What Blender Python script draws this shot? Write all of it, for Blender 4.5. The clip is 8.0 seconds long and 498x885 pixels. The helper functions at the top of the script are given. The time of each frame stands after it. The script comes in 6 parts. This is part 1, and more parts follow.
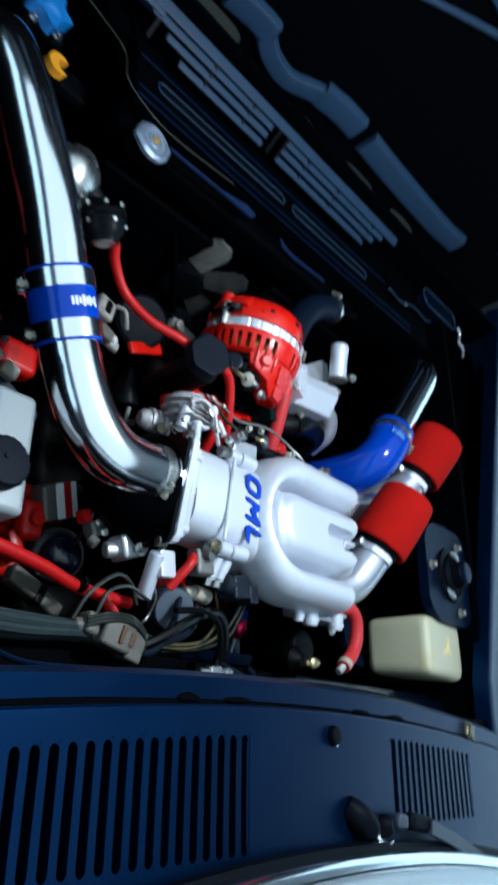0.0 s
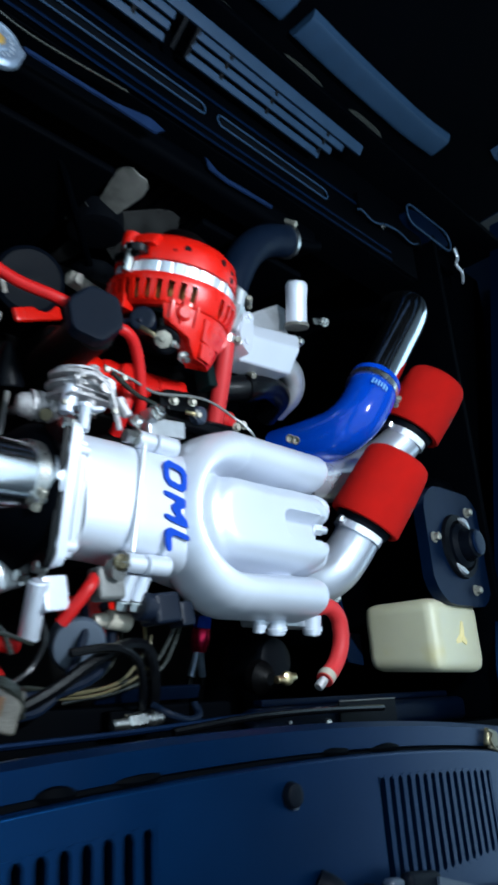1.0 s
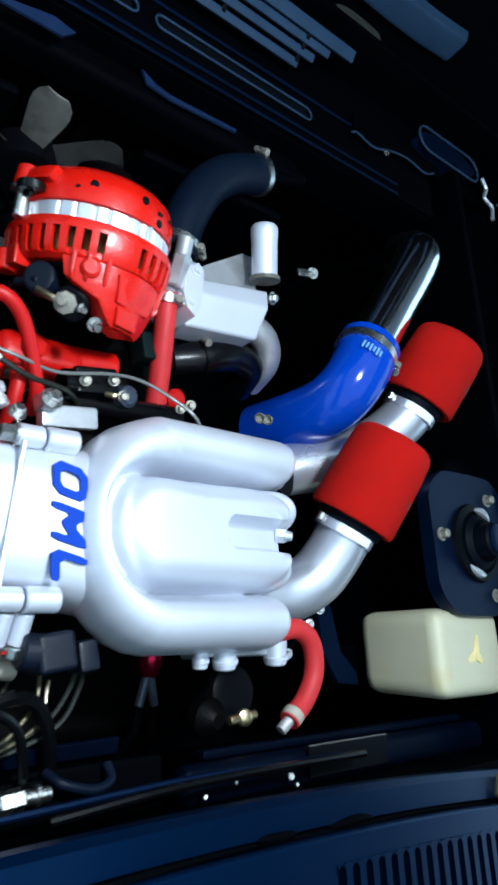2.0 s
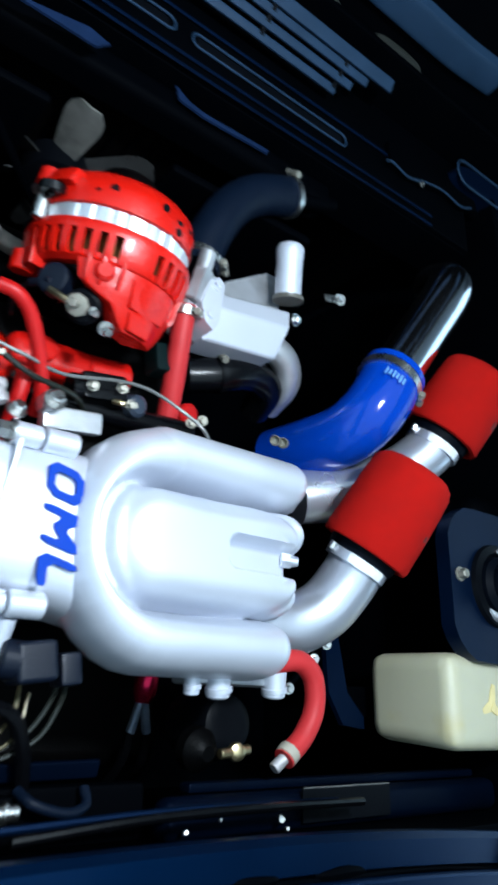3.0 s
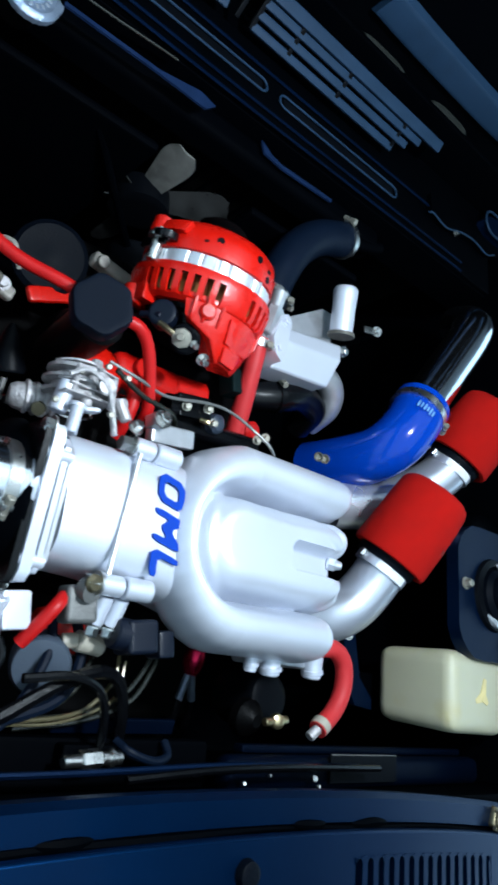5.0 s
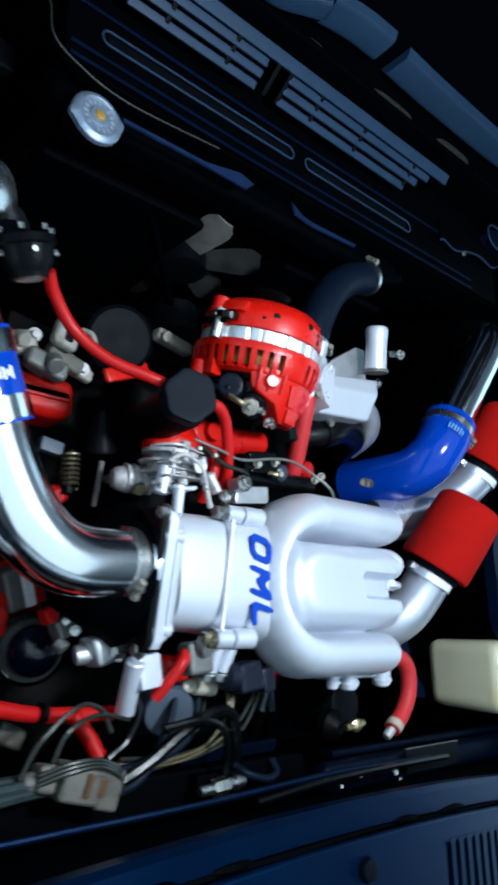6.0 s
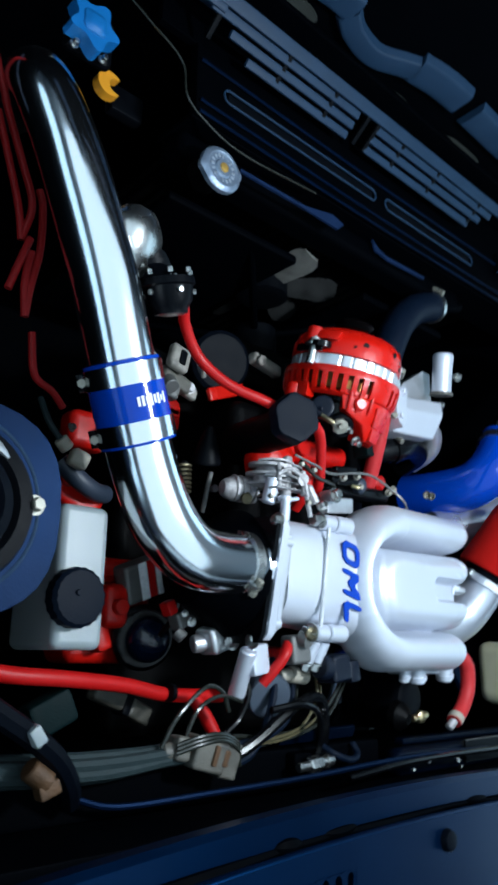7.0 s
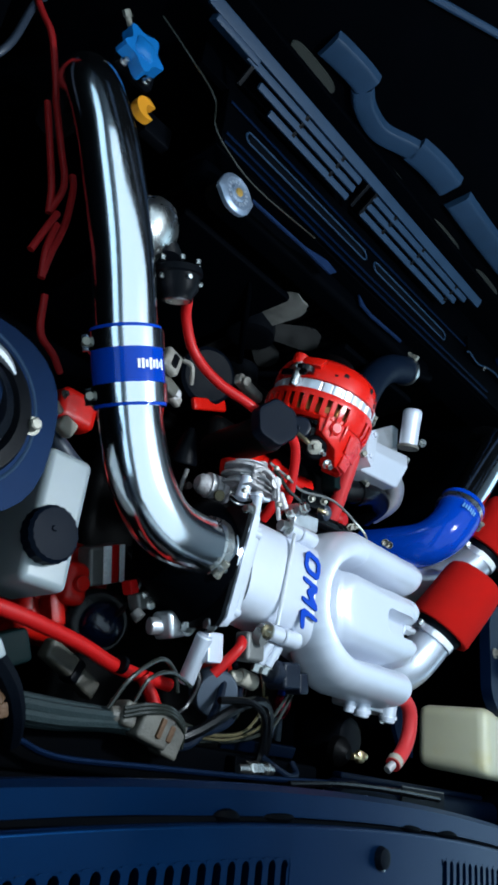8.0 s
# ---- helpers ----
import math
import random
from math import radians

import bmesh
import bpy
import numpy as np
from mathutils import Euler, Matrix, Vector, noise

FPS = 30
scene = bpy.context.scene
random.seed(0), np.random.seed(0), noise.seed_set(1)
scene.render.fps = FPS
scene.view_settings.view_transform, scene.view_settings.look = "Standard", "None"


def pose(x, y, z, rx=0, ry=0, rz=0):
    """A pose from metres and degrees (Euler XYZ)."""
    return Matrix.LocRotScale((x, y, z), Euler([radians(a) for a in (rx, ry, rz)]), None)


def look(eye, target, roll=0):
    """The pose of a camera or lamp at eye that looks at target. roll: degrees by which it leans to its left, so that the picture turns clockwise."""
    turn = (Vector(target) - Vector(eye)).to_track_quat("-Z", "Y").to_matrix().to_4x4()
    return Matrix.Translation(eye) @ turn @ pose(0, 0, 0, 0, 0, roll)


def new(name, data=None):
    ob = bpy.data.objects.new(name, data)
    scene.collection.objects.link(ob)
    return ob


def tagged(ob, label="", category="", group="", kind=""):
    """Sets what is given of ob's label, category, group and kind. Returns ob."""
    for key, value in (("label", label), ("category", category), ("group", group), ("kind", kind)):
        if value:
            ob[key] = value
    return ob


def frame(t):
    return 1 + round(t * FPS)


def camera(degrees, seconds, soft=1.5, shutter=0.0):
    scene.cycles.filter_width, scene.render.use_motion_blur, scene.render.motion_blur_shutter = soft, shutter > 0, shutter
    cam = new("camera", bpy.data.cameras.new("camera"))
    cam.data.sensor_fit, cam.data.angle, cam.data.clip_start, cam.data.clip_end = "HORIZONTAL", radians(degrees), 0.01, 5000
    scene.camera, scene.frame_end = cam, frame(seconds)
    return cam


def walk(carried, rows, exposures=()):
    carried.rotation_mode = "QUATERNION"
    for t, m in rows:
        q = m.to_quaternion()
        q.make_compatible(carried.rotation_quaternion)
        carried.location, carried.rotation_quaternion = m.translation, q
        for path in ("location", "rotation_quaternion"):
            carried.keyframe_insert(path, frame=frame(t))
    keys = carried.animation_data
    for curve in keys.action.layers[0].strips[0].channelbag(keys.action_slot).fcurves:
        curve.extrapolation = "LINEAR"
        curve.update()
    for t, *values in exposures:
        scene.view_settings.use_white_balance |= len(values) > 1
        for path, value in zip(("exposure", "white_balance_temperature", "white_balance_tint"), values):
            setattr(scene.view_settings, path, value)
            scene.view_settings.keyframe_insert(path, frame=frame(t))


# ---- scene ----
cam = camera(37.5, 8.0, soft=3.1, shutter=0.6)
PATH = [
    (0, (-0.837, -0.031, 1.507), (0.581, 0.773, 0.349), 72.2),
    (0.5, (-0.739, 0.053, 1.488), (0.701, 0.673, 0.247), 72.4),
    (1, (-0.578, 0.082, 1.48), (0.801, 0.775, 0.207), 68.2),
    (1.5, (-0.423, 0.124, 1.466), (0.879, 0.787, 0.102), 67.4),
    (1.7, (-0.393, 0.173, 1.462), (0.903, 0.745, 0.05), 69.4),
    (2.8, (-0.284, 0.177, 1.412), (0.947, 0.858, -0.009), 67.2),
    (3, (-0.309, 0.158, 1.439), (0.877, 0.859, -0.011), 67.7),
    (3.5, (-0.42, 0.143, 1.459), (0.801, 0.946, 0.093), 69.4),
    (4, (-0.445, 0.146, 1.468), (0.827, 0.866, 0.103), 72.7),
    (4.2, (-0.452, 0.143, 1.478), (0.832, 0.834, 0.11), 73.4),
    (5.3, (-0.516, 0.157, 1.464), (0.743, 0.806, 0.052), 74.8),
    (5.5, (-0.548, 0.165, 1.46), (0.715, 0.834, 0.061), 73.5),
    (6, (-0.657, 0.226, 1.498), (0.665, 0.775, 0.102), 72.8),
    (6.5, (-0.754, 0.251, 1.492), (0.56, 0.722, 0.06), 73.8),
    (7, (-0.817, 0.213, 1.495), (0.493, 0.77, 0.09), 74.0),
    (7.5, (-0.798, 0.106, 1.473), (0.501, 0.901, 0.177), 73.4),
    (8, (-0.823, 0.055, 1.467), (0.482, 0.913, 0.217), 74.6),
]
walk(cam, [(t, look(eye, target, roll)) for t, eye, target, roll in PATH],
     [(0, -0.15), (0.5, -0.1), (1.0, 0.0), (3.0, 0.05), (4.0, 0.0), (5.5, -0.05), (6.5, -0.2), (8.0, -0.18)])


# ---- light ----
world = bpy.data.worlds.new("garage_air")
world.use_nodes = True
scene.world = world
bgn = world.node_tree.nodes["Background"]
bgn.inputs[0].default_value = (0.35, 0.55, 1.0, 1)
bgn.inputs[1].default_value = 0.004
scene.view_settings.exposure = 0.0


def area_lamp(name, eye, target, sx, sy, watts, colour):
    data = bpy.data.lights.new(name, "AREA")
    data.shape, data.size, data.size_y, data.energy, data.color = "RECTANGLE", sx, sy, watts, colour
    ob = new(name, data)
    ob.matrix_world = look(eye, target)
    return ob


COOL = (0.50, 0.79, 1.0)
# unseen area lamps, no openings built: the open garage door beside the car, the luminous ceiling panel over the bay,
# the window beyond the car; plus a small lamp added over the bay for its highlights
area_lamp("door_light", (-3.4, 0.45, 1.45), (0.0, 0.45, 1.3), 4.3, 1.8, 38, COOL)
area_lamp("ceiling_light", (-0.65, -0.35, 2.55), (-0.65, -0.35, 0.0), 3.2, 4.5, 58, (0.62, 0.84, 1.0))
area_lamp("window_light", (3.2, 0.45, 1.84), (0.3, 0.45, 1.84), 3.2, 1.8, 35, (0.50, 0.79, 1.0))
area_lamp("added_bay_lamp", (-0.04, 0.46, 1.78), (-0.02, 0.38, 0.85), 0.10, 0.10, 16.0, (0.77, 0.89, 1.0))


# ---- materials ----
def mat(name, colour, rough=0.5, metal=0.0, scale=40.0, vary=0.15, bump=0.0, coat=0.0, dirt=0.0, dirt_colour=(0.05, 0.045, 0.04), grain=400.0, trans=0.0, spec=0.5):
    m = bpy.data.materials.new(name)
    m.use_nodes = True
    t = m.node_tree
    b = t.nodes["Principled BSDF"]
    b.inputs["Metallic"].default_value = metal
    b.inputs["Coat Weight"].default_value = coat
    b.inputs["Specular IOR Level"].default_value = spec
    b.inputs["Coat Roughness"].default_value = 0.12
    if trans:
        b.inputs["Subsurface Weight"].default_value = trans
        b.inputs["Subsurface Radius"].default_value = (0.02, 0.02, 0.012)
        b.inputs["Subsurface Scale"].default_value = 0.6
    co = t.nodes.new("ShaderNodeTexCoord")
    n1 = t.nodes.new("ShaderNodeTexNoise")
    n1.inputs["Scale"].default_value, n1.inputs["Detail"].default_value = scale, 6
    n2 = t.nodes.new("ShaderNodeTexNoise")
    n2.inputs["Scale"].default_value, n2.inputs["Detail"].default_value = grain, 3
    for n in (n1, n2):
        t.links.new(co.outputs["Object"], n.inputs["Vector"])
    mix = t.nodes.new("ShaderNodeMix")
    mix.data_type = "RGBA"
    lo = [c * (1 - vary) for c in colour] + [1]
    hi = [min(1, c * (1 + vary)) for c in colour] + [1]
    mix.inputs[6].default_value, mix.inputs[7].default_value = lo, hi
    t.links.new(n1.outputs["Fac"], mix.inputs[0])
    out = mix.outputs[2]
    if dirt:
        n3 = t.nodes.new("ShaderNodeTexNoise")
        n3.inputs["Scale"].default_value, n3.inputs["Detail"].default_value = scale * 0.6, 8
        t.links.new(co.outputs["Object"], n3.inputs["Vector"])
        ramp = t.nodes.new("ShaderNodeMapRange")
        ramp.inputs[1].default_value, ramp.inputs[2].default_value = 0.5, 0.75
        ramp.inputs[3].default_value, ramp.inputs[4].default_value = 0.0, dirt
        t.links.new(n3.outputs["Fac"], ramp.inputs[0])
        mix2 = t.nodes.new("ShaderNodeMix")
        mix2.data_type = "RGBA"
        mix2.inputs[7].default_value = (*dirt_colour, 1)
        t.links.new(out, mix2.inputs[6])
        t.links.new(ramp.outputs[0], mix2.inputs[0])
        out = mix2.outputs[2]
    t.links.new(out, b.inputs["Base Color"])
    rr = t.nodes.new("ShaderNodeMapRange")
    rr.inputs[3].default_value, rr.inputs[4].default_value = max(0.02, rough * 0.75), min(1, rough * 1.25)
    t.links.new(n1.outputs["Fac"], rr.inputs[0])
    t.links.new(rr.outputs[0], b.inputs["Roughness"])
    if bump:
        bp = t.nodes.new("ShaderNodeBump")
        bp.inputs["Strength"].default_value, bp.inputs["Distance"].default_value = bump, 0.002
        t.links.new(n2.outputs["Fac"], bp.inputs["Height"])
        t.links.new(bp.outputs[0], b.inputs["Normal"])
    return m


NAVY = mat("navy_car_paint", (0.0001, 0.0145, 0.053), 0.36, 0.85, 8, 0.12, 0.05, 0.05, 0.25, (0.0004, 0.008, 0.032), spec=0.08)
NAVY_DULL = mat("dull_navy_paint", (0.0007, 0.0075, 0.027), 0.45, 0.6, 14, 0.2, 0.1, 0.0, 0.4, (0.002, 0.004, 0.008), spec=0.1)
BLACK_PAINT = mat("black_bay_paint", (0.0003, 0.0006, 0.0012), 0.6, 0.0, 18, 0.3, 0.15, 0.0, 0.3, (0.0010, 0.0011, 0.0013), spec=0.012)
NAVY_SHADE = mat("darkened_navy_paint", (0.0004, 0.0028, 0.010), 0.45, 0.4, 14, 0.3, 0.15, 0.0, 0.5, (0.0008, 0.001, 0.0015), spec=0.06)
BLACK_PLASTIC = mat("black_plastic", (0.0018, 0.0024, 0.0036), 0.40, 0.0, 30, 0.2, 0.15, spec=0.055)
BLUE_PLASTIC = mat("blue_black_trim", (0.0098, 0.028, 0.058), 0.5, 0.0, 30, 0.25, 0.2, spec=0.2)
RUBBER = mat("black_rubber", (0.0010, 0.0020, 0.0042), 0.5, 0.0, 35, 0.25, 0.25, spec=0.05)
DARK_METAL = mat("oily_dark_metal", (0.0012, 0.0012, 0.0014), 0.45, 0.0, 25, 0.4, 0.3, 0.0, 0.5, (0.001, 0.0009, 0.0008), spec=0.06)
SILVER = mat("silver_sprayed_casting", (0.57, 0.60, 0.67), 0.42, 0.45, 14, 0.06, 0.05, 0.1, 0.0)
ALLOY = mat("cast_alloy", (0.60, 0.61, 0.63), 0.36, 0.8, 35, 0.2, 0.15, 0.0, 0.4, (0.10, 0.09, 0.08))
STEEL = mat("zinc_steel", (0.62, 0.62, 0.60), 0.28, 1.0, 50, 0.2, 0.1)
CHROME = mat("polished_pipe", (0.90, 0.92, 0.95), 0.15, 1.0, 10, 0.04, 0.02)
SATIN = mat("satin_alloy_pipe", (0.58, 0.61, 0.68), 0.30, 0.75, 18, 0.06, 0.05)
PRESSED = mat("pressed_zinc", (0.55, 0.60, 0.66), 0.34, 0.7, 60, 0.2, 0.25)
CAP_STEEL = mat("dull_pressed_cap", (0.22, 0.28, 0.37), 0.36, 0.6, 90, 0.35, 0.4)
HOSE_BLUE = mat("dusty_black_hose", (0.0014, 0.0048, 0.013), 0.5, 0.0, 35, 0.25, 0.25, spec=0.12)
GLOSS_BLACK = mat("gloss_black_rubber", (0.0012, 0.0014, 0.002), 0.25, 0.0, 30, 0.2, 0.1, spec=0.25)
FAN_LIT = mat("lit_fan_plastic", (0.14, 0.14, 0.13), 0.22, 0.0, 26, 0.7, 0.2, 0.0, 1.0, (0.006, 0.006, 0.006))
RED = mat("gloss_red_paint", (0.50, 0.006, 0.002), 0.28, 0.0, 30, 0.12, 0.25, 0.1, 0.2, (0.16, 0.002, 0.002), spec=0.35)
STATOR = mat("bare_stator_steel", (0.70, 0.73, 0.78), 0.32, 0.75, 60, 0.15, 0.2)
WINDING = mat("coppery_windings", (0.20, 0.08, 0.02), 0.4, 0.7, 80, 0.5, 0.3, 0.0, 0.6, (0.02, 0.012, 0.006))
RUST = mat("rusty_brass", (0.075, 0.034, 0.012), 0.6, 0.3, 80, 0.5, 0.4, 0.0, 0.5, (0.03, 0.02, 0.015))
NUT_GREY = mat("dull_nut_steel", (0.26, 0.25, 0.21), 0.48, 0.6, 60, 0.3, 0.3)
OLD_GREY = mat("oxidised_alloy", (0.13, 0.13, 0.125), 0.5, 0.5, 60, 0.3, 0.3)
OLD_BRASS = mat("tarnished_brass", (0.17, 0.145, 0.09), 0.4, 0.9, 60, 0.3, 0.2)
RED_OILY = mat("oily_gloss_red_paint", (0.48, 0.005, 0.003), 0.3, 0.0, 30, 0.3, 0.3, 0.1, 0.7, (0.02, 0.003, 0.002), spec=0.35)
RED_DULL = mat("oily_red_paint", (0.46, 0.006, 0.003), 0.36, 0.0, 25, 0.3, 0.3, 0.05, 0.75, (0.006, 0.002, 0.002), spec=0.3)
RED_FOAM = mat("red_foam", (0.38, 0.006, 0.004), 0.9, 0.0, 60, 0.15, 0.9, grain=900, spec=0.08)
IVORY = mat("ivory_plastic", (0.34, 0.31, 0.25), 0.45, 0.0, 40, 0.25, 0.1, 0.0, 0.4)
LABEL = mat("scuffed_white_label", (0.70, 0.72, 0.74), 0.5, 0.0, 220, 0.3, 0.2)
SMUDGE = mat("worn_dark_print", (0.10, 0.004, 0.004), 0.9, 0.0, 300, 0.6, 0.4)
RED_CABLE = mat("dusty_red_cable", (0.24, 0.007, 0.008), 0.5, 0.0, 40, 0.3, 0.1, spec=0.2)
CABLE_DIM = mat("dim_grey_cable", (0.014, 0.016, 0.013), 0.25, 0.0, 60, 0.2)
CAN_GREY = mat("blue_grey_plastic", (0.050, 0.068, 0.095), 0.5, 0.0, 30, 0.15, 0.1)
NAVY_GLOSS = mat("glossy_navy_dome", (0.0015, 0.005, 0.018), 0.22, 0.0, 20, 0.2, 0.05, 0.4, spec=0.4)
CAP_NAVY = mat("dark_cap_plastic", (0.0022, 0.0045, 0.0095), 0.48, 0.0, 30, 0.2, 0.12, spec=0.05)
RED_HOSE = mat("red_silicone", (0.40, 0.005, 0.005), 0.42, 0.0, 40, 0.12, 0.1, spec=0.25)
PINK_HOSE = mat("faded_red_rubber", (0.44, 0.022, 0.024), 0.5, 0.0, 40, 0.15, 0.1, spec=0.25)
BLUE = mat("blue_silicone", (0.0006, 0.038, 0.33), 0.12, 0.0, 30, 0.10, 0.05, 0.0, spec=0.3)
BLUE_BRIGHT = mat("bright_blue_plastic", (0.004, 0.13, 0.38), 0.4, 0.0, 30, 0.15, 0.1)
MARK_BLUE = mat("blue_marking", (0.001, 0.036, 0.30), 0.6, 0.0, 60, 0.08, 0.1, spec=0.1)
WHITE_MARK = mat("white_marking", (0.75, 0.77, 0.80), 0.5, 0.0, 60, 0.05)
FAN_SHADED = mat("shaded_grimy_fan_plastic", (0.022, 0.023, 0.023), 0.3, 0.0, 30, 0.7, 0.2, 0.0, 1.0, (0.003, 0.003, 0.003))
PALE_CAST = mat("pale_aged_casting", (0.26, 0.24, 0.21), 0.5, 0.2, 70, 0.5, 0.4, 0.0, 0.6, (0.05, 0.045, 0.04))
WORN_ALLOY = mat("oxidised_worn_alloy", (0.40, 0.385, 0.39), 0.46, 0.45, 130, 0.55, 0.6, 0.0, 0.6, (0.09, 0.08, 0.08))
PALE_MARK = mat("worn_pale_marking", (0.12, 0.30, 0.55), 0.5, 0.0, 60, 0.2)
YELLOW = mat("amber_plastic", (0.75, 0.30, 0.02), 0.4, 0.0, 30, 0.1)
NAVY_PLASTIC = mat("navy_black_plastic", (0.0025, 0.005, 0.012), 0.4, 0.0, 30, 0.2, 0.15, spec=0.25)
TANK = mat("milky_plastic", (0.22, 0.25, 0.26), 0.42, 0.0, 9, 0.06, 0.05, trans=0.25)
FLUID_TANK = mat("yellowed_milky_plastic", (0.46, 0.44, 0.31), 0.42, 0.0, 14, 0.12, 0.05, 0.0, 0.9, (0.42, 0.33, 0.09), trans=0.2)
STAIN = mat("amber_stain", (0.68, 0.56, 0.26), 0.5, 0.0, 60, 0.2, 0.0, 0.0, 0.8, (0.62, 0.58, 0.36))
GREY_PLASTIC = mat("grey_plastic", (0.022, 0.032, 0.050), 0.45, 0.0, 30, 0.15, 0.1)
OLD_BEIGE = mat("aged_beige_plastic", (0.090, 0.084, 0.070), 0.55, 0.0, 45, 0.6, 0.4, 0.0, 0.9, (0.012, 0.010, 0.008))
CABLE_GOLD = mat("gold_lit_cable", (0.10, 0.085, 0.045), 0.22, 0.3, 60, 0.3, spec=0.6)
NAVY_EDGE = mat("lit_navy_edge", (0.006, 0.018, 0.055), 0.40, 0.2, 40, 0.45, 0.2, spec=0.3)
LOOM_BEIGE = mat("grimy_beige_plastic", (0.055, 0.050, 0.038), 0.5, 0.0, 60, 0.6, 0.3, 0.0, 0.9, (0.006, 0.005, 0.004))
BRASS = mat("brass", (0.80, 0.64, 0.36), 0.3, 1.0, 40, 0.2, 0.1)
GREY_LOOM = mat("grey_loom_tape", (0.018, 0.029, 0.031), 0.6, 0.0, 60, 0.5, 0.5, spec=0.15)
CABLE_CLEAR = mat("grey_cable", (0.16, 0.165, 0.16), 0.35, 0.4, 60, 0.15)
OLIVE = mat("drab_foam_pad", (0.012, 0.015, 0.012), 0.8, 0.0, 30, 0.3, 0.3)
MAGENTA = mat("anodised_red", (0.55, 0.01, 0.06), 0.25, 0.8, 40, 0.1)
TEAL = mat("dark_teal_plastic", (0.0008, 0.007, 0.0075), 0.6, 0.0, 40, 0.3, 0.2, spec=0.08)
AMBER_CAP = mat("brass_vent", (0.55, 0.33, 0.08), 0.4, 0.6, 60, 0.2)
CONCRETE = mat("garage_concrete", (0.20, 0.20, 0.19), 0.8, 0.0, 3, 0.25, 0.3, 0.0, 0.5, (0.06, 0.055, 0.05))
WALL = mat("garage_wall_paint", (0.30, 0.32, 0.35), 0.8, 0.0, 2, 0.15, 0.2)
GLASS = bpy.data.materials.new("windscreen_glass")
GLASS.use_nodes = True
gb = GLASS.node_tree.nodes["Principled BSDF"]
gb.inputs["Base Color"].default_value = (0.75, 0.85, 0.9, 1)
gb.inputs["Roughness"].default_value = 0.03
gb.inputs["Transmission Weight"].default_value = 0.9


# ---- building helpers ----
def base_of(parent):
    p = Vector((0, 0, 0))
    while parent is not None:
        p = p + parent.location
        parent = parent.parent
    return p


def thing(name, at, label, category, group="", kind=""):
    ob = new(name)
    ob.empty_display_size = 0.05
    ob.location = at
    return tagged(ob, label, category, group, kind)


def mesh_of(name, bm, material, smooth=True, angle=35):
    me = bpy.data.meshes.new(name)
    bmesh.ops.recalc_face_normals(bm, faces=bm.faces)
    if smooth:
        lim = radians(angle)
        for f in bm.faces:
            f.smooth = True
        for e in bm.edges:
            if len(e.link_faces) == 2 and e.calc_face_angle(0) > lim:
                e.smooth = False
    bm.to_mesh(me)
    bm.free()
    me.materials.append(material)
    return me


def even_normals(ob):
    """Keeps broad faces flat beside their rounded edges."""
    if len(ob.data.polygons) < 900 and ob.name.split(".")[0] not in ("slat", "fin"):
        w = ob.modifiers.new("even_normals", "WEIGHTED_NORMAL")
        w.keep_sharp = True


def part(name, bm, material, parent, label="", smooth=True, angle=35):
    """One mesh, drawn in world metres, as a part under its thing."""
    off = base_of(parent)
    bmesh.ops.translate(bm, verts=bm.verts, vec=-off)
    ob = new(name, mesh_of(name, bm, material, smooth, angle))
    ob.parent = parent
    even_normals(ob)
    return tagged(ob, label)


def solid(name, bm, material, label, category, kind="", group="", angle=35):
    ob = new(name, mesh_of(name, bm, material, True, angle))
    even_normals(ob)
    return tagged(ob, label, category, group, kind)


def join(*bms):
    out = bms[0]
    for b in bms[1:]:
        tmp = bpy.data.meshes.new("tmp")
        b.to_mesh(tmp)
        b.free()
        out.from_mesh(tmp)
        bpy.data.meshes.remove(tmp)
    return out


def smooth_path(pts, n=8):
    p = [Vector(q) for q in pts]
    if len(p) < 3:
        return [p[0].lerp(p[-1], i / n) for i in range(n + 1)]
    p = [2 * p[0] - p[1]] + p + [2 * p[-1] - p[-2]]
    out = []
    for i in range(1, len(p) - 2):
        a, b, c, d = p[i - 1 : i + 3]
        for k in range(n):
            t = k / n
            out.append(0.5 * (2 * b + (c - a) * t + (2 * a - 5 * b + 4 * c - d) * t * t + (3 * b - a - 3 * c + d) * t**3))
    out.append(p[-2])
    return out


def sweep(path, radius, seg=20, caps=True, ripple=0.0):
    """A tube along a list of points; radius is a number or a function of 0..1 along it."""
    bm = bmesh.new()
    rings, n = [], len(path)
    tan = [(path[min(i + 1, n - 1)] - path[max(i - 1, 0)]).normalized() for i in range(n)]
    up = Vector((0, 0, 1)) if abs(tan[0].z) < 0.9 else Vector((1, 0, 0))
    u = tan[0].cross(up).normalized()
    for i in range(n):
        u = (u - tan[i] * u.dot(tan[i])).normalized()
        v = tan[i].cross(u)
        r = radius(i / (n - 1)) if callable(radius) else radius
        if ripple:
            r *= 1 + ripple * (1 if i % 2 else -1)
        rings.append([bm.verts.new(path[i] + r * (math.cos(a) * u + math.sin(a) * v)) for a in [2 * math.pi * k / seg for k in range(seg)]])
    for a, b in zip(rings, rings[1:]):
        for k in range(seg):
            bm.faces.new((a[k], a[(k + 1) % seg], b[(k + 1) % seg], b[k]))
    if caps:
        bm.faces.new(rings[0][::-1])
        bm.faces.new(rings[-1])
    return bm


def tube(pts, radius, seg=16, n=8, caps=True, ripple=0.0):
    return sweep(smooth_path(pts, n), radius, seg, caps, ripple)


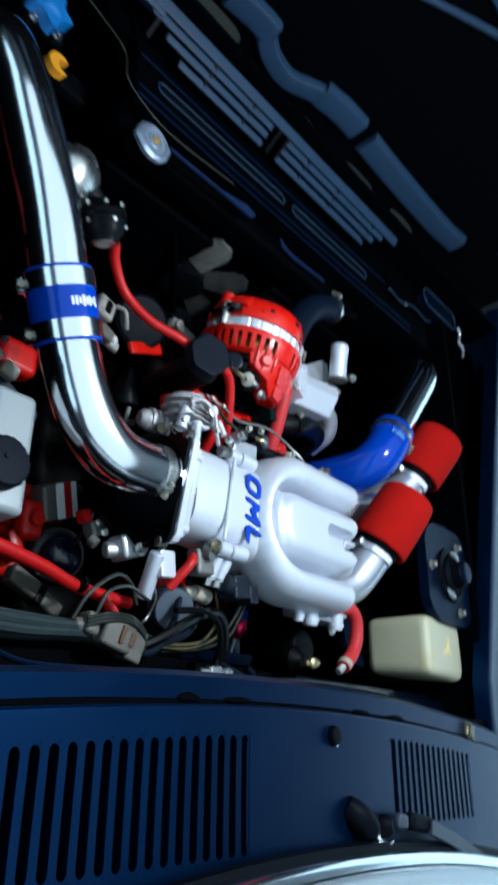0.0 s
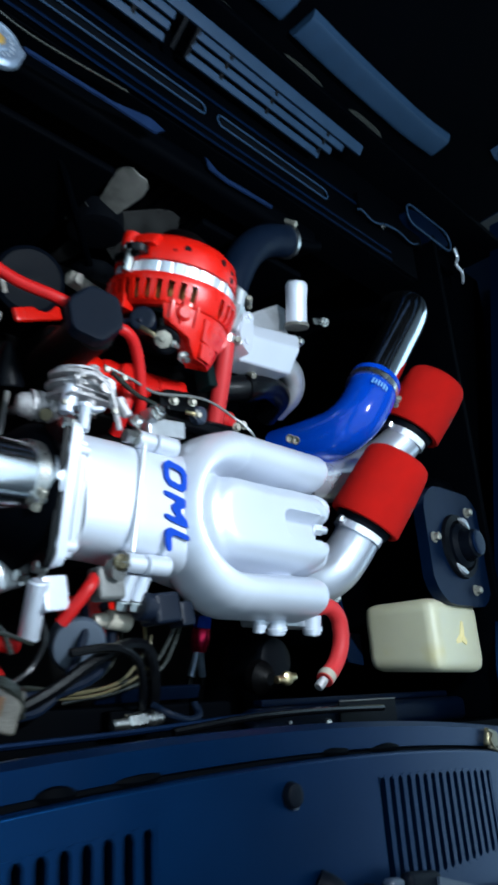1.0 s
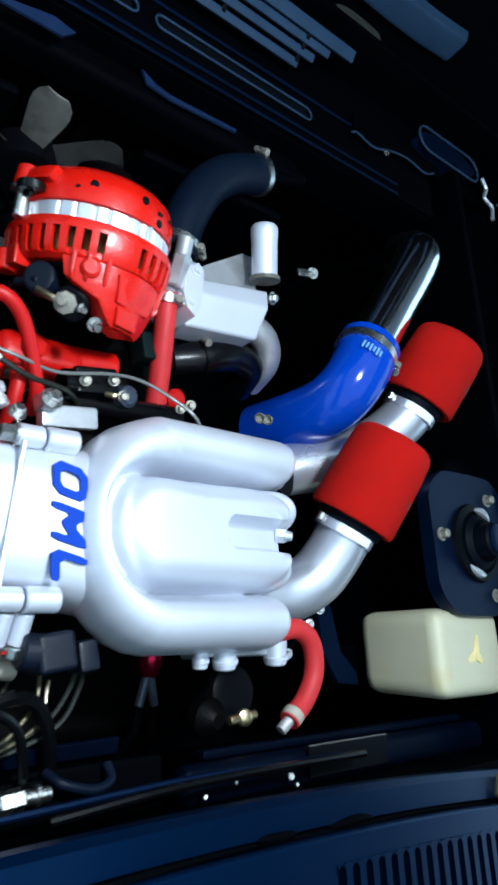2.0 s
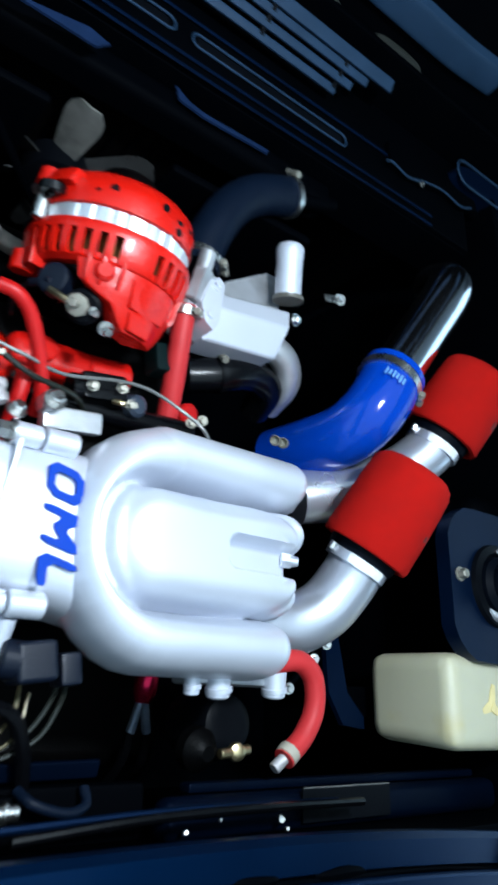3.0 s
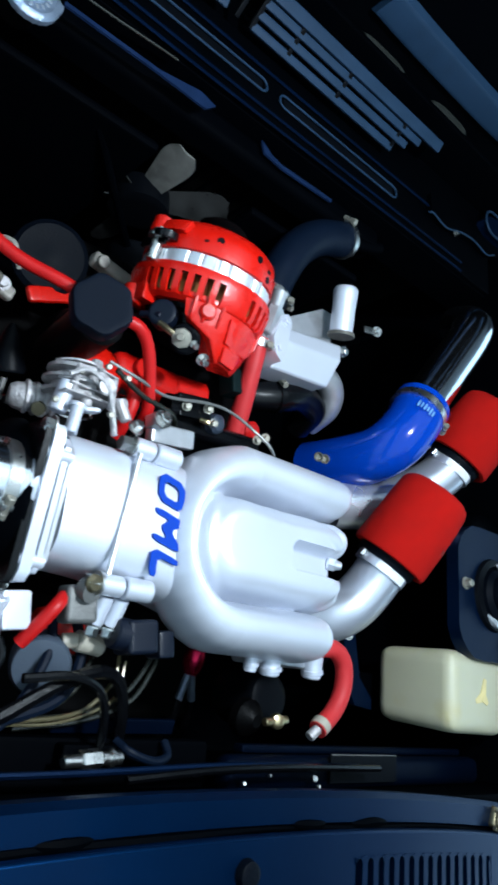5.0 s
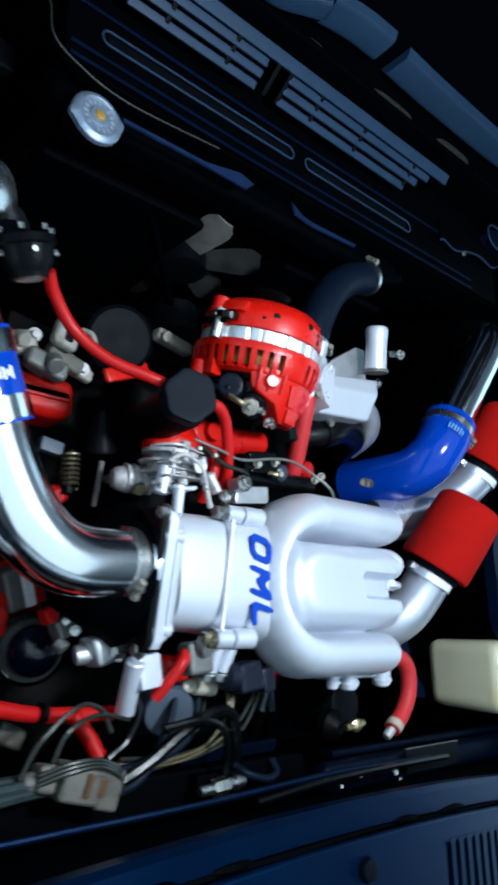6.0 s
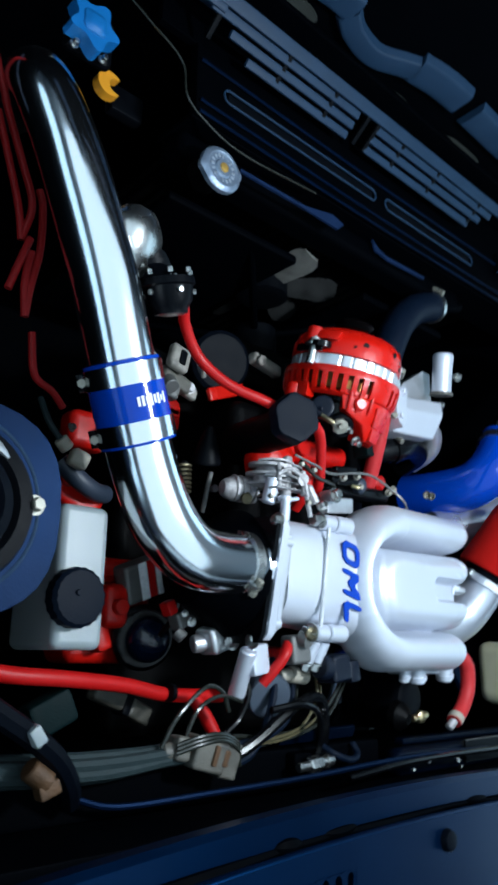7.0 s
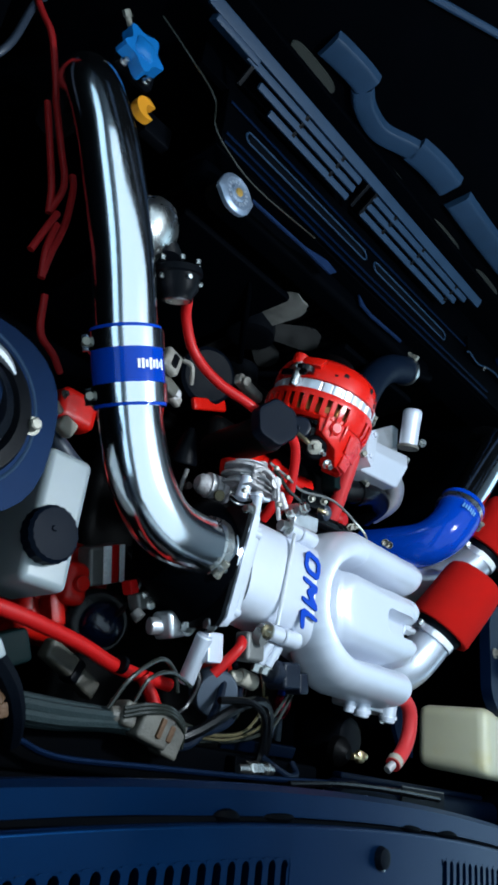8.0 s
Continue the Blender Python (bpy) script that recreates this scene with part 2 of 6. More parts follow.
def lathe(origin, axis, profile, seg=32, wave=None):
    """Turned body: profile is (along, radius) pairs from one end to the other."""
    bm = bmesh.new()
    a = Vector(axis).normalized()
    u = a.orthogonal().normalized()
    v = a.cross(u)
    o = Vector(origin)
    rings = []
    for h, r in profile:
        ring = []
        for k in range(seg):
            t = 2 * math.pi * k / seg
            rr = r * (wave(t, h) if wave else 1)
            ring.append(bm.verts.new(o + a * h + rr * (math.cos(t) * u + math.sin(t) * v)))
        rings.append(ring)
    for p, q in zip(rings, rings[1:]):
        for k in range(seg):
            bm.faces.new((p[k], p[(k + 1) % seg], q[(k + 1) % seg], q[k]))
    bm.faces.new(rings[0][::-1])
    bm.faces.new(rings[-1])
    return bm


def rod(a, b, r, seg=16, bevel=0.15):
    a, b = Vector(a), Vector(b)
    d = (b - a).length
    e = min(r, d / 2) * bevel
    return lathe(a, b - a, [(0, r - e), (e, r), (d - e, r), (d, r - e)], seg)


def box(lo, hi, bevel=0.003, seg=2, m=None):
    bm = bmesh.new()
    bmesh.ops.create_cube(bm, size=1)
    lo, hi = Vector(lo), Vector(hi)
    c, s = (lo + hi) / 2, hi - lo
    for v in bm.verts:
        v.co = Vector((v.co.x * s.x, v.co.y * s.y, v.co.z * s.z)) + c
    if bevel:
        bmesh.ops.bevel(bm, geom=bm.edges[:], offset=min(bevel, min(s) * 0.45), segments=seg, profile=0.5, affect="EDGES")
    if m is not None:
        bmesh.ops.transform(bm, matrix=m, verts=bm.verts)
    return bm


def obox(centre, size, rot=(0, 0, 0), bevel=0.003, seg=2):
    """A rounded box of a size, turned by degrees about its centre."""
    h = Vector(size) / 2
    return box(-h, h, bevel, seg, pose(*centre, *rot))


def slab(outline, z0, z1, bevel=0.002, axis="z"):
    """An outline in the plan, pulled up from z0 to z1 (axis y: the outline is x, z and it is pulled along y; axis x: y, z)."""
    bm = bmesh.new()
    put = {"z": lambda a, b, c: (a, b, c), "y": lambda a, b, c: (a, c, b), "x": lambda a, b, c: (c, a, b)}[axis]
    lo = [bm.verts.new(put(a, b, z0)) for a, b in outline]
    hi = [bm.verts.new(put(a, b, z1)) for a, b in outline]
    n = len(outline)
    bm.faces.new(lo[::-1])
    top = bm.faces.new(hi)
    for k in range(n):
        bm.faces.new((lo[k], lo[(k + 1) % n], hi[(k + 1) % n], hi[k]))
    if bevel:
        bmesh.ops.bevel(bm, geom=[e for e in bm.edges if len(e.link_faces) == 2 and e.calc_face_angle(0) > 0.6], offset=bevel, segments=2, profile=0.5, affect="EDGES")
    return bm


def bolt(parent, at, axis, r=0.006, h=0.006, material=None, washer=True, name="bolt"):
    """A hexagon head on a washer."""
    a = Vector(axis).normalized()
    bm = lathe(Vector(at) + a * 0.0015, a, [(0, r), (h * 0.85, r), (h, r * 0.8)], 6)
    if washer:
        bm = join(bm, lathe(at, a, [(0, r * 1.45), (0.0018, r * 1.45)], 16))
    return part(name, bm, material or STEEL, parent, "", True, 25)


def clamp(parent, centre, axis, r, width=0.012, material=None, name="hose_clamp", toward=None):
    """A worm-drive band with its screw housing."""
    a = Vector(axis).normalized()
    c = Vector(centre)
    n = 36
    bm = lathe(c - a * width / 2, a, [(0, r), (0, r + 0.0016), (width, r + 0.0016), (width, r)], n)
    u = a.orthogonal().normalized() if toward is None else (Vector(toward) - a * Vector(toward).dot(a)).normalized()
    p = c + u * (r + 0.004)
    band = part(name, bm, material or STEEL, parent)
    w = a.cross(u)
    part("screw", join(rod(p - w * 0.010, p + w * 0.008, 0.0045, 10), rod(p + w * 0.007, p + w * 0.013, 0.0052, 6)), NUT_GREY, band)
    part("housing", obox(p - u * 0.002, (width * 0.9, 0.012, 0.006), tuple(math.degrees(q) for q in Matrix((a, w, u)).transposed().to_euler()), 0.001), material or STEEL, band)
    return band


def height_shape(sdf, height, x0, x1, y0, y1, step, z_bottom, tuck=0.012):
    """A casting whose outline is where sdf < 0 and whose top is height(x, y); its side rounds under to z_bottom."""
    nx, ny = int((x1 - x0) / step) + 1, int((y1 - y0) / step) + 1
    val = {(i, j): sdf(x0 + i * step, y0 + j * step) for i in range(nx) for j in range(ny)}
    bm = bmesh.new()
    verts = {}

    def vert(i, j):
        if (i, j) not in verts:
            x, y = x0 + i * step, y0 + j * step
            d = val[i, j]
            for _ in range(3):
                if d <= 0:
                    break
                e = 1e-4
                gx, gy = (sdf(x + e, y) - d) / e, (sdf(x, y + e) - d) / e
                g = max(math.hypot(gx, gy), 0.2)
                x, y = x - (d + 1e-5) * gx / g / g, y - (d + 1e-5) * gy / g / g
                d = sdf(x, y)
            verts[i, j] = bm.verts.new((x, y, height(x, y)))
        return verts[i, j]

    for i in range(nx - 1):
        for j in range(ny - 1):
            q = ((i, j), (i + 1, j), (i + 1, j + 1), (i, j + 1))
            if any(val[k] < 0 for k in q):
                bm.faces.new([vert(*k) for k in q])
    rim = [e for e in bm.edges if len(e.link_faces) == 1]
    z_rim = min(v.co.z for e in rim for v in e.verts)
    e = 1e-4
    for k in range(1, 6):
        a = math.pi / 2 * k / 5
        made = bmesh.ops.extrude_edge_only(bm, edges=rim)["geom"]
        rim = [g for g in made if isinstance(g, bmesh.types.BMEdge)]
        inward = tuck * (math.cos(a - math.pi / 10) - math.cos(a))
        for v in made:
            if isinstance(v, bmesh.types.BMVert):
                x, y = v.co.x, v.co.y
                d = sdf(x, y)
                gx, gy = (sdf(x + e, y) - d) / e, (sdf(x, y + e) - d) / e
                g = max(math.hypot(gx, gy), 0.5)
                v.co = (x - inward * gx / g, y - inward * gy / g, lerp(z_rim, z_bottom, math.sin(a)))
    return bm


def lerp(a, b, t):
    return a + (b - a) * t


# ---- the garage round the car ----
def room_wall(name, lo, hi):
    solid(name, box(lo, hi, 0), WALL, "dark painted garage wall in shadow", "wall", "structure")


solid("floor", box((-4, -4.5, -0.1), (4.5, 4.5, 0.0), 0), CONCRETE, "stained grey concrete garage floor", "floor", "structure")
room_wall("wall_west", (-4.2, -4.5, 0), (-4.0, 4.5, 2.8))
room_wall("wall_east", (4.5, -4.5, 0), (4.7, 4.5, 2.8))
room_wall("wall_north", (-4, 4.5, 0), (4.5, 4.7, 2.8))
room_wall("wall_south", (-4, -4.7, 0), (4.5, -4.5, 2.8))
solid("ceiling", box((-4.2, -4.7, 2.8), (4.7, 4.7, 2.95), 0), WALL, "dark garage ceiling", "ceiling", "structure")


# ---- car body round the bay ----
def cowl_front(x):
    return 0.030 - 0.10 * x * x


def cowl_z(x, y):
    return 0.948 - 0.030 * x * x + 0.10 * (y + 0.06) ** 2


def cowl_strip(x0, x1, ya, yb, n=3, depth=0.0025, thick=0.004):
    """A strip of the pressed panel between two y functions."""
    bm = bmesh.new()
    top, bot = [], []
    for i in range(n + 1):
        x = lerp(x0, x1, i / n)
        rt, rb = [], []
        for j in range(5):
            y = lerp(ya(x), yb(x), j / 4)
            z = cowl_z(x, y)
            rt.append(bm.verts.new((x, y, z)))
            rb.append(bm.verts.new((x, y, z - thick)))
        top.append(rt), bot.append(rb)
    for i in range(n):
        for j in range(4):
            bm.faces.new((top[i][j], top[i + 1][j], top[i + 1][j + 1], top[i][j + 1]))
            bm.faces.new((bot[i][j + 1], bot[i + 1][j + 1], bot[i + 1][j], bot[i][j]))
    for j in range(4):
        bm.faces.new((top[0][j], top[0][j + 1], bot[0][j + 1], bot[0][j]))
        bm.faces.new((top[n][j + 1], top[n][j], bot[n][j], bot[n][j + 1]))
    for i in range(n):
        bm.faces.new((top[i + 1][0], top[i][0], bot[i][0], bot[i + 1][0]))
        bm.faces.new((top[i][4], top[i + 1][4], bot[i + 1][4], bot[i][4]))
    return bm


REAR = lambda x: -0.165 - 0.16 * x * x
cowl = thing("scuttle_panel", (0, -0.06, 0.94), "dark navy painted scuttle panel with louvred air slots", "car panel", kind="structure")
BIG0, BIG1, BIG_N = -0.6345, -0.147, 25
SM0, SM1, SM_N = 0.172, 0.448, 15
big_front = lambda x: cowl_front(x) - 0.028
big_rear = lambda x: -0.120 - 0.02 * (x + 0.15) ** 2
sm_front = lambda x: cowl_front(x) - 0.022
sm_rear = lambda x: -0.108
pieces = [
    cowl_strip(-0.72, BIG0, REAR, cowl_front),
    cowl_strip(BIG0, BIG1, REAR, big_rear, 12),
    cowl_strip(BIG0, BIG1, big_front, cowl_front, 12),
    cowl_strip(BIG1, SM0, REAR, cowl_front, 12),
    cowl_strip(SM0, SM1, REAR, sm_rear, 8),
    cowl_strip(SM0, SM1, sm_front, cowl_front, 8),
    cowl_strip(SM1, 0.72, REAR, cowl_front, 6),
]
rolled = []
for i in range(25):
    x = lerp(-0.72, 0.72, i / 24)
    rolled.append(Vector((x, cowl_front(x) - 0.002, cowl_z(x, cowl_front(x)) - 0.006)))
for piece in pieces:
    part("panel_skin", piece, NAVY, cowl, "dark navy pressed panel", angle=50)
part("rolled_edge", sweep(rolled, 0.006, 8), NAVY, cowl, "rolled front edge", angle=50)


def louvre_slats(lo, hi, count, front, rear, share):
    pitch = (hi - lo) / count
    for i in range(count + 1):
        x = lo + pitch * i
        w = pitch * share / 2
        a, b = max(lo, x - w), min(hi, x + w)
        bm = cowl_strip(a, b, lambda q: rear(q) - 0.002, lambda q: front(q) + 0.002, 2, thick=0.010)
        for v in bm.verts:
            v.co.z += 0.0009 if i not in (0, count) else -0.0005
        part("slat", bm, NAVY, cowl, angle=50)


def slot_ends(lo, hi, count, front, rear, share):
    """Rounds both ends of every slot with a filled corner each side."""
    bm = bmesh.new()
    pitch = (hi - lo) / count
    half = pitch * (1 - share) / 2
    for i in range(count):
        xc = lo + pitch * (i + 0.5)
        for edge, way in ((front, -1), (rear, 1)):
            rows = []
            for k in range(9):
                a = math.pi * k / 8
                x = xc - half * 1.02 * math.cos(a)
                y0, y1 = edge(x) - way * 0.001, edge(xc) + way * half * 1.3 * (1 - math.sin(a))
                rows.append([bm.verts.new((x, y, cowl_z(x, y) + dz)) for y, dz in ((y0, 0.0008), (y1, 0.0008), (y1, -0.007))])
            for p, q in zip(rows, rows[1:]):
                for j in range(2):
                    bm.faces.new((p[j], q[j], q[j + 1], p[j + 1]))
    part("slot_ends", bm, NAVY, cowl, "rounded slot ends", angle=50)


louvre_slats(BIG0, BIG1, BIG_N, big_front, big_rear, 0.45)
louvre_slats(SM0, SM1, SM_N, sm_front, sm_rear, 0.46)
slot_ends(BIG0, BIG1, BIG_N, big_front, big_rear, 0.45)
slot_ends(SM0, SM1, SM_N, sm_front, sm_rear, 0.46)
solid("scuttle_tray", box((-0.72, -0.165, 0.80), (0.72, 0.015, 0.86), 0.004), BLACK_PAINT, "black water tray under the scuttle slots", "car panel", "structure")

# the flange with its rubber strip in front of the scuttle, and the bulkhead under it
fl = []
for i in range(25):
    x = lerp(-0.70, 0.70, i / 24)
    fl.append((x, cowl_front(x) + 0.005, cowl_front(x) + 0.038))
bm = bmesh.new()
rows = []
for x, ya, yb in fl:
    z = 0.937 - 0.030 * x * x
    rows.append([bm.verts.new(p) for p in ((x, ya, z - 0.012), (x, ya + 0.004, z - 0.001), (x, yb - 0.006, z + 0.002), (x, yb, z - 0.004), (x, yb, z - 0.020), (x, ya, z - 0.022))])
for a, b in zip(rows, rows[1:]):
    for k in range(6):
        bm.faces.new((a[k], a[(k + 1) % 6], b[(k + 1) % 6], b[k]))
bm.faces.new(rows[0]), bm.faces.new(rows[-1][::-1])
flange = solid("bulkhead_flange", bm, NAVY, "navy painted bulkhead flange with scuffed edge", "car panel", "structure")
solid("weather_strip", sweep([Vector((x, ya - 0.001 + 0.0012 * math.sin(23 * x), 0.933 - 0.030 * x * x)) for x, ya, yb in fl], lambda t: lerp(0.0095, 0.0030, min(1.0, t * 1.7)) * (1 + 0.25 * math.sin(31 * t)), 8), BLACK_PAINT, "black rubber weather strip along the scuttle", "seal", "structure")
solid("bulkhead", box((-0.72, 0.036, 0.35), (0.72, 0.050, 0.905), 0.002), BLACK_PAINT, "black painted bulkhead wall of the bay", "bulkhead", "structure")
# one ledge in two colours: black where shaded, dark navy where lit
solid("bulkhead_ledge", box((-0.66, 0.050, 0.775), (0.10, 0.10, 0.795), 0.006), BLACK_PAINT, "bulkhead ledge, black for its shaded stretch", "car panel", "structure")
solid("bulkhead_ledge", join(box((0.10, 0.050, 0.80), (0.62, 0.088, 0.83), 0.012, 3), box((0.14, 0.0882, 0.79), (0.60, 0.098, 0.808), 0.003)), NAVY_SHADE, "bulkhead ledge, dark navy for its lit stretch", "car panel", "structure")

# first strip is a clip, the rest stand in for dark scuffs
for x, dx, dy in ((-0.235, 0.010, 0.012), (-0.155, 0.024, 0.005), (0.118, 0.020, 0.004), (0.215, 0.034, 0.004)):
    fc = thing("seam_strip", (x, cowl_front(x) + 0.008, 0.930), "raised dark strip along the scuttle seam", "clip", "seam clips")
    run = [x + (k / 8 - 0.5) * (dx + 0.030) for k in range(9)]
    part("clip", sweep([Vector((q, cowl_front(q) + 0.008 + 0.001 * math.sin(90 * q), 0.934 - 0.030 * q * q)) for q in run], lambda q: 0.0015 + (dy * 0.4 + 0.003) * math.sin(math.pi * q) ** 0.7, 8), BLACK_PAINT, fc)

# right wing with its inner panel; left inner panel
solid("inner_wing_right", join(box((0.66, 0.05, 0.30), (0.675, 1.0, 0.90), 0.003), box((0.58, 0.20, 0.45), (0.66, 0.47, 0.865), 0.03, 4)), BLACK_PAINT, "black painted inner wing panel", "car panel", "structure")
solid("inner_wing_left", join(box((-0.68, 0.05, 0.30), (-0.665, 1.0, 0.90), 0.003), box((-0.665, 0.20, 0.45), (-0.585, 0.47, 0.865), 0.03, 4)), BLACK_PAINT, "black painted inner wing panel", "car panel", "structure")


# black filler added so the gap beside the wing stays dark
solid("wing_gap_filler", box((0.676, 0.05, 0.835), (0.97, 1.039, 0.850), 0.003), BLACK_PAINT, "black filler added in the gap between inner wing and wing", "car panel", "structure")


def wing(side, name):
    bm = bmesh.new()
    rows = []
    for i in range(21):
        y = lerp(-0.12, 1.12, i / 20)
        xi = 0.640 + 0.262 * max(0, y - 0.12)
        z = 0.912 + 0.045 * max(0, (y - 0.1)) / 0.9
        sec = [(xi - 0.002, z - 0.03), (xi, z), (xi + 0.012, z + 0.004), (xi + 0.05, z - 0.004), (xi + 0.10, z - 0.015), (xi + 0.16, z - 0.10), (xi + 0.17, z - 0.35), (xi + 0.16, z - 0.37), (xi + 0.10, z - 0.06), (xi + 0.02, z - 0.03)]
        rows.append([bm.verts.new((side * a, y, b)) for a, b in sec])
    for a, b in zip(rows, rows[1:]):
        for k in range(10):
            bm.faces.new((a[k], a[(k + 1) % 10], b[(k + 1) % 10], b[k]))
    bm.faces.new(rows[0]), bm.faces.new(rows[-1][::-1])
    return solid(name, bm, NAVY, "dark navy painted front wing", "car panel", "structure")


wing(1, "wing_right")
wing(-1, "wing_left")

# front: slam panel with long pressed slots, radiator support, slatted grille, front panel
slam = thing("slam_panel", (0, 0.93, 0.87), "dark navy slam panel with long pressed slots", "car panel", kind="structure")


def ring_strip(x0, x1, y0, y1, z, w, r):
    """A raised lip round a long slot."""
    pts = []
    for cx, a0 in ((x1 - (y1 - y0) / 2, -90), (x0 + (y1 - y0) / 2, 90)):
        for k in range(9):
            t = radians(a0 + 180 * k / 8)
            pts.append(Vector((cx + (y1 - y0) / 2 * math.cos(t), (y0 + y1) / 2 + (y1 - y0) / 2 * math.sin(t), z)))
    pts.append(pts[0])
    return sweep(pts, r, 8, False)


part("panel_skin", join(box((-0.345, 0.870, 0.868), (0.60, 0.978, 0.884), 0.004), box((-0.345, 0.868, 0.80), (0.60, 0.876, 0.875), 0.002)), BLACK_PAINT, slam, "black painted pressed panel")
for x0, x1 in ((-0.30, 0.022), (0.047, 0.312)):
    # slot edges are paler than the black panel round them
    part("slot_lip", ring_strip(x0, x1, 0.910, 0.930, 0.886, 0.01, 0.0016), BLUE_PLASTIC, slam, "blue-grey slot edge")
    part("slot", box((x0 + 0.008, 0.913, 0.880), (x1 - 0.008, 0.927, 0.8855), 0.002), BLACK_PLASTIC, slam)
for y, z in ((0.872, 0.886), (0.888, 0.887), (0.950, 0.887)):
    part("bead", tube([(-0.34, y, z), (0.0, y - 0.004, z), (0.50, y, z)], 0.0022, 6, 12), NAVY_DULL, slam)
part("tie_plate", slab([(0.40, 0.930), (0.44, 0.926), (0.53, 0.946), (0.575, 0.940), (0.62, 0.955), (0.62, 0.975), (0.40, 0.972)], 0.884, 0.893, 0.001), BLACK_PAINT, slam, "black tie plate")
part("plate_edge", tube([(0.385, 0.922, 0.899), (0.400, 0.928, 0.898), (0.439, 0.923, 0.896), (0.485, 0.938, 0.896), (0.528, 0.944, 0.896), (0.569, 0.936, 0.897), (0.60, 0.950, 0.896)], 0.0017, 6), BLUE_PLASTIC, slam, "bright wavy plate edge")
bolt(slam, (0.470, 0.928, 0.894), (0, 0, 1), 0.004, 0.004)

hl = thing("headlamp_bowl", (0.65, 1.01, 0.88), "dark headlamp bowl with a blue-grey rim beside the grille", "headlamp")
part("bowl", slab([(0.65 + 0.082 * math.cos(t), 1.010 + 0.024 * math.sin(t)) for t in [2 * math.pi * k / 28 for k in range(28)]], 0.872, 0.899, 0.004), NAVY_DULL, hl)
part("rim", ring_strip(0.566, 0.740, 0.985, 1.035, 0.901, 0.01, 0.0022), BLUE_PLASTIC, hl, "blue-grey rim")
part("clip", tube([(0.745, 1.000, 0.905), (0.760, 0.985, 0.902), (0.752, 0.965, 0.900), (0.770, 0.950, 0.902), (0.768, 0.925, 0.900)], 0.0035, 6), PRESSED, hl, "crumpled bright clip")
part("stay", box((0.60, 0.975, 0.860), (0.80, 1.044, 0.873), 0.003), BLACK_PAINT, hl)

grille = thing("front_grille", (0, 1.0, 0.90), "dusty blue-black plastic front grille with level bars", "grille")
for i, (y, z) in enumerate(((0.972, 0.905), (0.982, 0.918), (0.992, 0.930))):
    for x0, x1 in ((-0.36 + 0.04 * (2 - i), -0.072), (-0.030, 0.27 + 0.02 * i)):
        part("bar", obox(((x0 + x1) / 2, y, z), (x1 - x0, 0.0118, 0.006), (35, 0, 0), 0.002), BLUE_PLASTIC, grille)
part("top_rail", obox((-0.05, 1.003, 0.942), (0.80, 0.018, 0.007), (35, 0, 0), 0.002), BLUE_PLASTIC, grille)
part("mount", obox((-0.385, 0.998, 0.928), (0.09, 0.012, 0.022), (35, 0, 0), 0.003), BLUE_PLASTIC, grille)
for x in (-0.345, -0.225, -0.128, -0.055, -0.03, 0.035, 0.135, 0.265):
    part("upright", obox((x, 0.985, 0.921), (0.007, 0.006, 0.05), (-38, 0, 0), 0.001), BLACK_PLASTIC, grille)
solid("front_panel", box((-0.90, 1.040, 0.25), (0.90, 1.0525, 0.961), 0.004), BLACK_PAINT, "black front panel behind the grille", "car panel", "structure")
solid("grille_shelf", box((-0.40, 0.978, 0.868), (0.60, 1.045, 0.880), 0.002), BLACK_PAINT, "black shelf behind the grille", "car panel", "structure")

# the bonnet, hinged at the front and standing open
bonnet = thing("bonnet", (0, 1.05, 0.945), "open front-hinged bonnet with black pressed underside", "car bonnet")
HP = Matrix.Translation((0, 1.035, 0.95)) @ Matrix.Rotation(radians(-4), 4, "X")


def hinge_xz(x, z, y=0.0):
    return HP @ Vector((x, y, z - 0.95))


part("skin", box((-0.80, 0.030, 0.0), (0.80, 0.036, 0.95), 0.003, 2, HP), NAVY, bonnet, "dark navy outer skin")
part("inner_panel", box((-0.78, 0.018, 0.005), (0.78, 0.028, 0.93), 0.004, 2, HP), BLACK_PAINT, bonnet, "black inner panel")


def rib(points, half, depth=0.014):
    """A pressed rib along x, z points on the bonnet's inner face."""
    bm = bmesh.new()
    path = smooth_path([(x, 0, z) for x, z in points], 6)
    rows = []
    n = len(path)
    for i, p in enumerate(path):
        d = (path[min(i + 1, n - 1)] - path[max(i - 1, 0)]).normalized()
        nrm = Vector((-d.z, 0, d.x))
        row = []
        for s, q in ((-1.25, 0.017), (-1.0, 0.006), (-0.7, 0.017 - depth), (0.7, 0.017 - depth), (1.0, 0.006), (1.25, 0.017)):
            w = p + nrm * half * s
            row.append(bm.verts.new(hinge_xz(w.x, w.z, q)))
        rows.append(row)
    for a, b in zip(rows, rows[1:]):
        for k in range(5):
            bm.faces.new((a[k], a[k + 1], b[k + 1], b[k]))
    bm.faces.new(rows[0]), bm.faces.new(rows[-1][::-1])
    return bm


# ribs are drawn in a paler blue-grey than the black panel
part("rib", rib([(-0.275, 1.006), (-0.25, 1.010), (-0.21, 1.014), (-0.180, 1.014)], 0.019), BLUE_PLASTIC, bonnet, "blue-grey pressed rib")
part("rib", rib([(-0.182, 1.004), (-0.150, 0.988), (-0.100, 0.983), (-0.055, 1.000), (-0.030, 1.010)], 0.015), BLUE_PLASTIC, bonnet, "blue-grey curved rib round the latch")
part("rib", rib([(-0.036, 1.010), (0.02, 1.018), (0.075, 1.020)], 0.021), BLUE_PLASTIC, bonnet, "blue-grey pressed rib")
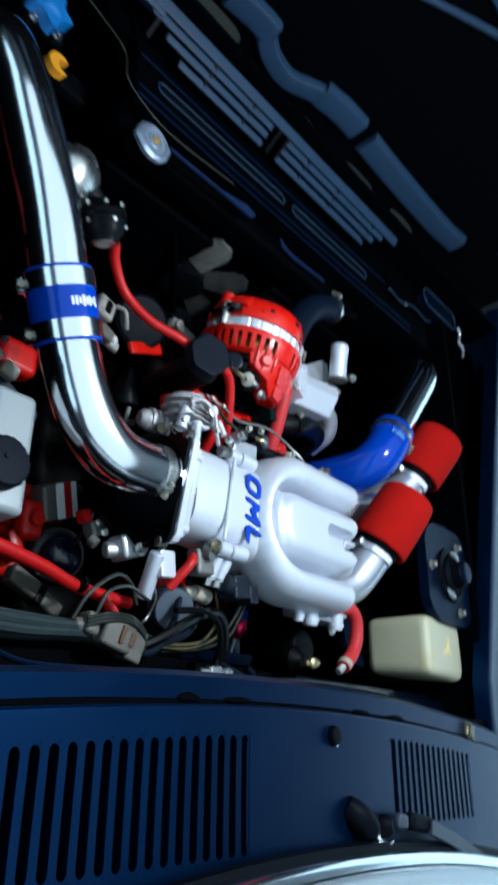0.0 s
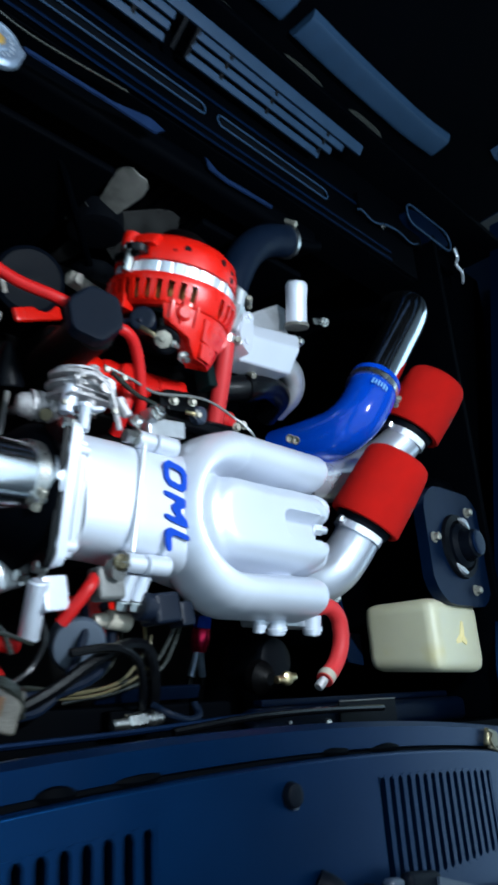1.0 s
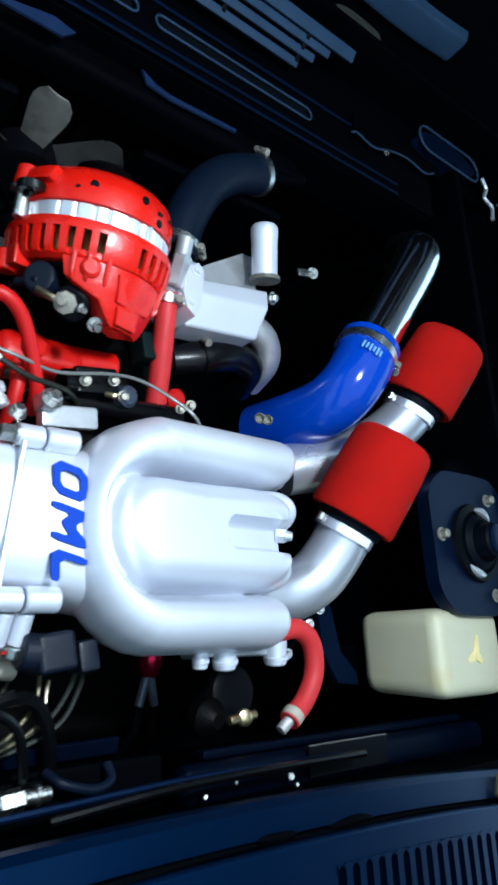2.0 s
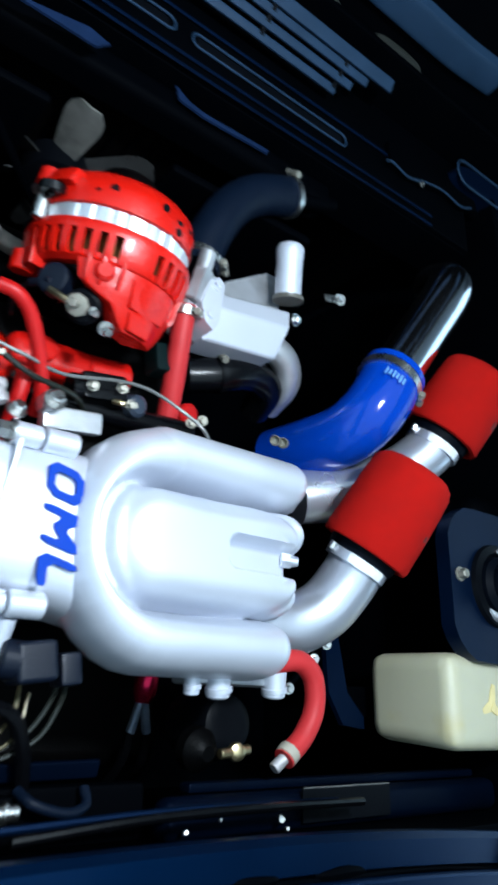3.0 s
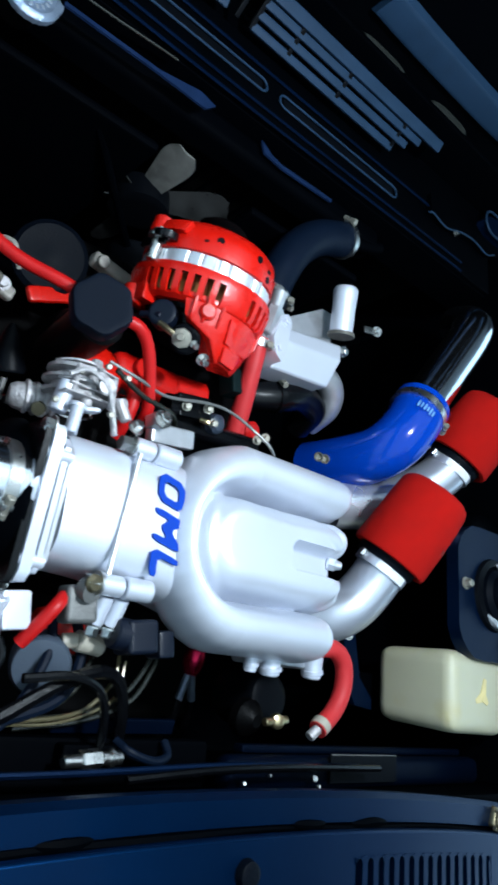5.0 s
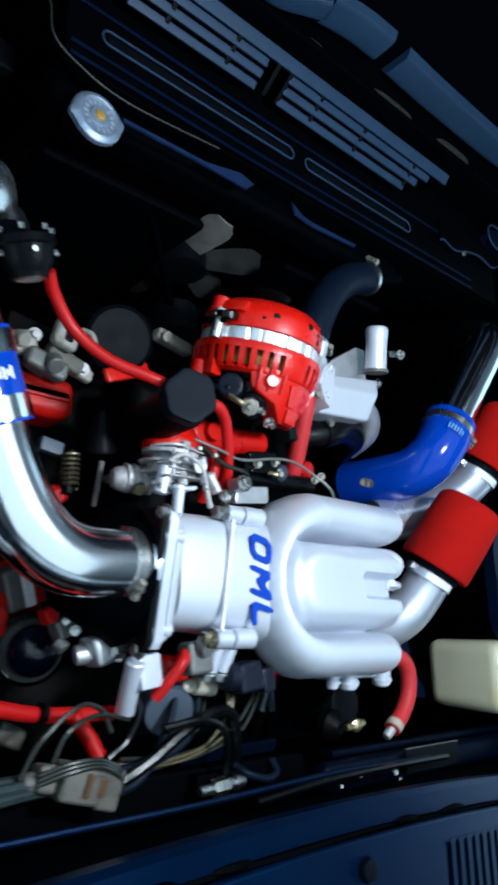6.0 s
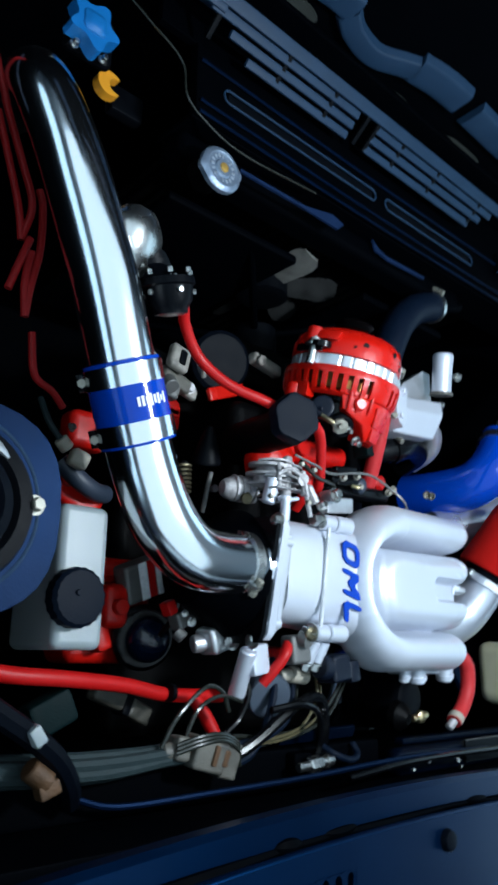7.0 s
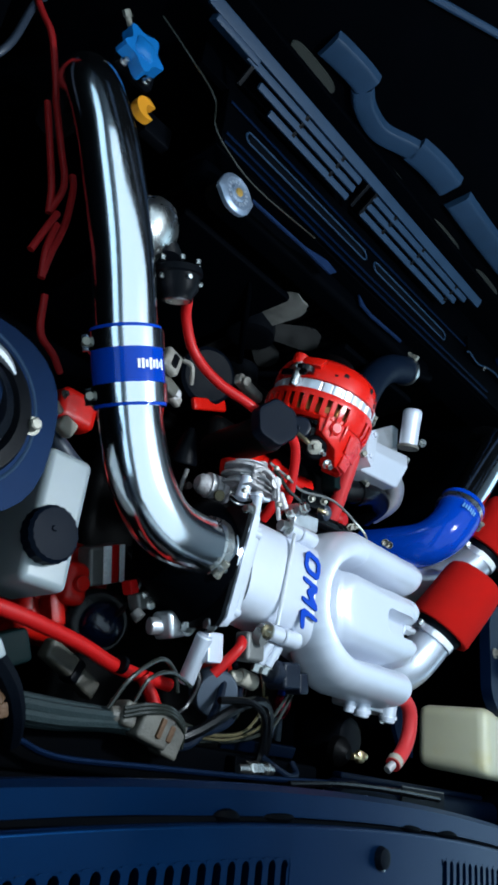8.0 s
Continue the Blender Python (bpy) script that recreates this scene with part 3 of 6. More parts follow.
part("rib", rib([(0.110, 1.016), (0.20, 1.014), (0.35, 1.014), (0.430, 1.016), (0.50, 1.022)], 0.021), BLUE_PLASTIC, bonnet, "blue-grey pressed rib")
for x0, x1, z in ((-0.31, -0.205, 0.966), (-0.025, 0.025, 0.951), (0.125, 0.235, 0.955), (0.30, 0.40, 0.958)):
    o = [(lerp(x0, x1, 0.5) + (x1 - x0) / 2 * math.copysign(abs(math.cos(t)) ** 0.6, math.cos(t)), z + 0.010 * math.sin(t)) for t in [2 * math.pi * k / 20 for k in range(20)]]
    bm = slab(o, 0.012, 0.0175, 0.001, "y")
    for v in bm.verts:
        v.co = hinge_xz(v.co.x, v.co.z, v.co.y)
    part("pad", bm, OLIVE, bonnet, "drab oval pad")
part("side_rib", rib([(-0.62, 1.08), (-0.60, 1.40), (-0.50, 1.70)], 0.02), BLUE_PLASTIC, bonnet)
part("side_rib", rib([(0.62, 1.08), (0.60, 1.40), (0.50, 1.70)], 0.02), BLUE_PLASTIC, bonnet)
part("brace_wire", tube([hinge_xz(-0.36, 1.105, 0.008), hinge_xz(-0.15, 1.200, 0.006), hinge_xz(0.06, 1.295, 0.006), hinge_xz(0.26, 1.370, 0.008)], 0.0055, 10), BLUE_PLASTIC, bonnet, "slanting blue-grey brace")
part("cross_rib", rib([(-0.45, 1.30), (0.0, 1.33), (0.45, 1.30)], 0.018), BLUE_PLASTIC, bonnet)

# windscreen foot: seal, chrome moulding, glass
screen = thing("windscreen", (0, -0.17, 0.95), "curved windscreen with a bright chrome lower moulding", "windscreen", kind="structure")
foot = lambda x: -0.142 - 0.16 * max(0.0, x) ** 2 - 0.16 * min(0.0, x) ** 2
arc = [Vector((lerp(-0.70, 0.70, i / 24), foot(lerp(-0.70, 0.70, i / 24)), 0.975 - 0.02 * lerp(-0.7, 0.7, i / 24) ** 2)) for i in range(25)]
part("seal", sweep([p + Vector((0, 0.012, -0.012)) for p in arc], 0.012, 10), RUBBER, screen, "black rubber seal")
part("moulding", sweep(arc, 0.0125, 14), CHROME, screen, "chrome moulding")
bm = bmesh.new()
rows = [[bm.verts.new((p.x, p.y - 0.006 + dy, p.z + 0.004 + dz)) for dy, dz in ((0, 0), (-0.45, 0.36), (-0.453, 0.355), (-0.004, -0.004))] for p in arc]
for a, b in zip(rows, rows[1:]):
    for k in range(4):
        bm.faces.new((a[k], a[(k + 1) % 4], b[(k + 1) % 4], b[k]))
bm.faces.new(rows[0]), bm.faces.new(rows[-1][::-1])
pane = part("pane", bm, GLASS, screen, "clear glass")
pane.visible_shadow = False

wiper = thing("windscreen_wiper", (0.12, -0.10, 0.95), "windscreen wiper with black spindle cap and grey arm", "wiper")
part("spindle_boot", tube([(0.054, -0.080, 0.942), (0.064, -0.090, 0.952), (0.078, -0.104, 0.959), (0.086, -0.111, 0.961)], lambda q: 0.010 + 0.0085 * math.sin(math.pi * min(1.0, 0.25 + 0.65 * q)), 20), RUBBER, wiper, "black rubber boot")
part("spindle_ring", sweep([Vector((0.113, -0.110, 0.966)) + Vector((0.6 * math.cos(radians(a)), 0.8 * math.sin(radians(a)), 0.35 * math.cos(radians(a)))) * 0.019 for a in range(170, 321, 10)], lambda q: 0.0012 + 0.0042 * math.sin(math.pi * q), 10), CHROME, wiper, "chrome crescent of the spindle ring")
part("spindle", lathe((0.118, -0.104, 0.956), (0.4, 0.1, 1), [(0, 0.015), (0.010, 0.014), (0.016, 0.009)], 20), RUBBER, wiper, "black spindle cap")
part("knuckle", obox((0.156, -0.100, 0.964), (0.026, 0.020, 0.016), (0, 0, -8), 0.006, 3), GREY_PLASTIC, wiper, "worn grey knuckle")
part("arm_head", obox((0.206, -0.104, 0.966), (0.066, 0.024, 0.018), (0, 0, -8), 0.008, 3), RUBBER, wiper)
part("arm", slab([(0.225, -0.100), (0.300, -0.122), (0.420, -0.166), (0.520, -0.208), (0.518, -0.216), (0.412, -0.180), (0.290, -0.138), (0.220, -0.118)], 0.968, 0.978, 0.003), GREY_PLASTIC, wiper, "flat tapering grey wiper arm")

stop = thing("bonnet_stop", (0.02, 0.006, 0.945), "black rubber bonnet stop on the scuttle", "rubber stop")
part("buffer", lathe((0.022, 0.004, 0.944), (0, 0, 1), [(0, 0.012), (0.004, 0.013), (0.012, 0.011), (0.014, 0.006)], 18), RUBBER, stop)
part("screw", lathe((0.027, -0.006, 0.948), (0.3, -0.4, 1), [(0, 0.004), (0.004, 0.003)], 10), STEEL, stop)


# black sheet added below the engine; it hides the lit floor
solid("bay_floor_sheet", box((-0.70, 0.0, 0.28), (0.70, 1.06, 0.31), 0.004), BLACK_PAINT, "black sheet added to keep the bay depths dark", "car panel", "structure")


# ---- suspension towers ----
def strut_top(side, label):
    cx, cy, cz = (0.572, 0.326, 0.878) if side > 0 else (0.588, 0.334, 0.878)
    wide = 1.0 if side > 0 else 1.30
    t = thing("strut_tower", (side * cx, cy, cz - 0.02), label, "strut tower")
    o = [(0.108 * math.copysign(abs(math.cos(t)) ** 0.75, math.cos(t)), 0.118 * math.copysign(abs(math.sin(t)) ** 0.75, math.sin(t))) for t in [2 * math.pi * k / 28 for k in range(28)]]
    o = [(max(-0.098, min(a, 0.088)), max(-0.100, min(0.100, b * 0.90))) if side > 0 else (min(a, 0.088) * 0.93, b * 0.80) for a, b in o]
    part("plate", slab([(side * (cx + a), cy + b) for a, b in o], cz - 0.010, cz + 0.010, 0.004), NAVY_DULL, t, "navy painted tower plate")
    if side < 0:
        # ring is coloured lighter for the highlight line on the plate
        part("lip", sweep([Vector((side * cx + 0.078 * math.cos(q), cy + 0.080 * math.sin(q), cz + 0.009)) for q in [2 * math.pi * k / 48 for k in range(49)]], 0.0022, 8, False), BLUE_PLASTIC, t, "raised ring, lightened as a highlight line")
    part("bearing_ring", lathe((side * cx, cy, cz + 0.010), (0, 0, 1), [(0, 0.056 * wide), (0.006, 0.054 * wide), (0.008, 0.044 * wide), (0.002, 0.040 * wide)], 40), BLACK_PLASTIC, t)
    part("rubber_cup", lathe((side * cx, cy, cz + 0.008), (0, 0, 1), [(0, 0.040 * wide), (0.012, 0.038 * wide), (0.018, 0.030 * wide), (0.014, 0.026 * wide), (0.034, 0.024), (0.040, 0.018)], 36), RUBBER, t)
    part("cap", lathe((side * cx, cy, cz + 0.040), (0, 0, 1), [(0, 0.021), (0.008, 0.021), (0.011, 0.015)], 28), NAVY_DULL, t)
    # alloy crescents stand in for reflections in the ring gap
    for a in (70, 250):
        pts = [Vector((side * cx + 0.046 * wide * math.cos(radians(a + s)), cy + 0.046 * wide * math.sin(radians(a + s)), cz + 0.018)) for s in range(-24, 25, 6)]
        part("clip", sweep(pts, lambda q: 0.0015 + 0.0045 * math.sin(math.pi * q), 8), ALLOY, t, "bright crescent for the ring's reflection")
    for a in (175, 55, 295):
        r = 0.080 if side > 0 else 0.074
        p = (side * (cx + r * math.cos(radians(a))), cy + r * math.sin(radians(a)), cz + 0.010)
        bolt(t, p, (0, 0, 1), 0.0065, 0.010, NUT_GREY)
    return t


strut_top(1, "navy suspension tower top with rubber cup and three nuts")
strut_top(-1, "navy suspension tower top beside the fluid reservoir")

# ---- reservoirs ----
wr = thing("washer_reservoir", (0.54, 0.177, 0.70), "yellowed milky plastic reservoir with an amber stain", "reservoir")
bm = bmesh.new()
vs = [bm.verts.new(p) for p in ((0.480, 0.134, 0.735), (0.618, 0.136, 0.735), (0.618, 0.240, 0.735), (0.480, 0.244, 0.735), (0.468, 0.122, 0.880), (0.630, 0.120, 0.874), (0.630, 0.241, 0.874), (0.468, 0.236, 0.880))]
for q in ((0, 3, 2, 1), (4, 5, 6, 7), (0, 1, 5, 4), (1, 2, 6, 5), (2, 3, 7, 6), (3, 0, 4, 7)):
    bm.faces.new([vs[k] for k in q])
bmesh.ops.bevel(bm, geom=bm.edges[:], offset=0.022, segments=6, affect="EDGES", profile=0.55)
part("tank", bm, FLUID_TANK, wr, angle=60)
for lift, (ang, ln) in enumerate(((200, 0.022), (75, 0.026), (320, 0.015))):
    d = Vector((math.cos(radians(ang)), math.sin(radians(ang)), 0))
    n = Vector((-d.y, d.x, 0))
    c = Vector((0.552, 0.176, 0))
    o = [c + n * 0.007, c + d * ln * 0.6 + n * 0.005, c + d * ln + n * 0.003, c + d * ln - n * 0.003, c + d * ln * 0.6 - n * 0.005, c - n * 0.007]
    part("stain", slab([(p.x, p.y) for p in o], 0.8745, 0.8779 + 0.0004 * lift, 0), STAIN, wr, "amber stain")
part("nipple", rod((0.624, 0.165, 0.850), (0.636, 0.163, 0.852), 0.003, 10), TANK, wr)
part("mount", box((0.462, 0.16, 0.69), (0.62, 0.20, 0.716), 0.004), BLACK_PAINT, wr)

br = thing("fluid_reservoir", (-0.437, 0.287, 0.72), "white plastic fluid reservoir with a big black screw cap", "reservoir")
part("tank", box((-0.453, 0.216, 0.73), (-0.396, 0.362, 0.829), 0.009, 4), TANK, br)
part("cap", lathe((-0.436, 0.266, 0.828), (0, 0, 1), [(0, 0.027), (0.002, 0.0295), (0.016, 0.0295), (0.020, 0.026), (0.021, 0.010), (0.0225, 0.0)][:5], 40, lambda t, h: 1 + 0.02 * math.cos(20 * t)), CAP_NAVY, br, "dark screw cap")
part("cap_pip", lathe((-0.440, 0.270, 0.848), (0, 0, 1), [(0, 0.004), (0.003, 0.0025)], 12), CAP_NAVY, br)

# ---- engine core ----
eng = thing("engine_block", (0, 0.4, 0.35), "oily dark engine block with red painted covers", "engine")
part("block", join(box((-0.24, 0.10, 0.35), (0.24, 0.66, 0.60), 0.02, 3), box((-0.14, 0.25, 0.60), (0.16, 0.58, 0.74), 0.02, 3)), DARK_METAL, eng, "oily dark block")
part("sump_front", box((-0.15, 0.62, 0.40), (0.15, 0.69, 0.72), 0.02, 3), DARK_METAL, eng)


def rocker_cover(x0, x1, y0, y1, z):
    bm = box((x0, y0, z - 0.07), (x1, y1, z), 0.016, 4)
    n = 5
    for i in range(n):
        y = lerp(y0 + 0.03, y1 - 0.03, i / (n - 1))
        bm = join(bm, box((x0 + 0.012, y - 0.004, z - 0.002), (x1 - 0.012, y + 0.004, z + 0.005), 0.002))
    return bm


part("rocker_cover", rocker_cover(-0.300, -0.208, 0.512, 0.566, 0.706), RED_DULL, eng, "oily red rocker cover")
part("rocker_cover", rocker_cover(-0.33, -0.20, 0.20, 0.34, 0.640), RED_DULL, eng, "oily red rocker cover")
part("red_casting", join(box((-0.304, 0.244, 0.655), (-0.266, 0.300, 0.685), 0.012, 3), obox((-0.296, 0.236, 0.655), (0.024, 0.044, 0.03), (0, 0, 20), 0.008), rod((-0.285, 0.27, 0.68), (-0.285, 0.27, 0.695), 0.010)), RED_DULL, eng, "red painted bracket")
# neck is coloured dark for the shade under the filler cap
part("filler_neck", join(rod((-0.140, 0.505, 0.74), (-0.156, 0.501, 0.868), 0.027, 24), box((-0.15, 0.475, 0.72), (-0.04, 0.53, 0.755), 0.016, 3)), DARK_METAL, eng, "oil filler neck, blackened for the cap's shade")
part("red_front_casting", join(box((-0.080, 0.490, 0.73), (0.020, 0.530, 0.778), 0.014, 3), rod((-0.045, 0.510, 0.77), (-0.045, 0.510, 0.788), 0.013), rod((0.010, 0.512, 0.762), (0.062, 0.516, 0.762), 0.018), box((0.030, 0.482, 0.73), (0.062, 0.512, 0.758), 0.010, 3)), RED_OILY, eng, "red casting under the alternator")
part("red_rear_casting", box((-0.105, 0.178, 0.715), (-0.035, 0.225, 0.745), 0.010, 3), RED, eng)
part("red_side", box((-0.38, 0.465, 0.66), (-0.32, 0.515, 0.70), 0.012, 3), RED_DULL, eng)

# ---- intake manifold: a hand-shaped plenum with four runners ----
FY = (0.399, 0.339, 0.280, 0.222)
TIP = (0.238, 0.231, 0.222, 0.212)
RR = 0.0300


def seg_dist(x, y, ax, ay, bx, by):
    t = max(0.0, min(1.0, ((x - ax) * (bx - ax) + (y - ay) * (by - ay)) / ((bx - ax) ** 2 + (by - ay) ** 2 + 1e-12)))
    return math.hypot(x - ax - t * (bx - ax), y - ay - t * (by - ay))


ARC = [(0.052 - 0.070 * math.sin(math.pi * k / 14), 0.309 + 0.0870 * math.cos(math.pi * k / 14)) for k in range(15)]


def shoe(x, y):
    d = min(seg_dist(x, y, 0.05, FY[0], TIP[0] - RR, FY[0]), seg_dist(x, y, 0.05, FY[3], TIP[3] - RR, FY[3]))
    return min(d, min(seg_dist(x, y, *a, *b) for a, b in zip(ARC, ARC[1:])))


def oval(x, y):
    cx, cy, hx, hy, r = 0.098, 0.3080, 0.112, 0.0585, 0.054
    qx, qy = abs(x - cx) - hx + r, abs(y - cy) - hy + r
    d = math.hypot(max(qx, 0), max(qy, 0)) + min(max(qx, qy), 0) - r
    return d


def dome(x, y):
    """How far outside the middle dome a place is."""
    d = oval(x, y)
    f = min(seg_dist(x, y, 0.09, FY[1], TIP[1] - RR, FY[1]), seg_dist(x, y, 0.09, FY[2], TIP[2] - RR, FY[2])) - RR * 0.97
    b = max(abs(x - 0.145) - 0.062, abs(y - 0.308) - 0.032)
    return min(d, f, b)


def plenum_sdf(x, y):
    return min(shoe(x, y) - RR, dome(x, y), math.hypot(max(abs(x - 0.078) - 0.080, 0), max(abs(y - 0.309) - 0.085, 0)) - 0.004)


def plenum_height(x, y):
    zs = [0.842]
    d = shoe(x, y)
    if d < RR:
        zs.append(0.842 + 0.048 * math.sqrt(1 - (d / RR) ** 2))
    d = dome(x, y)
    if d < 0:
        q = min(1.0, -d / 0.030)
        zs.append(0.840 + 0.053 * math.sqrt(1 - (1 - q) ** 2))
    k = 300.0
    z = math.log(sum(math.exp(k * (v - 0.86)) for v in zs)) / k + 0.86
    nx, ny = max(0.0, 0.124 - x), abs(y - 0.308)
    nd = math.hypot(nx, max(0.0, ny - 0.004))
    z = lerp(z, min(z, 0.866), max(0.0, min(1.0, (0.0135 - nd) / 0.006)))
    z -= 0.005 * math.exp(-(((x - 0.108) / 0.030) ** 2 + ((y - 0.352) / 0.008) ** 2))
    z -= 0.0235 * math.exp(-(((oval(x, y) - 0.002) / 0.0066) ** 2)) * max(0.30, min(1.0, (0.175 - x) / 0.07))
    edge = min(1.0, max(0.0, -plenum_sdf(x, y)) / 0.006)
    return z - 0.012 * (1 - math.sqrt(1 - (1 - edge) ** 2)) - 0.020 * max(0, (0.04 - x)) * 0.5


man = thing("intake_manifold", (0.07, 0.30, 0.76), "silver-white cast intake manifold with four finger runners and blue lettering shapes", "intake manifold")
part("plenum", height_shape(plenum_sdf, plenum_height, -0.05, 0.250, 0.180, 0.440, 0.002, 0.815), SILVER, man, "silver-white cast plenum", angle=60)
bm = bmesh.new()
rows = []
for i in range(15):
    t = i / 14
    x = lerp(-0.170, 0.005, t)
    half = lerp(0.066, 0.080, t**2)
    yc, zt = 0.3175 - 0.010 * t * t, lerp(0.868, 0.872, t)
    row = []
    for k in range(17):
        a = math.pi * k / 16
        cy, sy = math.cos(a), math.sin(a)
        row.append(bm.verts.new((x, yc - half * math.copysign(abs(cy) ** 0.62, cy), 0.80 + (zt - 0.80) * abs(sy) ** 0.50)))
    rows.append(row)
for a, b in zip(rows, rows[1:]):
    for k in range(16):
        bm.faces.new((a[k], a[k + 1], b[k + 1], b[k]))
bm.faces.new(rows[0]), bm.faces.new(rows[-1][::-1])
part("neck", bm, SILVER, man, "silver-white throttle neck", angle=45)
for y, z, x in ((0.383, 0.866, -0.092), (0.241, 0.862, -0.106)):
    part("lug", join(rod((x - 0.010, y, z - 0.006), (x + 0.016, y, z - 0.006), 0.0105, 18), rod((x + 0.018, y, z - 0.006), (x + 0.050, y, z - 0.006), 0.0115, 18)), SILVER, man)
    part("lug_bolt", join(rod((x - 0.024, y, z - 0.006), (x - 0.010, y, z - 0.006), 0.0085, 6), rod((x - 0.012, y, z - 0.006), (x - 0.009, y, z - 0.006), 0.012, 18)), STEEL, man)
for i in range(4):
    part("runner", tube([(TIP[i] - 0.035, FY[i], 0.845), (TIP[i] - 0.005, FY[i], 0.825), (TIP[i] + 0.0, FY[i], 0.77)], 0.024, 16), SILVER, man)
part("end_bolt", join(rod((0.198, 0.314, 0.866), (0.209, 0.313, 0.871), 0.0085, 6), lathe((0.206, 0.313, 0.872), (1, -0.1, 0.5), [(0, 0.0065), (0.009, 0.005)], 12)), STATOR, man, "bright end bolt")
for x, y, rr in ((0.118, 0.196, 0.008), (0.150, 0.194, 0.0125), (0.224, 0.196, 0.0125)):
    part("stub", join(rod((x, y + 0.012, 0.83), (x + 0.003, y - 0.018, 0.823), rr, 18), rod((x + 0.002, y - 0.008, 0.826), (x + 0.003, y - 0.013, 0.825), rr * 1.12, 18)), SILVER, man)
part("rear_web", box((0.115, 0.188, 0.795), (0.235, 0.205, 0.825), 0.004), ALLOY, man, "worn alloy flange web")


def neck_top(x):
    return lerp(0.868, 0.872, (x + 0.17) / 0.175)


def softened(pts):
    out = []
    for k, p in enumerate(pts):
        q = pts[(k + 1) % len(pts)]
        out += [(lerp(p[0], q[0], 0.2), lerp(p[1], q[1], 0.2)), (lerp(p[0], q[0], 0.8), lerp(p[1], q[1], 0.8))]
    return out


def mark(outline, holes=None):
    """A flat painted shape on the neck, from an outline in x and y."""
    outline = softened(outline)
    holes = softened(holes) if holes else None
    bm = bmesh.new()
    lo = [bm.verts.new((x, y, neck_top(x) + 0.0004)) for x, y in outline]
    hi = [bm.verts.new((x, y, neck_top(x) + 0.0022)) for x, y in outline]
    n = len(outline)
    if holes:
        lo2 = [bm.verts.new((x, y, neck_top(x) + 0.0004)) for x, y in holes]
        hi2 = [bm.verts.new((x, y, neck_top(x) + 0.0022)) for x, y in holes]
        for k in range(n):
            j = (k + 1) % n
            bm.faces.new((hi[k], hi[j], hi2[j], hi2[k]))
            bm.faces.new((lo[k], lo[j], hi[j], hi[k]))
            bm.faces.new((lo2[k], hi2[k], hi2[j], lo2[j]))
    else:
        bm.faces.new(hi)
        for k in range(n):
            bm.faces.new((lo[k], lo[(k + 1) % n], hi[(k + 1) % n], hi[k]))
    return bm


def blk(u0, u1, v0, v1, sh=0.0):
    """A slanted block: u runs towards the rear of the car from the front edge, v across the neck."""
    f = lambda u, v: (-0.0530 + v, 0.3600 - u * 0.110 - v * 0.26)
    return [f(u0, v0), f(u1, v0), f(u1, v1), f(u0, v1)]


part("blue_shape", mark(blk(0.015, 0.29, -0.0175, 0.0160), blk(0.080, 0.225, -0.0105, 0.0085)), MARK_BLUE, man, "blue ring shape")
ZIG = [(0.36, 0.016), (0.42, 0.016), (0.51, 0.003), (0.605, 0.016), (0.665, 0.016), (0.665, -0.018), (0.605, -0.018), (0.605, 0.000), (0.51, -0.010), (0.42, 0.000), (0.42, -0.018), (0.36, -0.018)]
part("blue_shape", mark([blk(u, u, v, v)[0] for u, v in ZIG]), MARK_BLUE, man, "blue notched shape")
ELL = [(0.735, 0.016), (0.795, 0.016), (0.795, -0.0095), (0.985, -0.0095), (0.985, -0.018), (0.735, -0.018)]
part("blue_shape", mark([blk(u, u, v, v)[0] for u, v in ELL]), MARK_BLUE, man, "blue angle shape")

# ---- throttle body on the neck ----
tb = thing("throttle", (-0.19, 0.31, 0.78), "cast alloy throttle with square flange, levers and cable wheel", "throttle")
fl_o = [(0.232, 0.800), (0.230, 0.858), (0.238, 0.866), (0.360, 0.892), (0.370, 0.888), (0.374, 0.800)]
part("flange", slab(fl_o, -0.205, -0.194, 0.002, "x"), SILVER, tb, "silver square flange")
part("gasket", slab([(0.226, 0.790), (0.227, 0.856), (0.238, 0.8635), (0.361, 0.8895), (0.374, 0.885), (0.378, 0.790)], -0.213, -0.2065, 0.001, "x"), GLOSS_BLACK, tb, "black rubber gasket")
part("flange_plate", slab([(0.240, 0.80), (0.239, 0.857), (0.246, 0.864), (0.352, 0.886), (0.362, 0.880), (0.364, 0.80)], -0.190, -0.184, 0.0015, "x"), SILVER, tb, "second flange plate")
for y, z in ((0.250, 0.866), (0.345, 0.887)):
    part("ear", join(rod((-0.207, y, z - 0.008), (-0.180, y, z - 0.008), 0.0075, 18)), SILVER, tb)
part("flange_plate", slab([(0.246, 0.80), (0.245, 0.852), (0.252, 0.859), (0.348, 0.880), (0.357, 0.875), (0.359, 0.80)], -0.180, -0.176, 0.001, "x"), ALLOY, tb, "thin worn plate")
part("mouth", lathe((-0.275, 0.312, 0.797), (1, 0, 0.04), [(0, 0.042), (0.015, 0.050), (0.045, 0.066), (0.060, 0.078), (0.067, 0.080)], 44), BLACK_PAINT, tb, "black rubber mouth")
for y, z in ((0.230, 0.842), (0.368, 0.884), (0.228, 0.806), (0.380, 0.812)):
    bolt(tb, (-0.205, y, z), (-1, 0, 0.0), 0.007, 0.008)
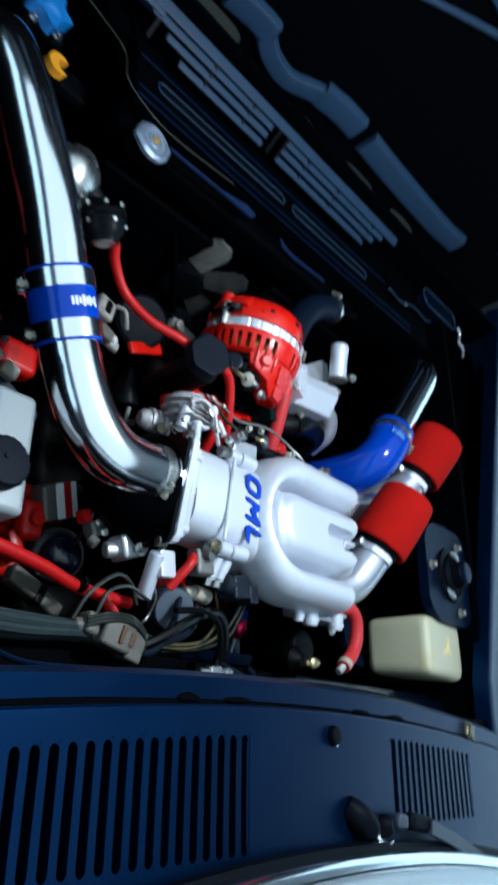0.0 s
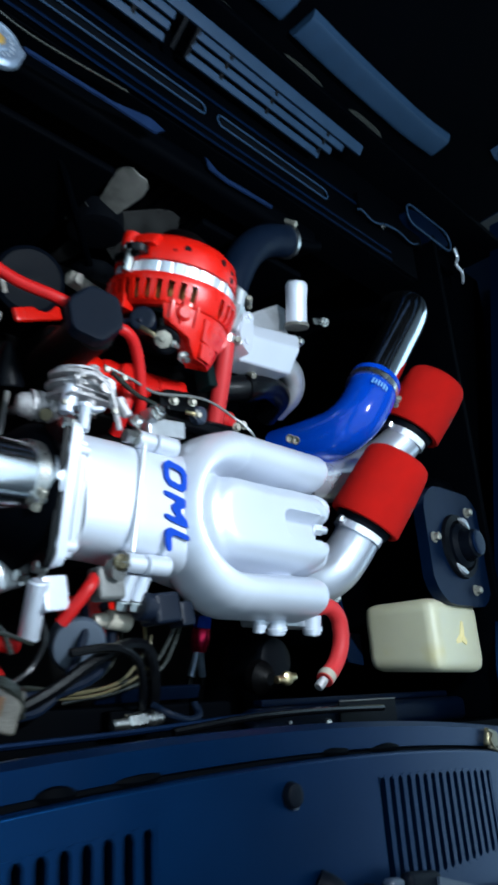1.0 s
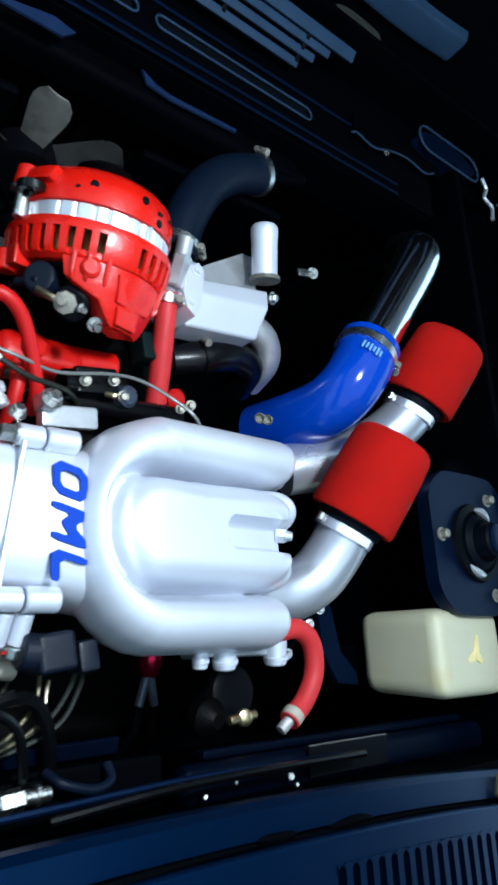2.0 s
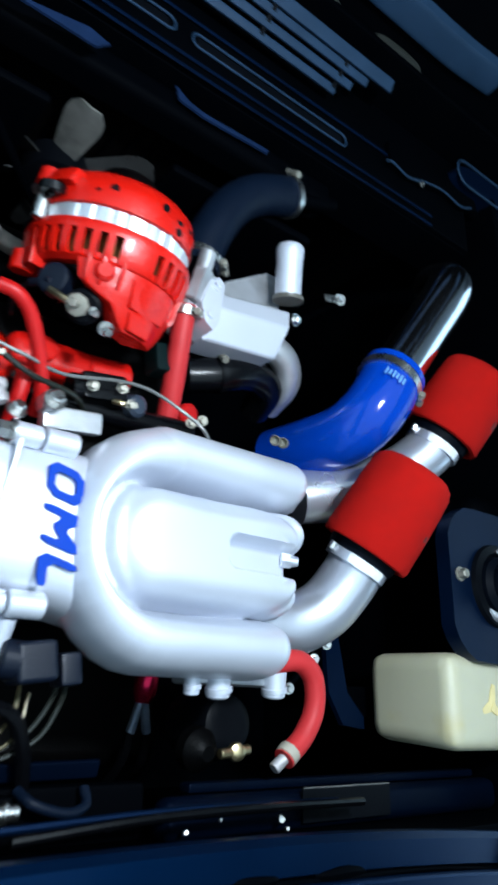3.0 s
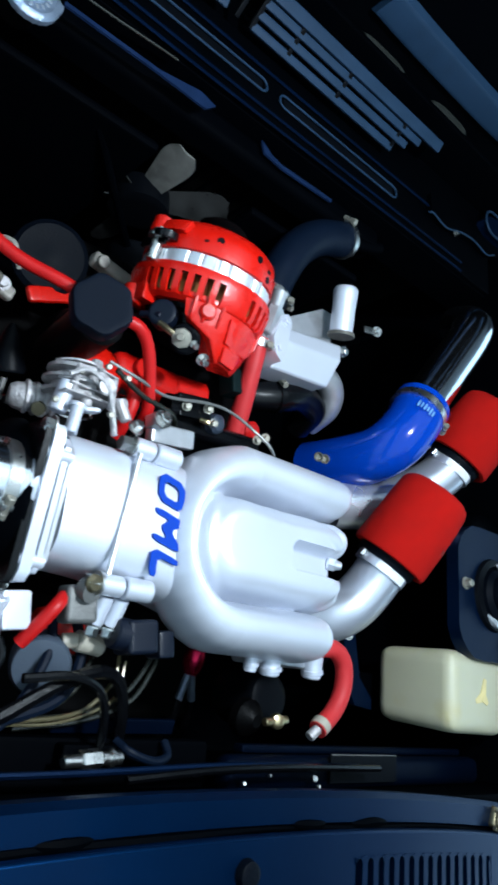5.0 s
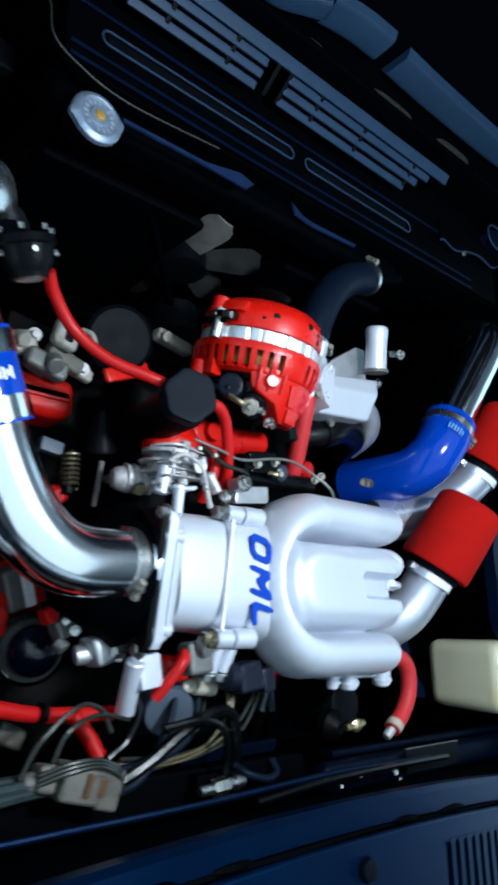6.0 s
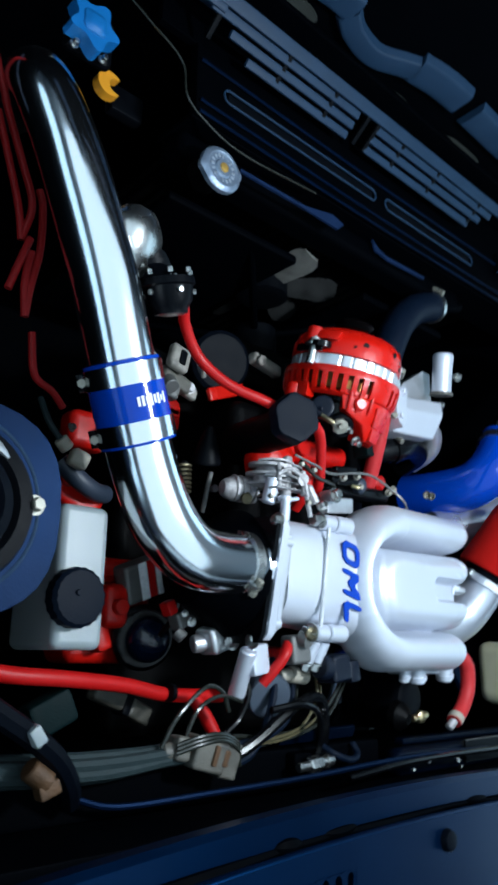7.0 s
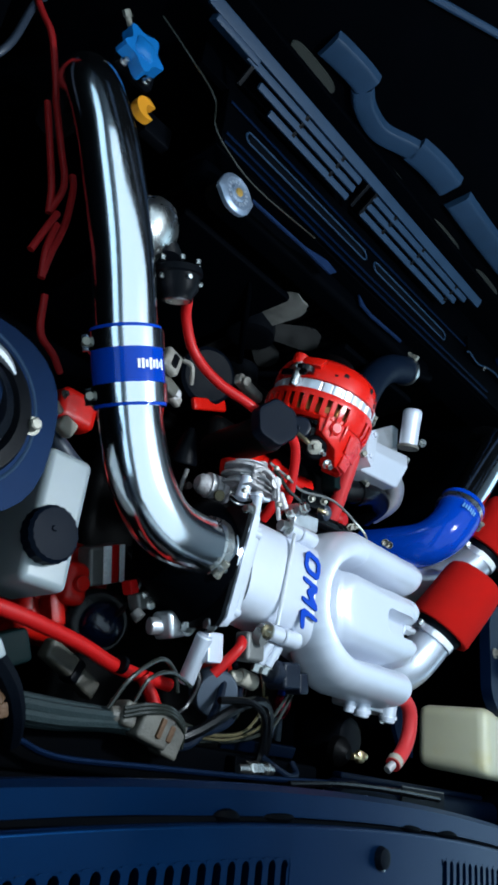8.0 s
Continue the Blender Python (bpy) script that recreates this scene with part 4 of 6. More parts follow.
part("lever_post", join(rod((-0.185, 0.398, 0.845), (-0.180, 0.430, 0.850), 0.009, 16), rod((-0.179, 0.372, 0.868), (-0.174, 0.402, 0.866), 0.0062, 18), lathe((-0.174, 0.400, 0.864), (0.15, 1, 0), [(0, 0.009), (0.003, 0.0095), (0.005, 0.008)], 18), obox((-0.160, 0.404, 0.860), (0.024, 0.005, 0.012), (0, 0, 12), 0.002)), SILVER, tb)
WAX = Vector((0.05, 1, 0.10)).normalized()
part("cable_wheel", lathe((-0.158, 0.424, 0.822), WAX, [(0, 0.020), (0.001, 0.033), (0.004, 0.034), (0.005, 0.026), (0.013, 0.026), (0.014, 0.036), (0.017, 0.036), (0.018, 0.024), (0.025, 0.023), (0.026, 0.034), (0.030, 0.034), (0.031, 0.018), (0.038, 0.016)], 36, lambda t, h: 1 - 0.25 * max(0, math.cos(t - 2.2)) ** 3), WORN_ALLOY, tb, "stacked steel cable wheel", angle=25)
part("lever", join(*[obox((-0.160 + 0.004 * k, 0.418 + 0.0095 * k, 0.855 - 0.003 * k), (0.062 - 0.005 * k, 0.0026, 0.014), (0, 8, 4 - 2 * k), 0.0012) for k in range(5)]), WORN_ALLOY, tb, "stack of flat steel lever plates")
part("lever_pivot", join(rod((-0.160, 0.408, 0.852), (-0.150, 0.464, 0.846), 0.0065, 14), rod((-0.178, 0.416, 0.858), (-0.172, 0.452, 0.852), 0.0035, 10), rod((-0.136, 0.412, 0.862), (-0.134, 0.446, 0.858), 0.004, 10)), WORN_ALLOY, tb, "worn pivot pins")
for p in ((-0.150, 0.452, 0.868), (-0.176, 0.440, 0.862), (-0.126, 0.448, 0.868), (-0.196, 0.404, 0.858), (-0.142, 0.402, 0.872)):
    bolt(tb, p, (-0.2, -0.3, 1), 0.0034, 0.006, NUT_GREY, False)
part("link_plate", join(tube([(-0.188, 0.432, 0.866), (-0.172, 0.440, 0.872), (-0.150, 0.430, 0.874), (-0.138, 0.410, 0.870)], 0.0026, 8), lathe((-0.150, 0.430, 0.872), (-0.2, -0.3, 1), [(0, 0.008), (0.003, 0.008)], 18)), WORN_ALLOY, tb, "bent link rod with a washer")
for k, (rr, a0, a1, d) in enumerate(((0.034, -30, 150, 0.010), (0.038, -10, 120, 0.020), (0.030, 20, 175, 0.032))):
    o = [Vector((0, 0, 0))] + [Vector((rr * math.cos(radians(a)), 0, rr * math.sin(radians(a)))) for a in range(a0, a1 + 1, 15)]
    part("quadrant_plate", slab([(-0.158 + p.x, 0.824 + p.z) for p in o], 0.424 + d, 0.4265 + d, 0.0006, "y"), WORN_ALLOY, tb)
part("return_spring", tube([Vector((-0.158 + 0.020 * math.cos(k * 0.9), 0.440 - 0.0011 * k, 0.826 + 0.020 * math.sin(k * 0.9))) for k in range(30)], 0.0016, 6, 3), STEEL, tb)
part("stop_screw", join(rod((-0.128, 0.425, 0.862), (-0.118, 0.404, 0.866), 0.006, 8), obox((-0.122, 0.424, 0.852), (0.018, 0.012, 0.016), (0, 0, 18), 0.004, 3), lathe((-0.120, 0.414, 0.858), (0.3, -1, 0.2), [(0, 0.0075), (0.004, 0.008), (0.006, 0.005)], 16), rod((-0.137, 0.414, 0.866), (-0.131, 0.384, 0.868), 0.0032, 10)), WORN_ALLOY, tb, "silver stop screw and post")
part("idle_motor", join(rod((-0.200, 0.424, 0.790), (-0.165, 0.426, 0.799), 0.0155, 22), *[lathe((-0.198 + 0.009 * k, 0.424, 0.7905 + 0.0022 * k), (1, 0.05, 0.25), [(0, 0.0150), (0.001, 0.0178), (0.0045, 0.0178), (0.0055, 0.0150)], 22, lambda t, h: 1 + 0.03 * math.cos(9 * t)) for k in range(4)], lathe((-0.212, 0.423, 0.787), (1, 0, 0.25), [(0, 0.010), (0.006, 0.014), (0.016, 0.015)], 20)), WORN_ALLOY, tb, "worn alloy idle motor")
part("brass_spot", lathe((-0.186, 0.410, 0.806), (-0.4, -0.5, 0.8), [(0, 0.008), (0.004, 0.007)], 14), OLD_BRASS, tb)
part("bracket", join(obox((-0.184, 0.208, 0.828), (0.030, 0.036, 0.012), (0, 6, 8), 0.003), rod((-0.194, 0.166, 0.800), (-0.203, 0.219, 0.832), 0.0105, 18)), SILVER, tb, "silver bracket with round post")
part("bracket", join(obox((-0.215, 0.232, 0.780), (0.030, 0.034, 0.034), (0, 0, 20), 0.006, 3), rod((-0.240, 0.225, 0.77), (-0.21, 0.23, 0.78), 0.011, 14)), ALLOY, tb, "grey cast bracket")
part("sensor", join(obox((-0.124, 0.221, 0.834), (0.034, 0.036, 0.024), (0, 0, 6), 0.005, 3), lathe((-0.125, 0.236, 0.846), (0.2, -0.4, 1), [(0, 0.012), (0.012, 0.011)], 18)), OLD_GREY, tb, "worn grey sensor body")
part("brass_plug", lathe((-0.125, 0.240, 0.858), (0.1, -0.3, 1), [(0, 0.009), (0.003, 0.009), (0.006, 0.006)], 20), OLD_BRASS, tb, "tarnished brass plug")
part("rail", rod((-0.100, 0.374, 0.872), (-0.118, 0.248, 0.871), 0.0026, 10), ALLOY, tb, "pale metal link rod")
bolt(tb, (-0.104, 0.402, 0.862), (0, 0.4, 1), 0.006, 0.008)
for x in (-0.100, -0.082):
    part("post", rod((x, 0.232, 0.845), (x - 0.002, 0.206, 0.832), 0.0085, 14), SILVER, tb)
    bolt(tb, (x - 0.002, 0.205, 0.832), (0, -0.8, -0.3), 0.007, 0.010)

tb.location.x += 0.008
man.location.x += 0.006

# ---- charge pipe: polished, from the front corner to the throttle ----
cp = thing("charge_pipe", (-0.40, 0.48, 0.80), "polished metal charge pipe with a blue coupling hose", "intake pipe")
CPP = [(-0.500, 0.890, 0.70), (-0.518, 0.872, 0.760), (-0.530, 0.846, 0.815), (-0.535, 0.818, 0.848), (-0.531, 0.788, 0.866), (-0.514, 0.742, 0.876), (-0.494, 0.692, 0.880), (-0.453, 0.596, 0.877), (-0.402, 0.478, 0.858), (-0.370, 0.400, 0.853), (-0.335, 0.346, 0.850), (-0.285, 0.318, 0.846), (-0.200, 0.318, 0.842)]
path = smooth_path(CPP, 10)
part("pipe", sweep(path, lambda q: 0.0295 + 0.0070 * min(1.0, q / 0.55), 40), CHROME, cp, "polished pipe")
ax = (Vector((-0.432, 0.540, 0.871)) - Vector((-0.384, 0.434, 0.855))).normalized()
c0 = Vector((-0.400, 0.474, 0.858))
part("coupling", lathe(c0 - ax * 0.046, ax, [(0, 0.0380), (0.001, 0.0415), (0.091, 0.0415), (0.092, 0.0380)], 44), BLUE, cp, "blue silicone coupling")
clamp(cp, (-0.222, 0.3182, 0.8428), (1, 0, -0.04), 0.0372, 0.012, None, "end_clamp", (0.1, -0.5, 0.5))
part("weld_bead", lathe(Vector(CPP[-1]) + Vector((0.004, 0, 0)), (-1, 0, 0), [(0, 0.0375), (0.004, 0.0395), (0.010, 0.0375)], 40, lambda t, h: 1 + 0.012 * math.cos(26 * t)), SATIN, cp)
view = Vector((-0.42, -0.42, 0.62)).normalized()
n0 = (view - ax * view.dot(ax)).normalized()
side = ax.cross(n0)
for s in (-0.031, 0.030):
    clamp(cp, c0 + ax * s, ax, 0.0418, 0.022, CHROME, toward=n0 * 0.15 - side)
for k, h in enumerate((0.012, 0.006, 0.011, 0.009, 0.013, 0.008, 0.011, 0.010)):
    a = radians(62 - 6.5 * k)
    d = n0 * math.cos(a) + side * math.sin(a)
    e = -n0 * math.sin(a) + side * math.cos(a)
    m = Matrix((e, ax, d)).transposed().to_4x4()
    m.translation = c0 + d * 0.0419
    part("white_bar", box((-0.0015, -h / 2, 0), (0.0015, h / 2, 0.0006), 0, 1, m), WHITE_MARK, cp, "white printed bar")

# blow-off valve beside the pipe
bv = thing("blow_off_valve", (-0.39, 0.62, 0.84), "black blow-off valve on a polished flange", "valve")
part("flange_dome", lathe((-0.424, 0.656, 0.870), (0.50, -0.30, 0.80), [(0, 0.040), (0.010, 0.041), (0.022, 0.037), (0.031, 0.025), (0.034, 0.006)], 40), STEEL, bv, "polished dome")
part("spring_housing", lathe((-0.395, 0.648, 0.862), (0.1, -0.55, 0.25), [(0, 0.022)] + [(0.004 + 0.004 * k, 0.026 if k % 2 else 0.022) for k in range(7)], 30), BLACK_PLASTIC, bv, "ribbed black housing")
part("body", lathe((-0.376, 0.622, 0.884), (0.25, -0.75, -0.15), [(0, 0.030), (0.008, 0.031), (0.010, 0.028), (0.026, 0.026), (0.034, 0.020), (0.040, 0.019)], 32), BLACK_PLASTIC, bv, "black valve body")
vax = Vector((0.25, -0.75, -0.15)).normalized()
vu = vax.orthogonal().normalized()
vv = vax.cross(vu)
for k in range(7):
    a = 2 * math.pi * k / 7
    bolt(bv, Vector((-0.376, 0.622, 0.884)) + (vu * math.cos(a) + vv * math.sin(a)) * 0.0275 - vax * 0.002, -vax, 0.0032, 0.006, None, False)
for k in range(5):
    a = 2 * math.pi * (k + 0.3) / 5
    bolt(bv, Vector((-0.376, 0.622, 0.884)) + (vu * math.cos(a) + vv * math.sin(a)) * 0.0255 + vax * 0.016, vu * math.cos(a) + vv * math.sin(a), 0.0034, 0.004, None, False)
part("outlet_ring", lathe((-0.365, 0.589, 0.878), (0.25, -0.75, -0.15), [(0, 0.016), (0.003, 0.018), (0.006, 0.014)], 28), STEEL, bv)


def hose(name, pts, r, material, label, category="hose", n=10, seg=16, ripple=0.0):
    return solid(name, tube(pts, r, seg, n, True, ripple), material, label, category)


hose("vacuum_hose", [(-0.340, 0.606, 0.868), (-0.322, 0.592, 0.850), (-0.290, 0.565, 0.838), (-0.250, 0.540, 0.845), (-0.205, 0.526, 0.860), (-0.186, 0.521, 0.864)], 0.0069, RED_HOSE, "red silicone vacuum hose from the blow-off valve")

part("filler_cap", lathe((-0.163, 0.506, 0.870), (-0.35, -0.12, 1), [(0, 0.024), (0.003, 0.0315), (0.020, 0.0315), (0.0235, 0.0295), (0.024, 0.024), (0.0225, 0.012)], 60, lambda t, h: 1 + 0.045 * math.cos(6 * t)), CAP_NAVY, eng, "large matt black oil filler cap")
dist = thing("pulley_cover", (-0.16, 0.635, 0.70), "black round pulley cover ahead of the engine", "pulley cover")
part("disc", lathe((-0.158, 0.633, 0.715), (-0.3, -0.3, 1), [(0, 0.040), (0.004, 0.046), (0.016, 0.046), (0.020, 0.040), (0.018, 0.020), (0.021, 0.008)], 40), RUBBER, dist, "matt blue-black disc")
part("bracket", join(obox((-0.262, 0.568, 0.722), (0.056, 0.026, 0.020), (0, 0, -15), 0.006, 3), rod((-0.258, 0.574, 0.73), (-0.258, 0.560, 0.742), 0.011, 18)), OLD_GREY, dist, "aged pale casting")
part("bracket", join(obox((-0.086, 0.640, 0.745), (0.066, 0.018, 0.018), (0, 8, -6), 0.005, 3), rod((-0.108, 0.642, 0.748), (-0.108, 0.636, 0.764), 0.008, 14)), PALE_CAST, dist, "pale aged casting arm")

hose("breather_hose", [(-0.130, 0.512, 0.868), (-0.112, 0.508, 0.870), (-0.094, 0.496, 0.862), (-0.076, 0.470, 0.846), (-0.062, 0.440, 0.828), (-0.060, 0.425, 0.81)], 0.0070, RED_HOSE, "red silicone breather hose beside the filler cap")
hose("breather_hose", [(-0.082, 0.468, 0.825), (-0.080, 0.450, 0.826), (-0.081, 0.428, 0.818), (-0.08, 0.41, 0.80)], 0.0075, RED_HOSE, "short red silicone breather hose")
wh = thing("coolant_hose", (0.10, 0.53, 0.80), "faded red coolant hose on a silver fitting", "hose")
part("tube", tube([(0.088, 0.590, 0.838), (0.092, 0.552, 0.824), (0.100, 0.508, 0.802), (0.108, 0.460, 0.776)], 0.0125, 18), PINK_HOSE, wh)
clamp(wh, (0.088, 0.582, 0.836), (0, 1, 0.3), 0.0130, 0.010)

# ---- alternator ----
alt = thing("alternator", (0.0, 0.61, 0.73), "glossy red painted alternator with a bare silver stator band", "alternator")
AC = Vector((0.0154, 0.6525, 0.8137))
AAX = Vector((0.05, 1.0, 0.276)).normalized()
AU = AAX.cross(Vector((0, 0, 1))).normalized()
AN = AU.cross(AAX)


def aw(d, r=0.0, a=0.0):
    """A place on the alternator: d along its axle, r out from it, a degrees round from the top."""
    return AC + AAX * d + (AN * math.cos(radians(a)) + AU * math.sin(radians(a))) * r


def sector(rows, thick, seg=14):
    """A curved shell of rows (d, r, a0, a1) round the axle."""
    bm = bmesh.new()
    grid = []
    for d, rr, a0, a1 in rows:
        grid.append([[bm.verts.new(aw(d, rr - q, lerp(a0, a1, k / seg))) for k in range(seg + 1)] for q in (0.0, thick)])
    for (t0, b0), (t1, b1) in zip(grid, grid[1:]):
        for k in range(seg):
            bm.faces.new((t0[k], t0[k + 1], t1[k + 1], t1[k]))
            bm.faces.new((b0[k], b1[k], b1[k + 1], b0[k + 1]))
        bm.faces.new((t0[0], t1[0], b1[0], b0[0]))
        bm.faces.new((t0[-1], b0[-1], b1[-1], t1[-1]))
    for top, low in (grid[0], grid[-1]):
        for k in range(seg):
            bm.faces.new((top[k], low[k], low[k + 1], top[k + 1]))
    bmesh.ops.recalc_face_normals(bm, faces=bm.faces[:])
    bmesh.ops.bevel(bm, geom=[e for e in bm.edges if e.calc_face_angle(0) > 0.9], offset=0.003, segments=2, affect="EDGES", profile=0.6)
    return bm


def slotted_housing(y_at, profile, slot_lo, slot_hi, count, share=0.5, seg=120, keep=None):
    """A turned shell with open slots round one of its bands."""
    bm = lathe(y_at, AAX, profile, seg)
    bm.faces.ensure_lookup_table()
    cut = []
    for f in bm.faces:
        c = f.calc_center_median() - Vector(y_at)
        h = c.dot(AAX)
        if slot_lo < h < slot_hi and len(f.verts) == 4:
            w = c - AAX * h
            ang = math.degrees(math.atan2(w.dot(AU), w.dot(AN)))
            if keep and keep[0] < ang < keep[1]:
                continue
            if (ang / 360 * count) % 1 < share:
                cut.append(f)
    bmesh.ops.delete(bm, geom=cut, context="FACES")
    bmesh.ops.solidify(bm, geom=bm.faces[:], thickness=0.005)
    return bm


part("stator", lathe(aw(-0.0115), AAX, [(0, 0.088), (0.0015, 0.0905), (0.0215, 0.0905), (0.023, 0.088)], 180, lambda t, h: 1 - 0.022 * (1 if int(t / (2 * math.pi) * 180) % 6 == 0 else 0)), STATOR, alt, "bare silver finned stator", angle=20)
part("stator_foot", sector([(-0.0125, 0.0925, 16, 20), (0.0125, 0.0925, 16, 20)], 0.006, 2), ALLOY, alt, "grey tie lug across the band")
part("drive_end", slotted_housing(aw(0.0115), [(0, 0.090), (0.001, 0.0925), (0.008, 0.0925), (0.023, 0.0915), (0.036, 0.0870), (0.046, 0.076), (0.053, 0.056), (0.057, 0.032), (0.059, 0.028)], 0.009, 0.019, 24, 0.34, 120, (-100, 35)), RED, alt, "red drive-end housing", angle=30)
part("rear_end", slotted_housing(aw(-0.0115), [(0, 0.090), (-0.001, 0.0925), (-0.005, 0.0935), (-0.008, 0.0930), (-0.018, 0.0920), (-0.029, 0.0905), (-0.033, 0.088), (-0.036, 0.082), (-0.035, 0.072), (-0.034, 0.062)], -0.0325, -0.0085, 36, 0.5, 144, (-14, 7)), RED, alt, "red slotted rear housing", angle=30)
part("winding", lathe(aw(-0.045), AAX, [(0, 0.062), (0.006, 0.078), (0.030, 0.080), (0.034, 0.070)], 60, lambda t, h: 1 - 0.05 * (1 if int(t / (2 * math.pi) * 60) % 3 else 0)), WINDING, alt, "coppery windings behind the slots", angle=20)
# black plate puts the rear cavity's darkness into its colour
part("rear_plate", lathe(aw(-0.088), AAX, [(0, 0.020), (0.001, 0.046), (0.030, 0.050), (0.031, 0.066), (0.040, 0.070)], 40), GLOSS_BLACK, alt, "black plate for the dark rear cavity")
part("rear_block", sector([(-0.040, 0.0905, -44, 84), (-0.052, 0.0885, -43, 80), (-0.070, 0.086, -40, 76), (-0.078, 0.083, -30, 72), (-0.088, 0.080, -12, 70), (-0.100, 0.075, -4, 68), (-0.110, 0.070, 6, 60)], 0.034), RED, alt, "red regulator housing")
part("regulator_cover", sector([(-0.055, 0.0925, -2, 40), (-0.086, 0.0855, 2, 42)], 0.012, 1), RED, alt, "flat red cover plate")
part("regulator_cover", sector([(-0.088, 0.083, 4, 30), (-0.108, 0.078, 8, 34)], 0.012, 1), RED, alt, "stepped red boss")
for a0 in (-36, -26, -12, 52, 64):
    part("rib", sector([(-0.042, 0.0945, a0, a0 + 3.5), (-0.066, 0.0915, a0, a0 + 3.5), (-0.074, 0.086, a0, a0 + 3.5)], 0.010, 2), RED, alt)
part("boss", lathe(aw(-0.058, 0.084, -22), AN - AU * 0.4, [(0, 0.012), (0.006, 0.011), (0.009, 0.008)], 20), RED, alt)
part("ear", join(sector([(0.030, 0.104, -84, -58), (0.046, 0.100, -84, -54)], 0.026, 8), rod(aw(0.026, 0.096, -84), aw(0.050, 0.094, -84), 0.013, 20)), RED, alt, "red mounting ear")
part("ear", join(rod(aw(-0.066, 0.092, -98), aw(-0.042, 0.092, -98), 0.014, 20), sector([(-0.062, 0.096, -104, -78), (-0.040, 0.098, -104, -78)], 0.022, 4)), RED, alt, "red mounting ear")
part("adjuster_bolt", join(rod(aw(-0.012, 0.100, -80), aw(0.034, 0.098, -80), 0.0075, 14), lathe(aw(0.018, 0.099, -80), AAX, [(0, 0.015), (0.004, 0.015), (0.004, 0.011), (0.012, 0.010)], 22)), STEEL, alt, "steel adjuster bolt and washer")
part("terminal", join(lathe(aw(-0.096, 0.070, -37), AN * 0.75 - AU * 0.45 - AAX * 0.4, [(0, 0.0125), (0.005, 0.0135), (0.009, 0.0125), (0.010, 0.008)], 8), rod(aw(-0.096, 0.070, -37), aw(-0.102, 0.092, -37), 0.005, 8)), NUT_GREY, alt, "dull terminal nut")
part("terminal_boot", lathe(aw(-0.092, 0.056, -34), AN * 0.75 - AU * 0.45 - AAX * 0.4, [(0, 0.020), (0.010, 0.020), (0.013, 0.016)], 24), BLACK_PLASTIC, alt, "black terminal boot")
part("terminal_tab", tube([aw(-0.088, 0.082, -60), aw(-0.094, 0.080, -50), aw(-0.098, 0.074, -40)], 0.0045, 8), OLD_BRASS, alt)
part("plug", join(lathe(aw(-0.074, 0.066, -64), AN * 0.6 - AU * 0.7, [(0, 0.019), (0.016, 0.018), (0.019, 0.013)], 20), rod(aw(-0.080, 0.085, -82), aw(-0.078, 0.082, -60), 0.005)), NAVY_PLASTIC, alt, "black plug")
part("plug_wire", tube([aw(-0.080, 0.085, -82), aw(-0.092, 0.092, -95), aw(-0.11, 0.09, -110)], 0.0035, 8), GLOSS_BLACK, alt)
bolt(alt, aw(-0.112, 0.066, -8), AN - AAX * 0.6, 0.006, 0.012)
bolt(alt, aw(-0.098, 0.066, -22), AN - AAX * 0.6, 0.004, 0.008)
for d, a in ((0.036, 8), (0.018, 52), (0.033, -30), (0.020, 24)):
    part("vent_hole", lathe(aw(d, 0.0905 if d > 0.03 else 0.0918, a), aw(0, 1, a) - aw(0), [(-0.004, 0.0050), (0.0012, 0.0050)], 14), BLACK_PLASTIC, alt)
part("pulley", lathe(aw(0.072), AAX, [(0, 0.026), (0.004, 0.034), (0.010, 0.027), (0.016, 0.034), (0.020, 0.028)], 36), DARK_METAL, alt)
part("adjuster_strap", join(sector([(0.010, 0.104, -100, -70), (0.022, 0.104, -100, -70)], 0.006, 5), rod(aw(0.016, 0.100, -72), aw(0.026, 0.101, -72), 0.016, 20)), GLOSS_BLACK, alt, "black adjuster strap and washer")
for d0, a0, a1 in ((0.028, 20, 27), (0.030, 36, 42), (0.026, 60, 66), (0.024, -44, -39)):
    part("grime_patch", sector([(d0, 0.0927, a0, a1), (d0 + 0.007, 0.0922, a0 + 1, a1 + 2)], 0.004, 2), BLACK_PLASTIC, alt, "dark chipped hollow")
alt.location = (-0.0200, 0.583, 0.758)
alt.scale = (0.895, 0.895, 0.895)

# ---- water outlet with its silver housing and black top hose ----
wo = thing("water_outlet", (0.17, 0.61, 0.76), "silver sprayed coolant outlet housing with a round stub", "coolant housing")
bm = bmesh.new()
HTOP = [[(0.114, 0.558, 0.834), (0.222, 0.566, 0.838)], [(0.126, 0.596, 0.850), (0.232, 0.606, 0.854)], [(0.134, 0.620, 0.844), (0.238, 0.634, 0.849)]]
rows = []
for lo_c, hi_c in HTOP:
    top = [bm.verts.new(Vector(lo_c).lerp(Vector(hi_c), k / 4)) for k in range(5)]
    low = [bm.verts.new(Vector((v.co.x + 0.004, v.co.y + 0.003, 0.790))) for v in top]
    rows.append(top + low[::-1])
for p, q in zip(rows, rows[1:]):
    for k in range(10):
        j = (k + 1) % 10
        bm.faces.new((p[k], p[j], q[j], q[k]))
bm.faces.new(rows[0][::-1]), bm.faces.new(rows[-1])
bmesh.ops.recalc_face_normals(bm, faces=bm.faces[:])
bmesh.ops.bevel(bm, geom=[e for e in bm.edges if e.calc_face_angle(0) > 0.3], offset=0.004, segments=3, affect="EDGES", profile=0.6)
part("housing", bm, SILVER, wo, "silver housing")
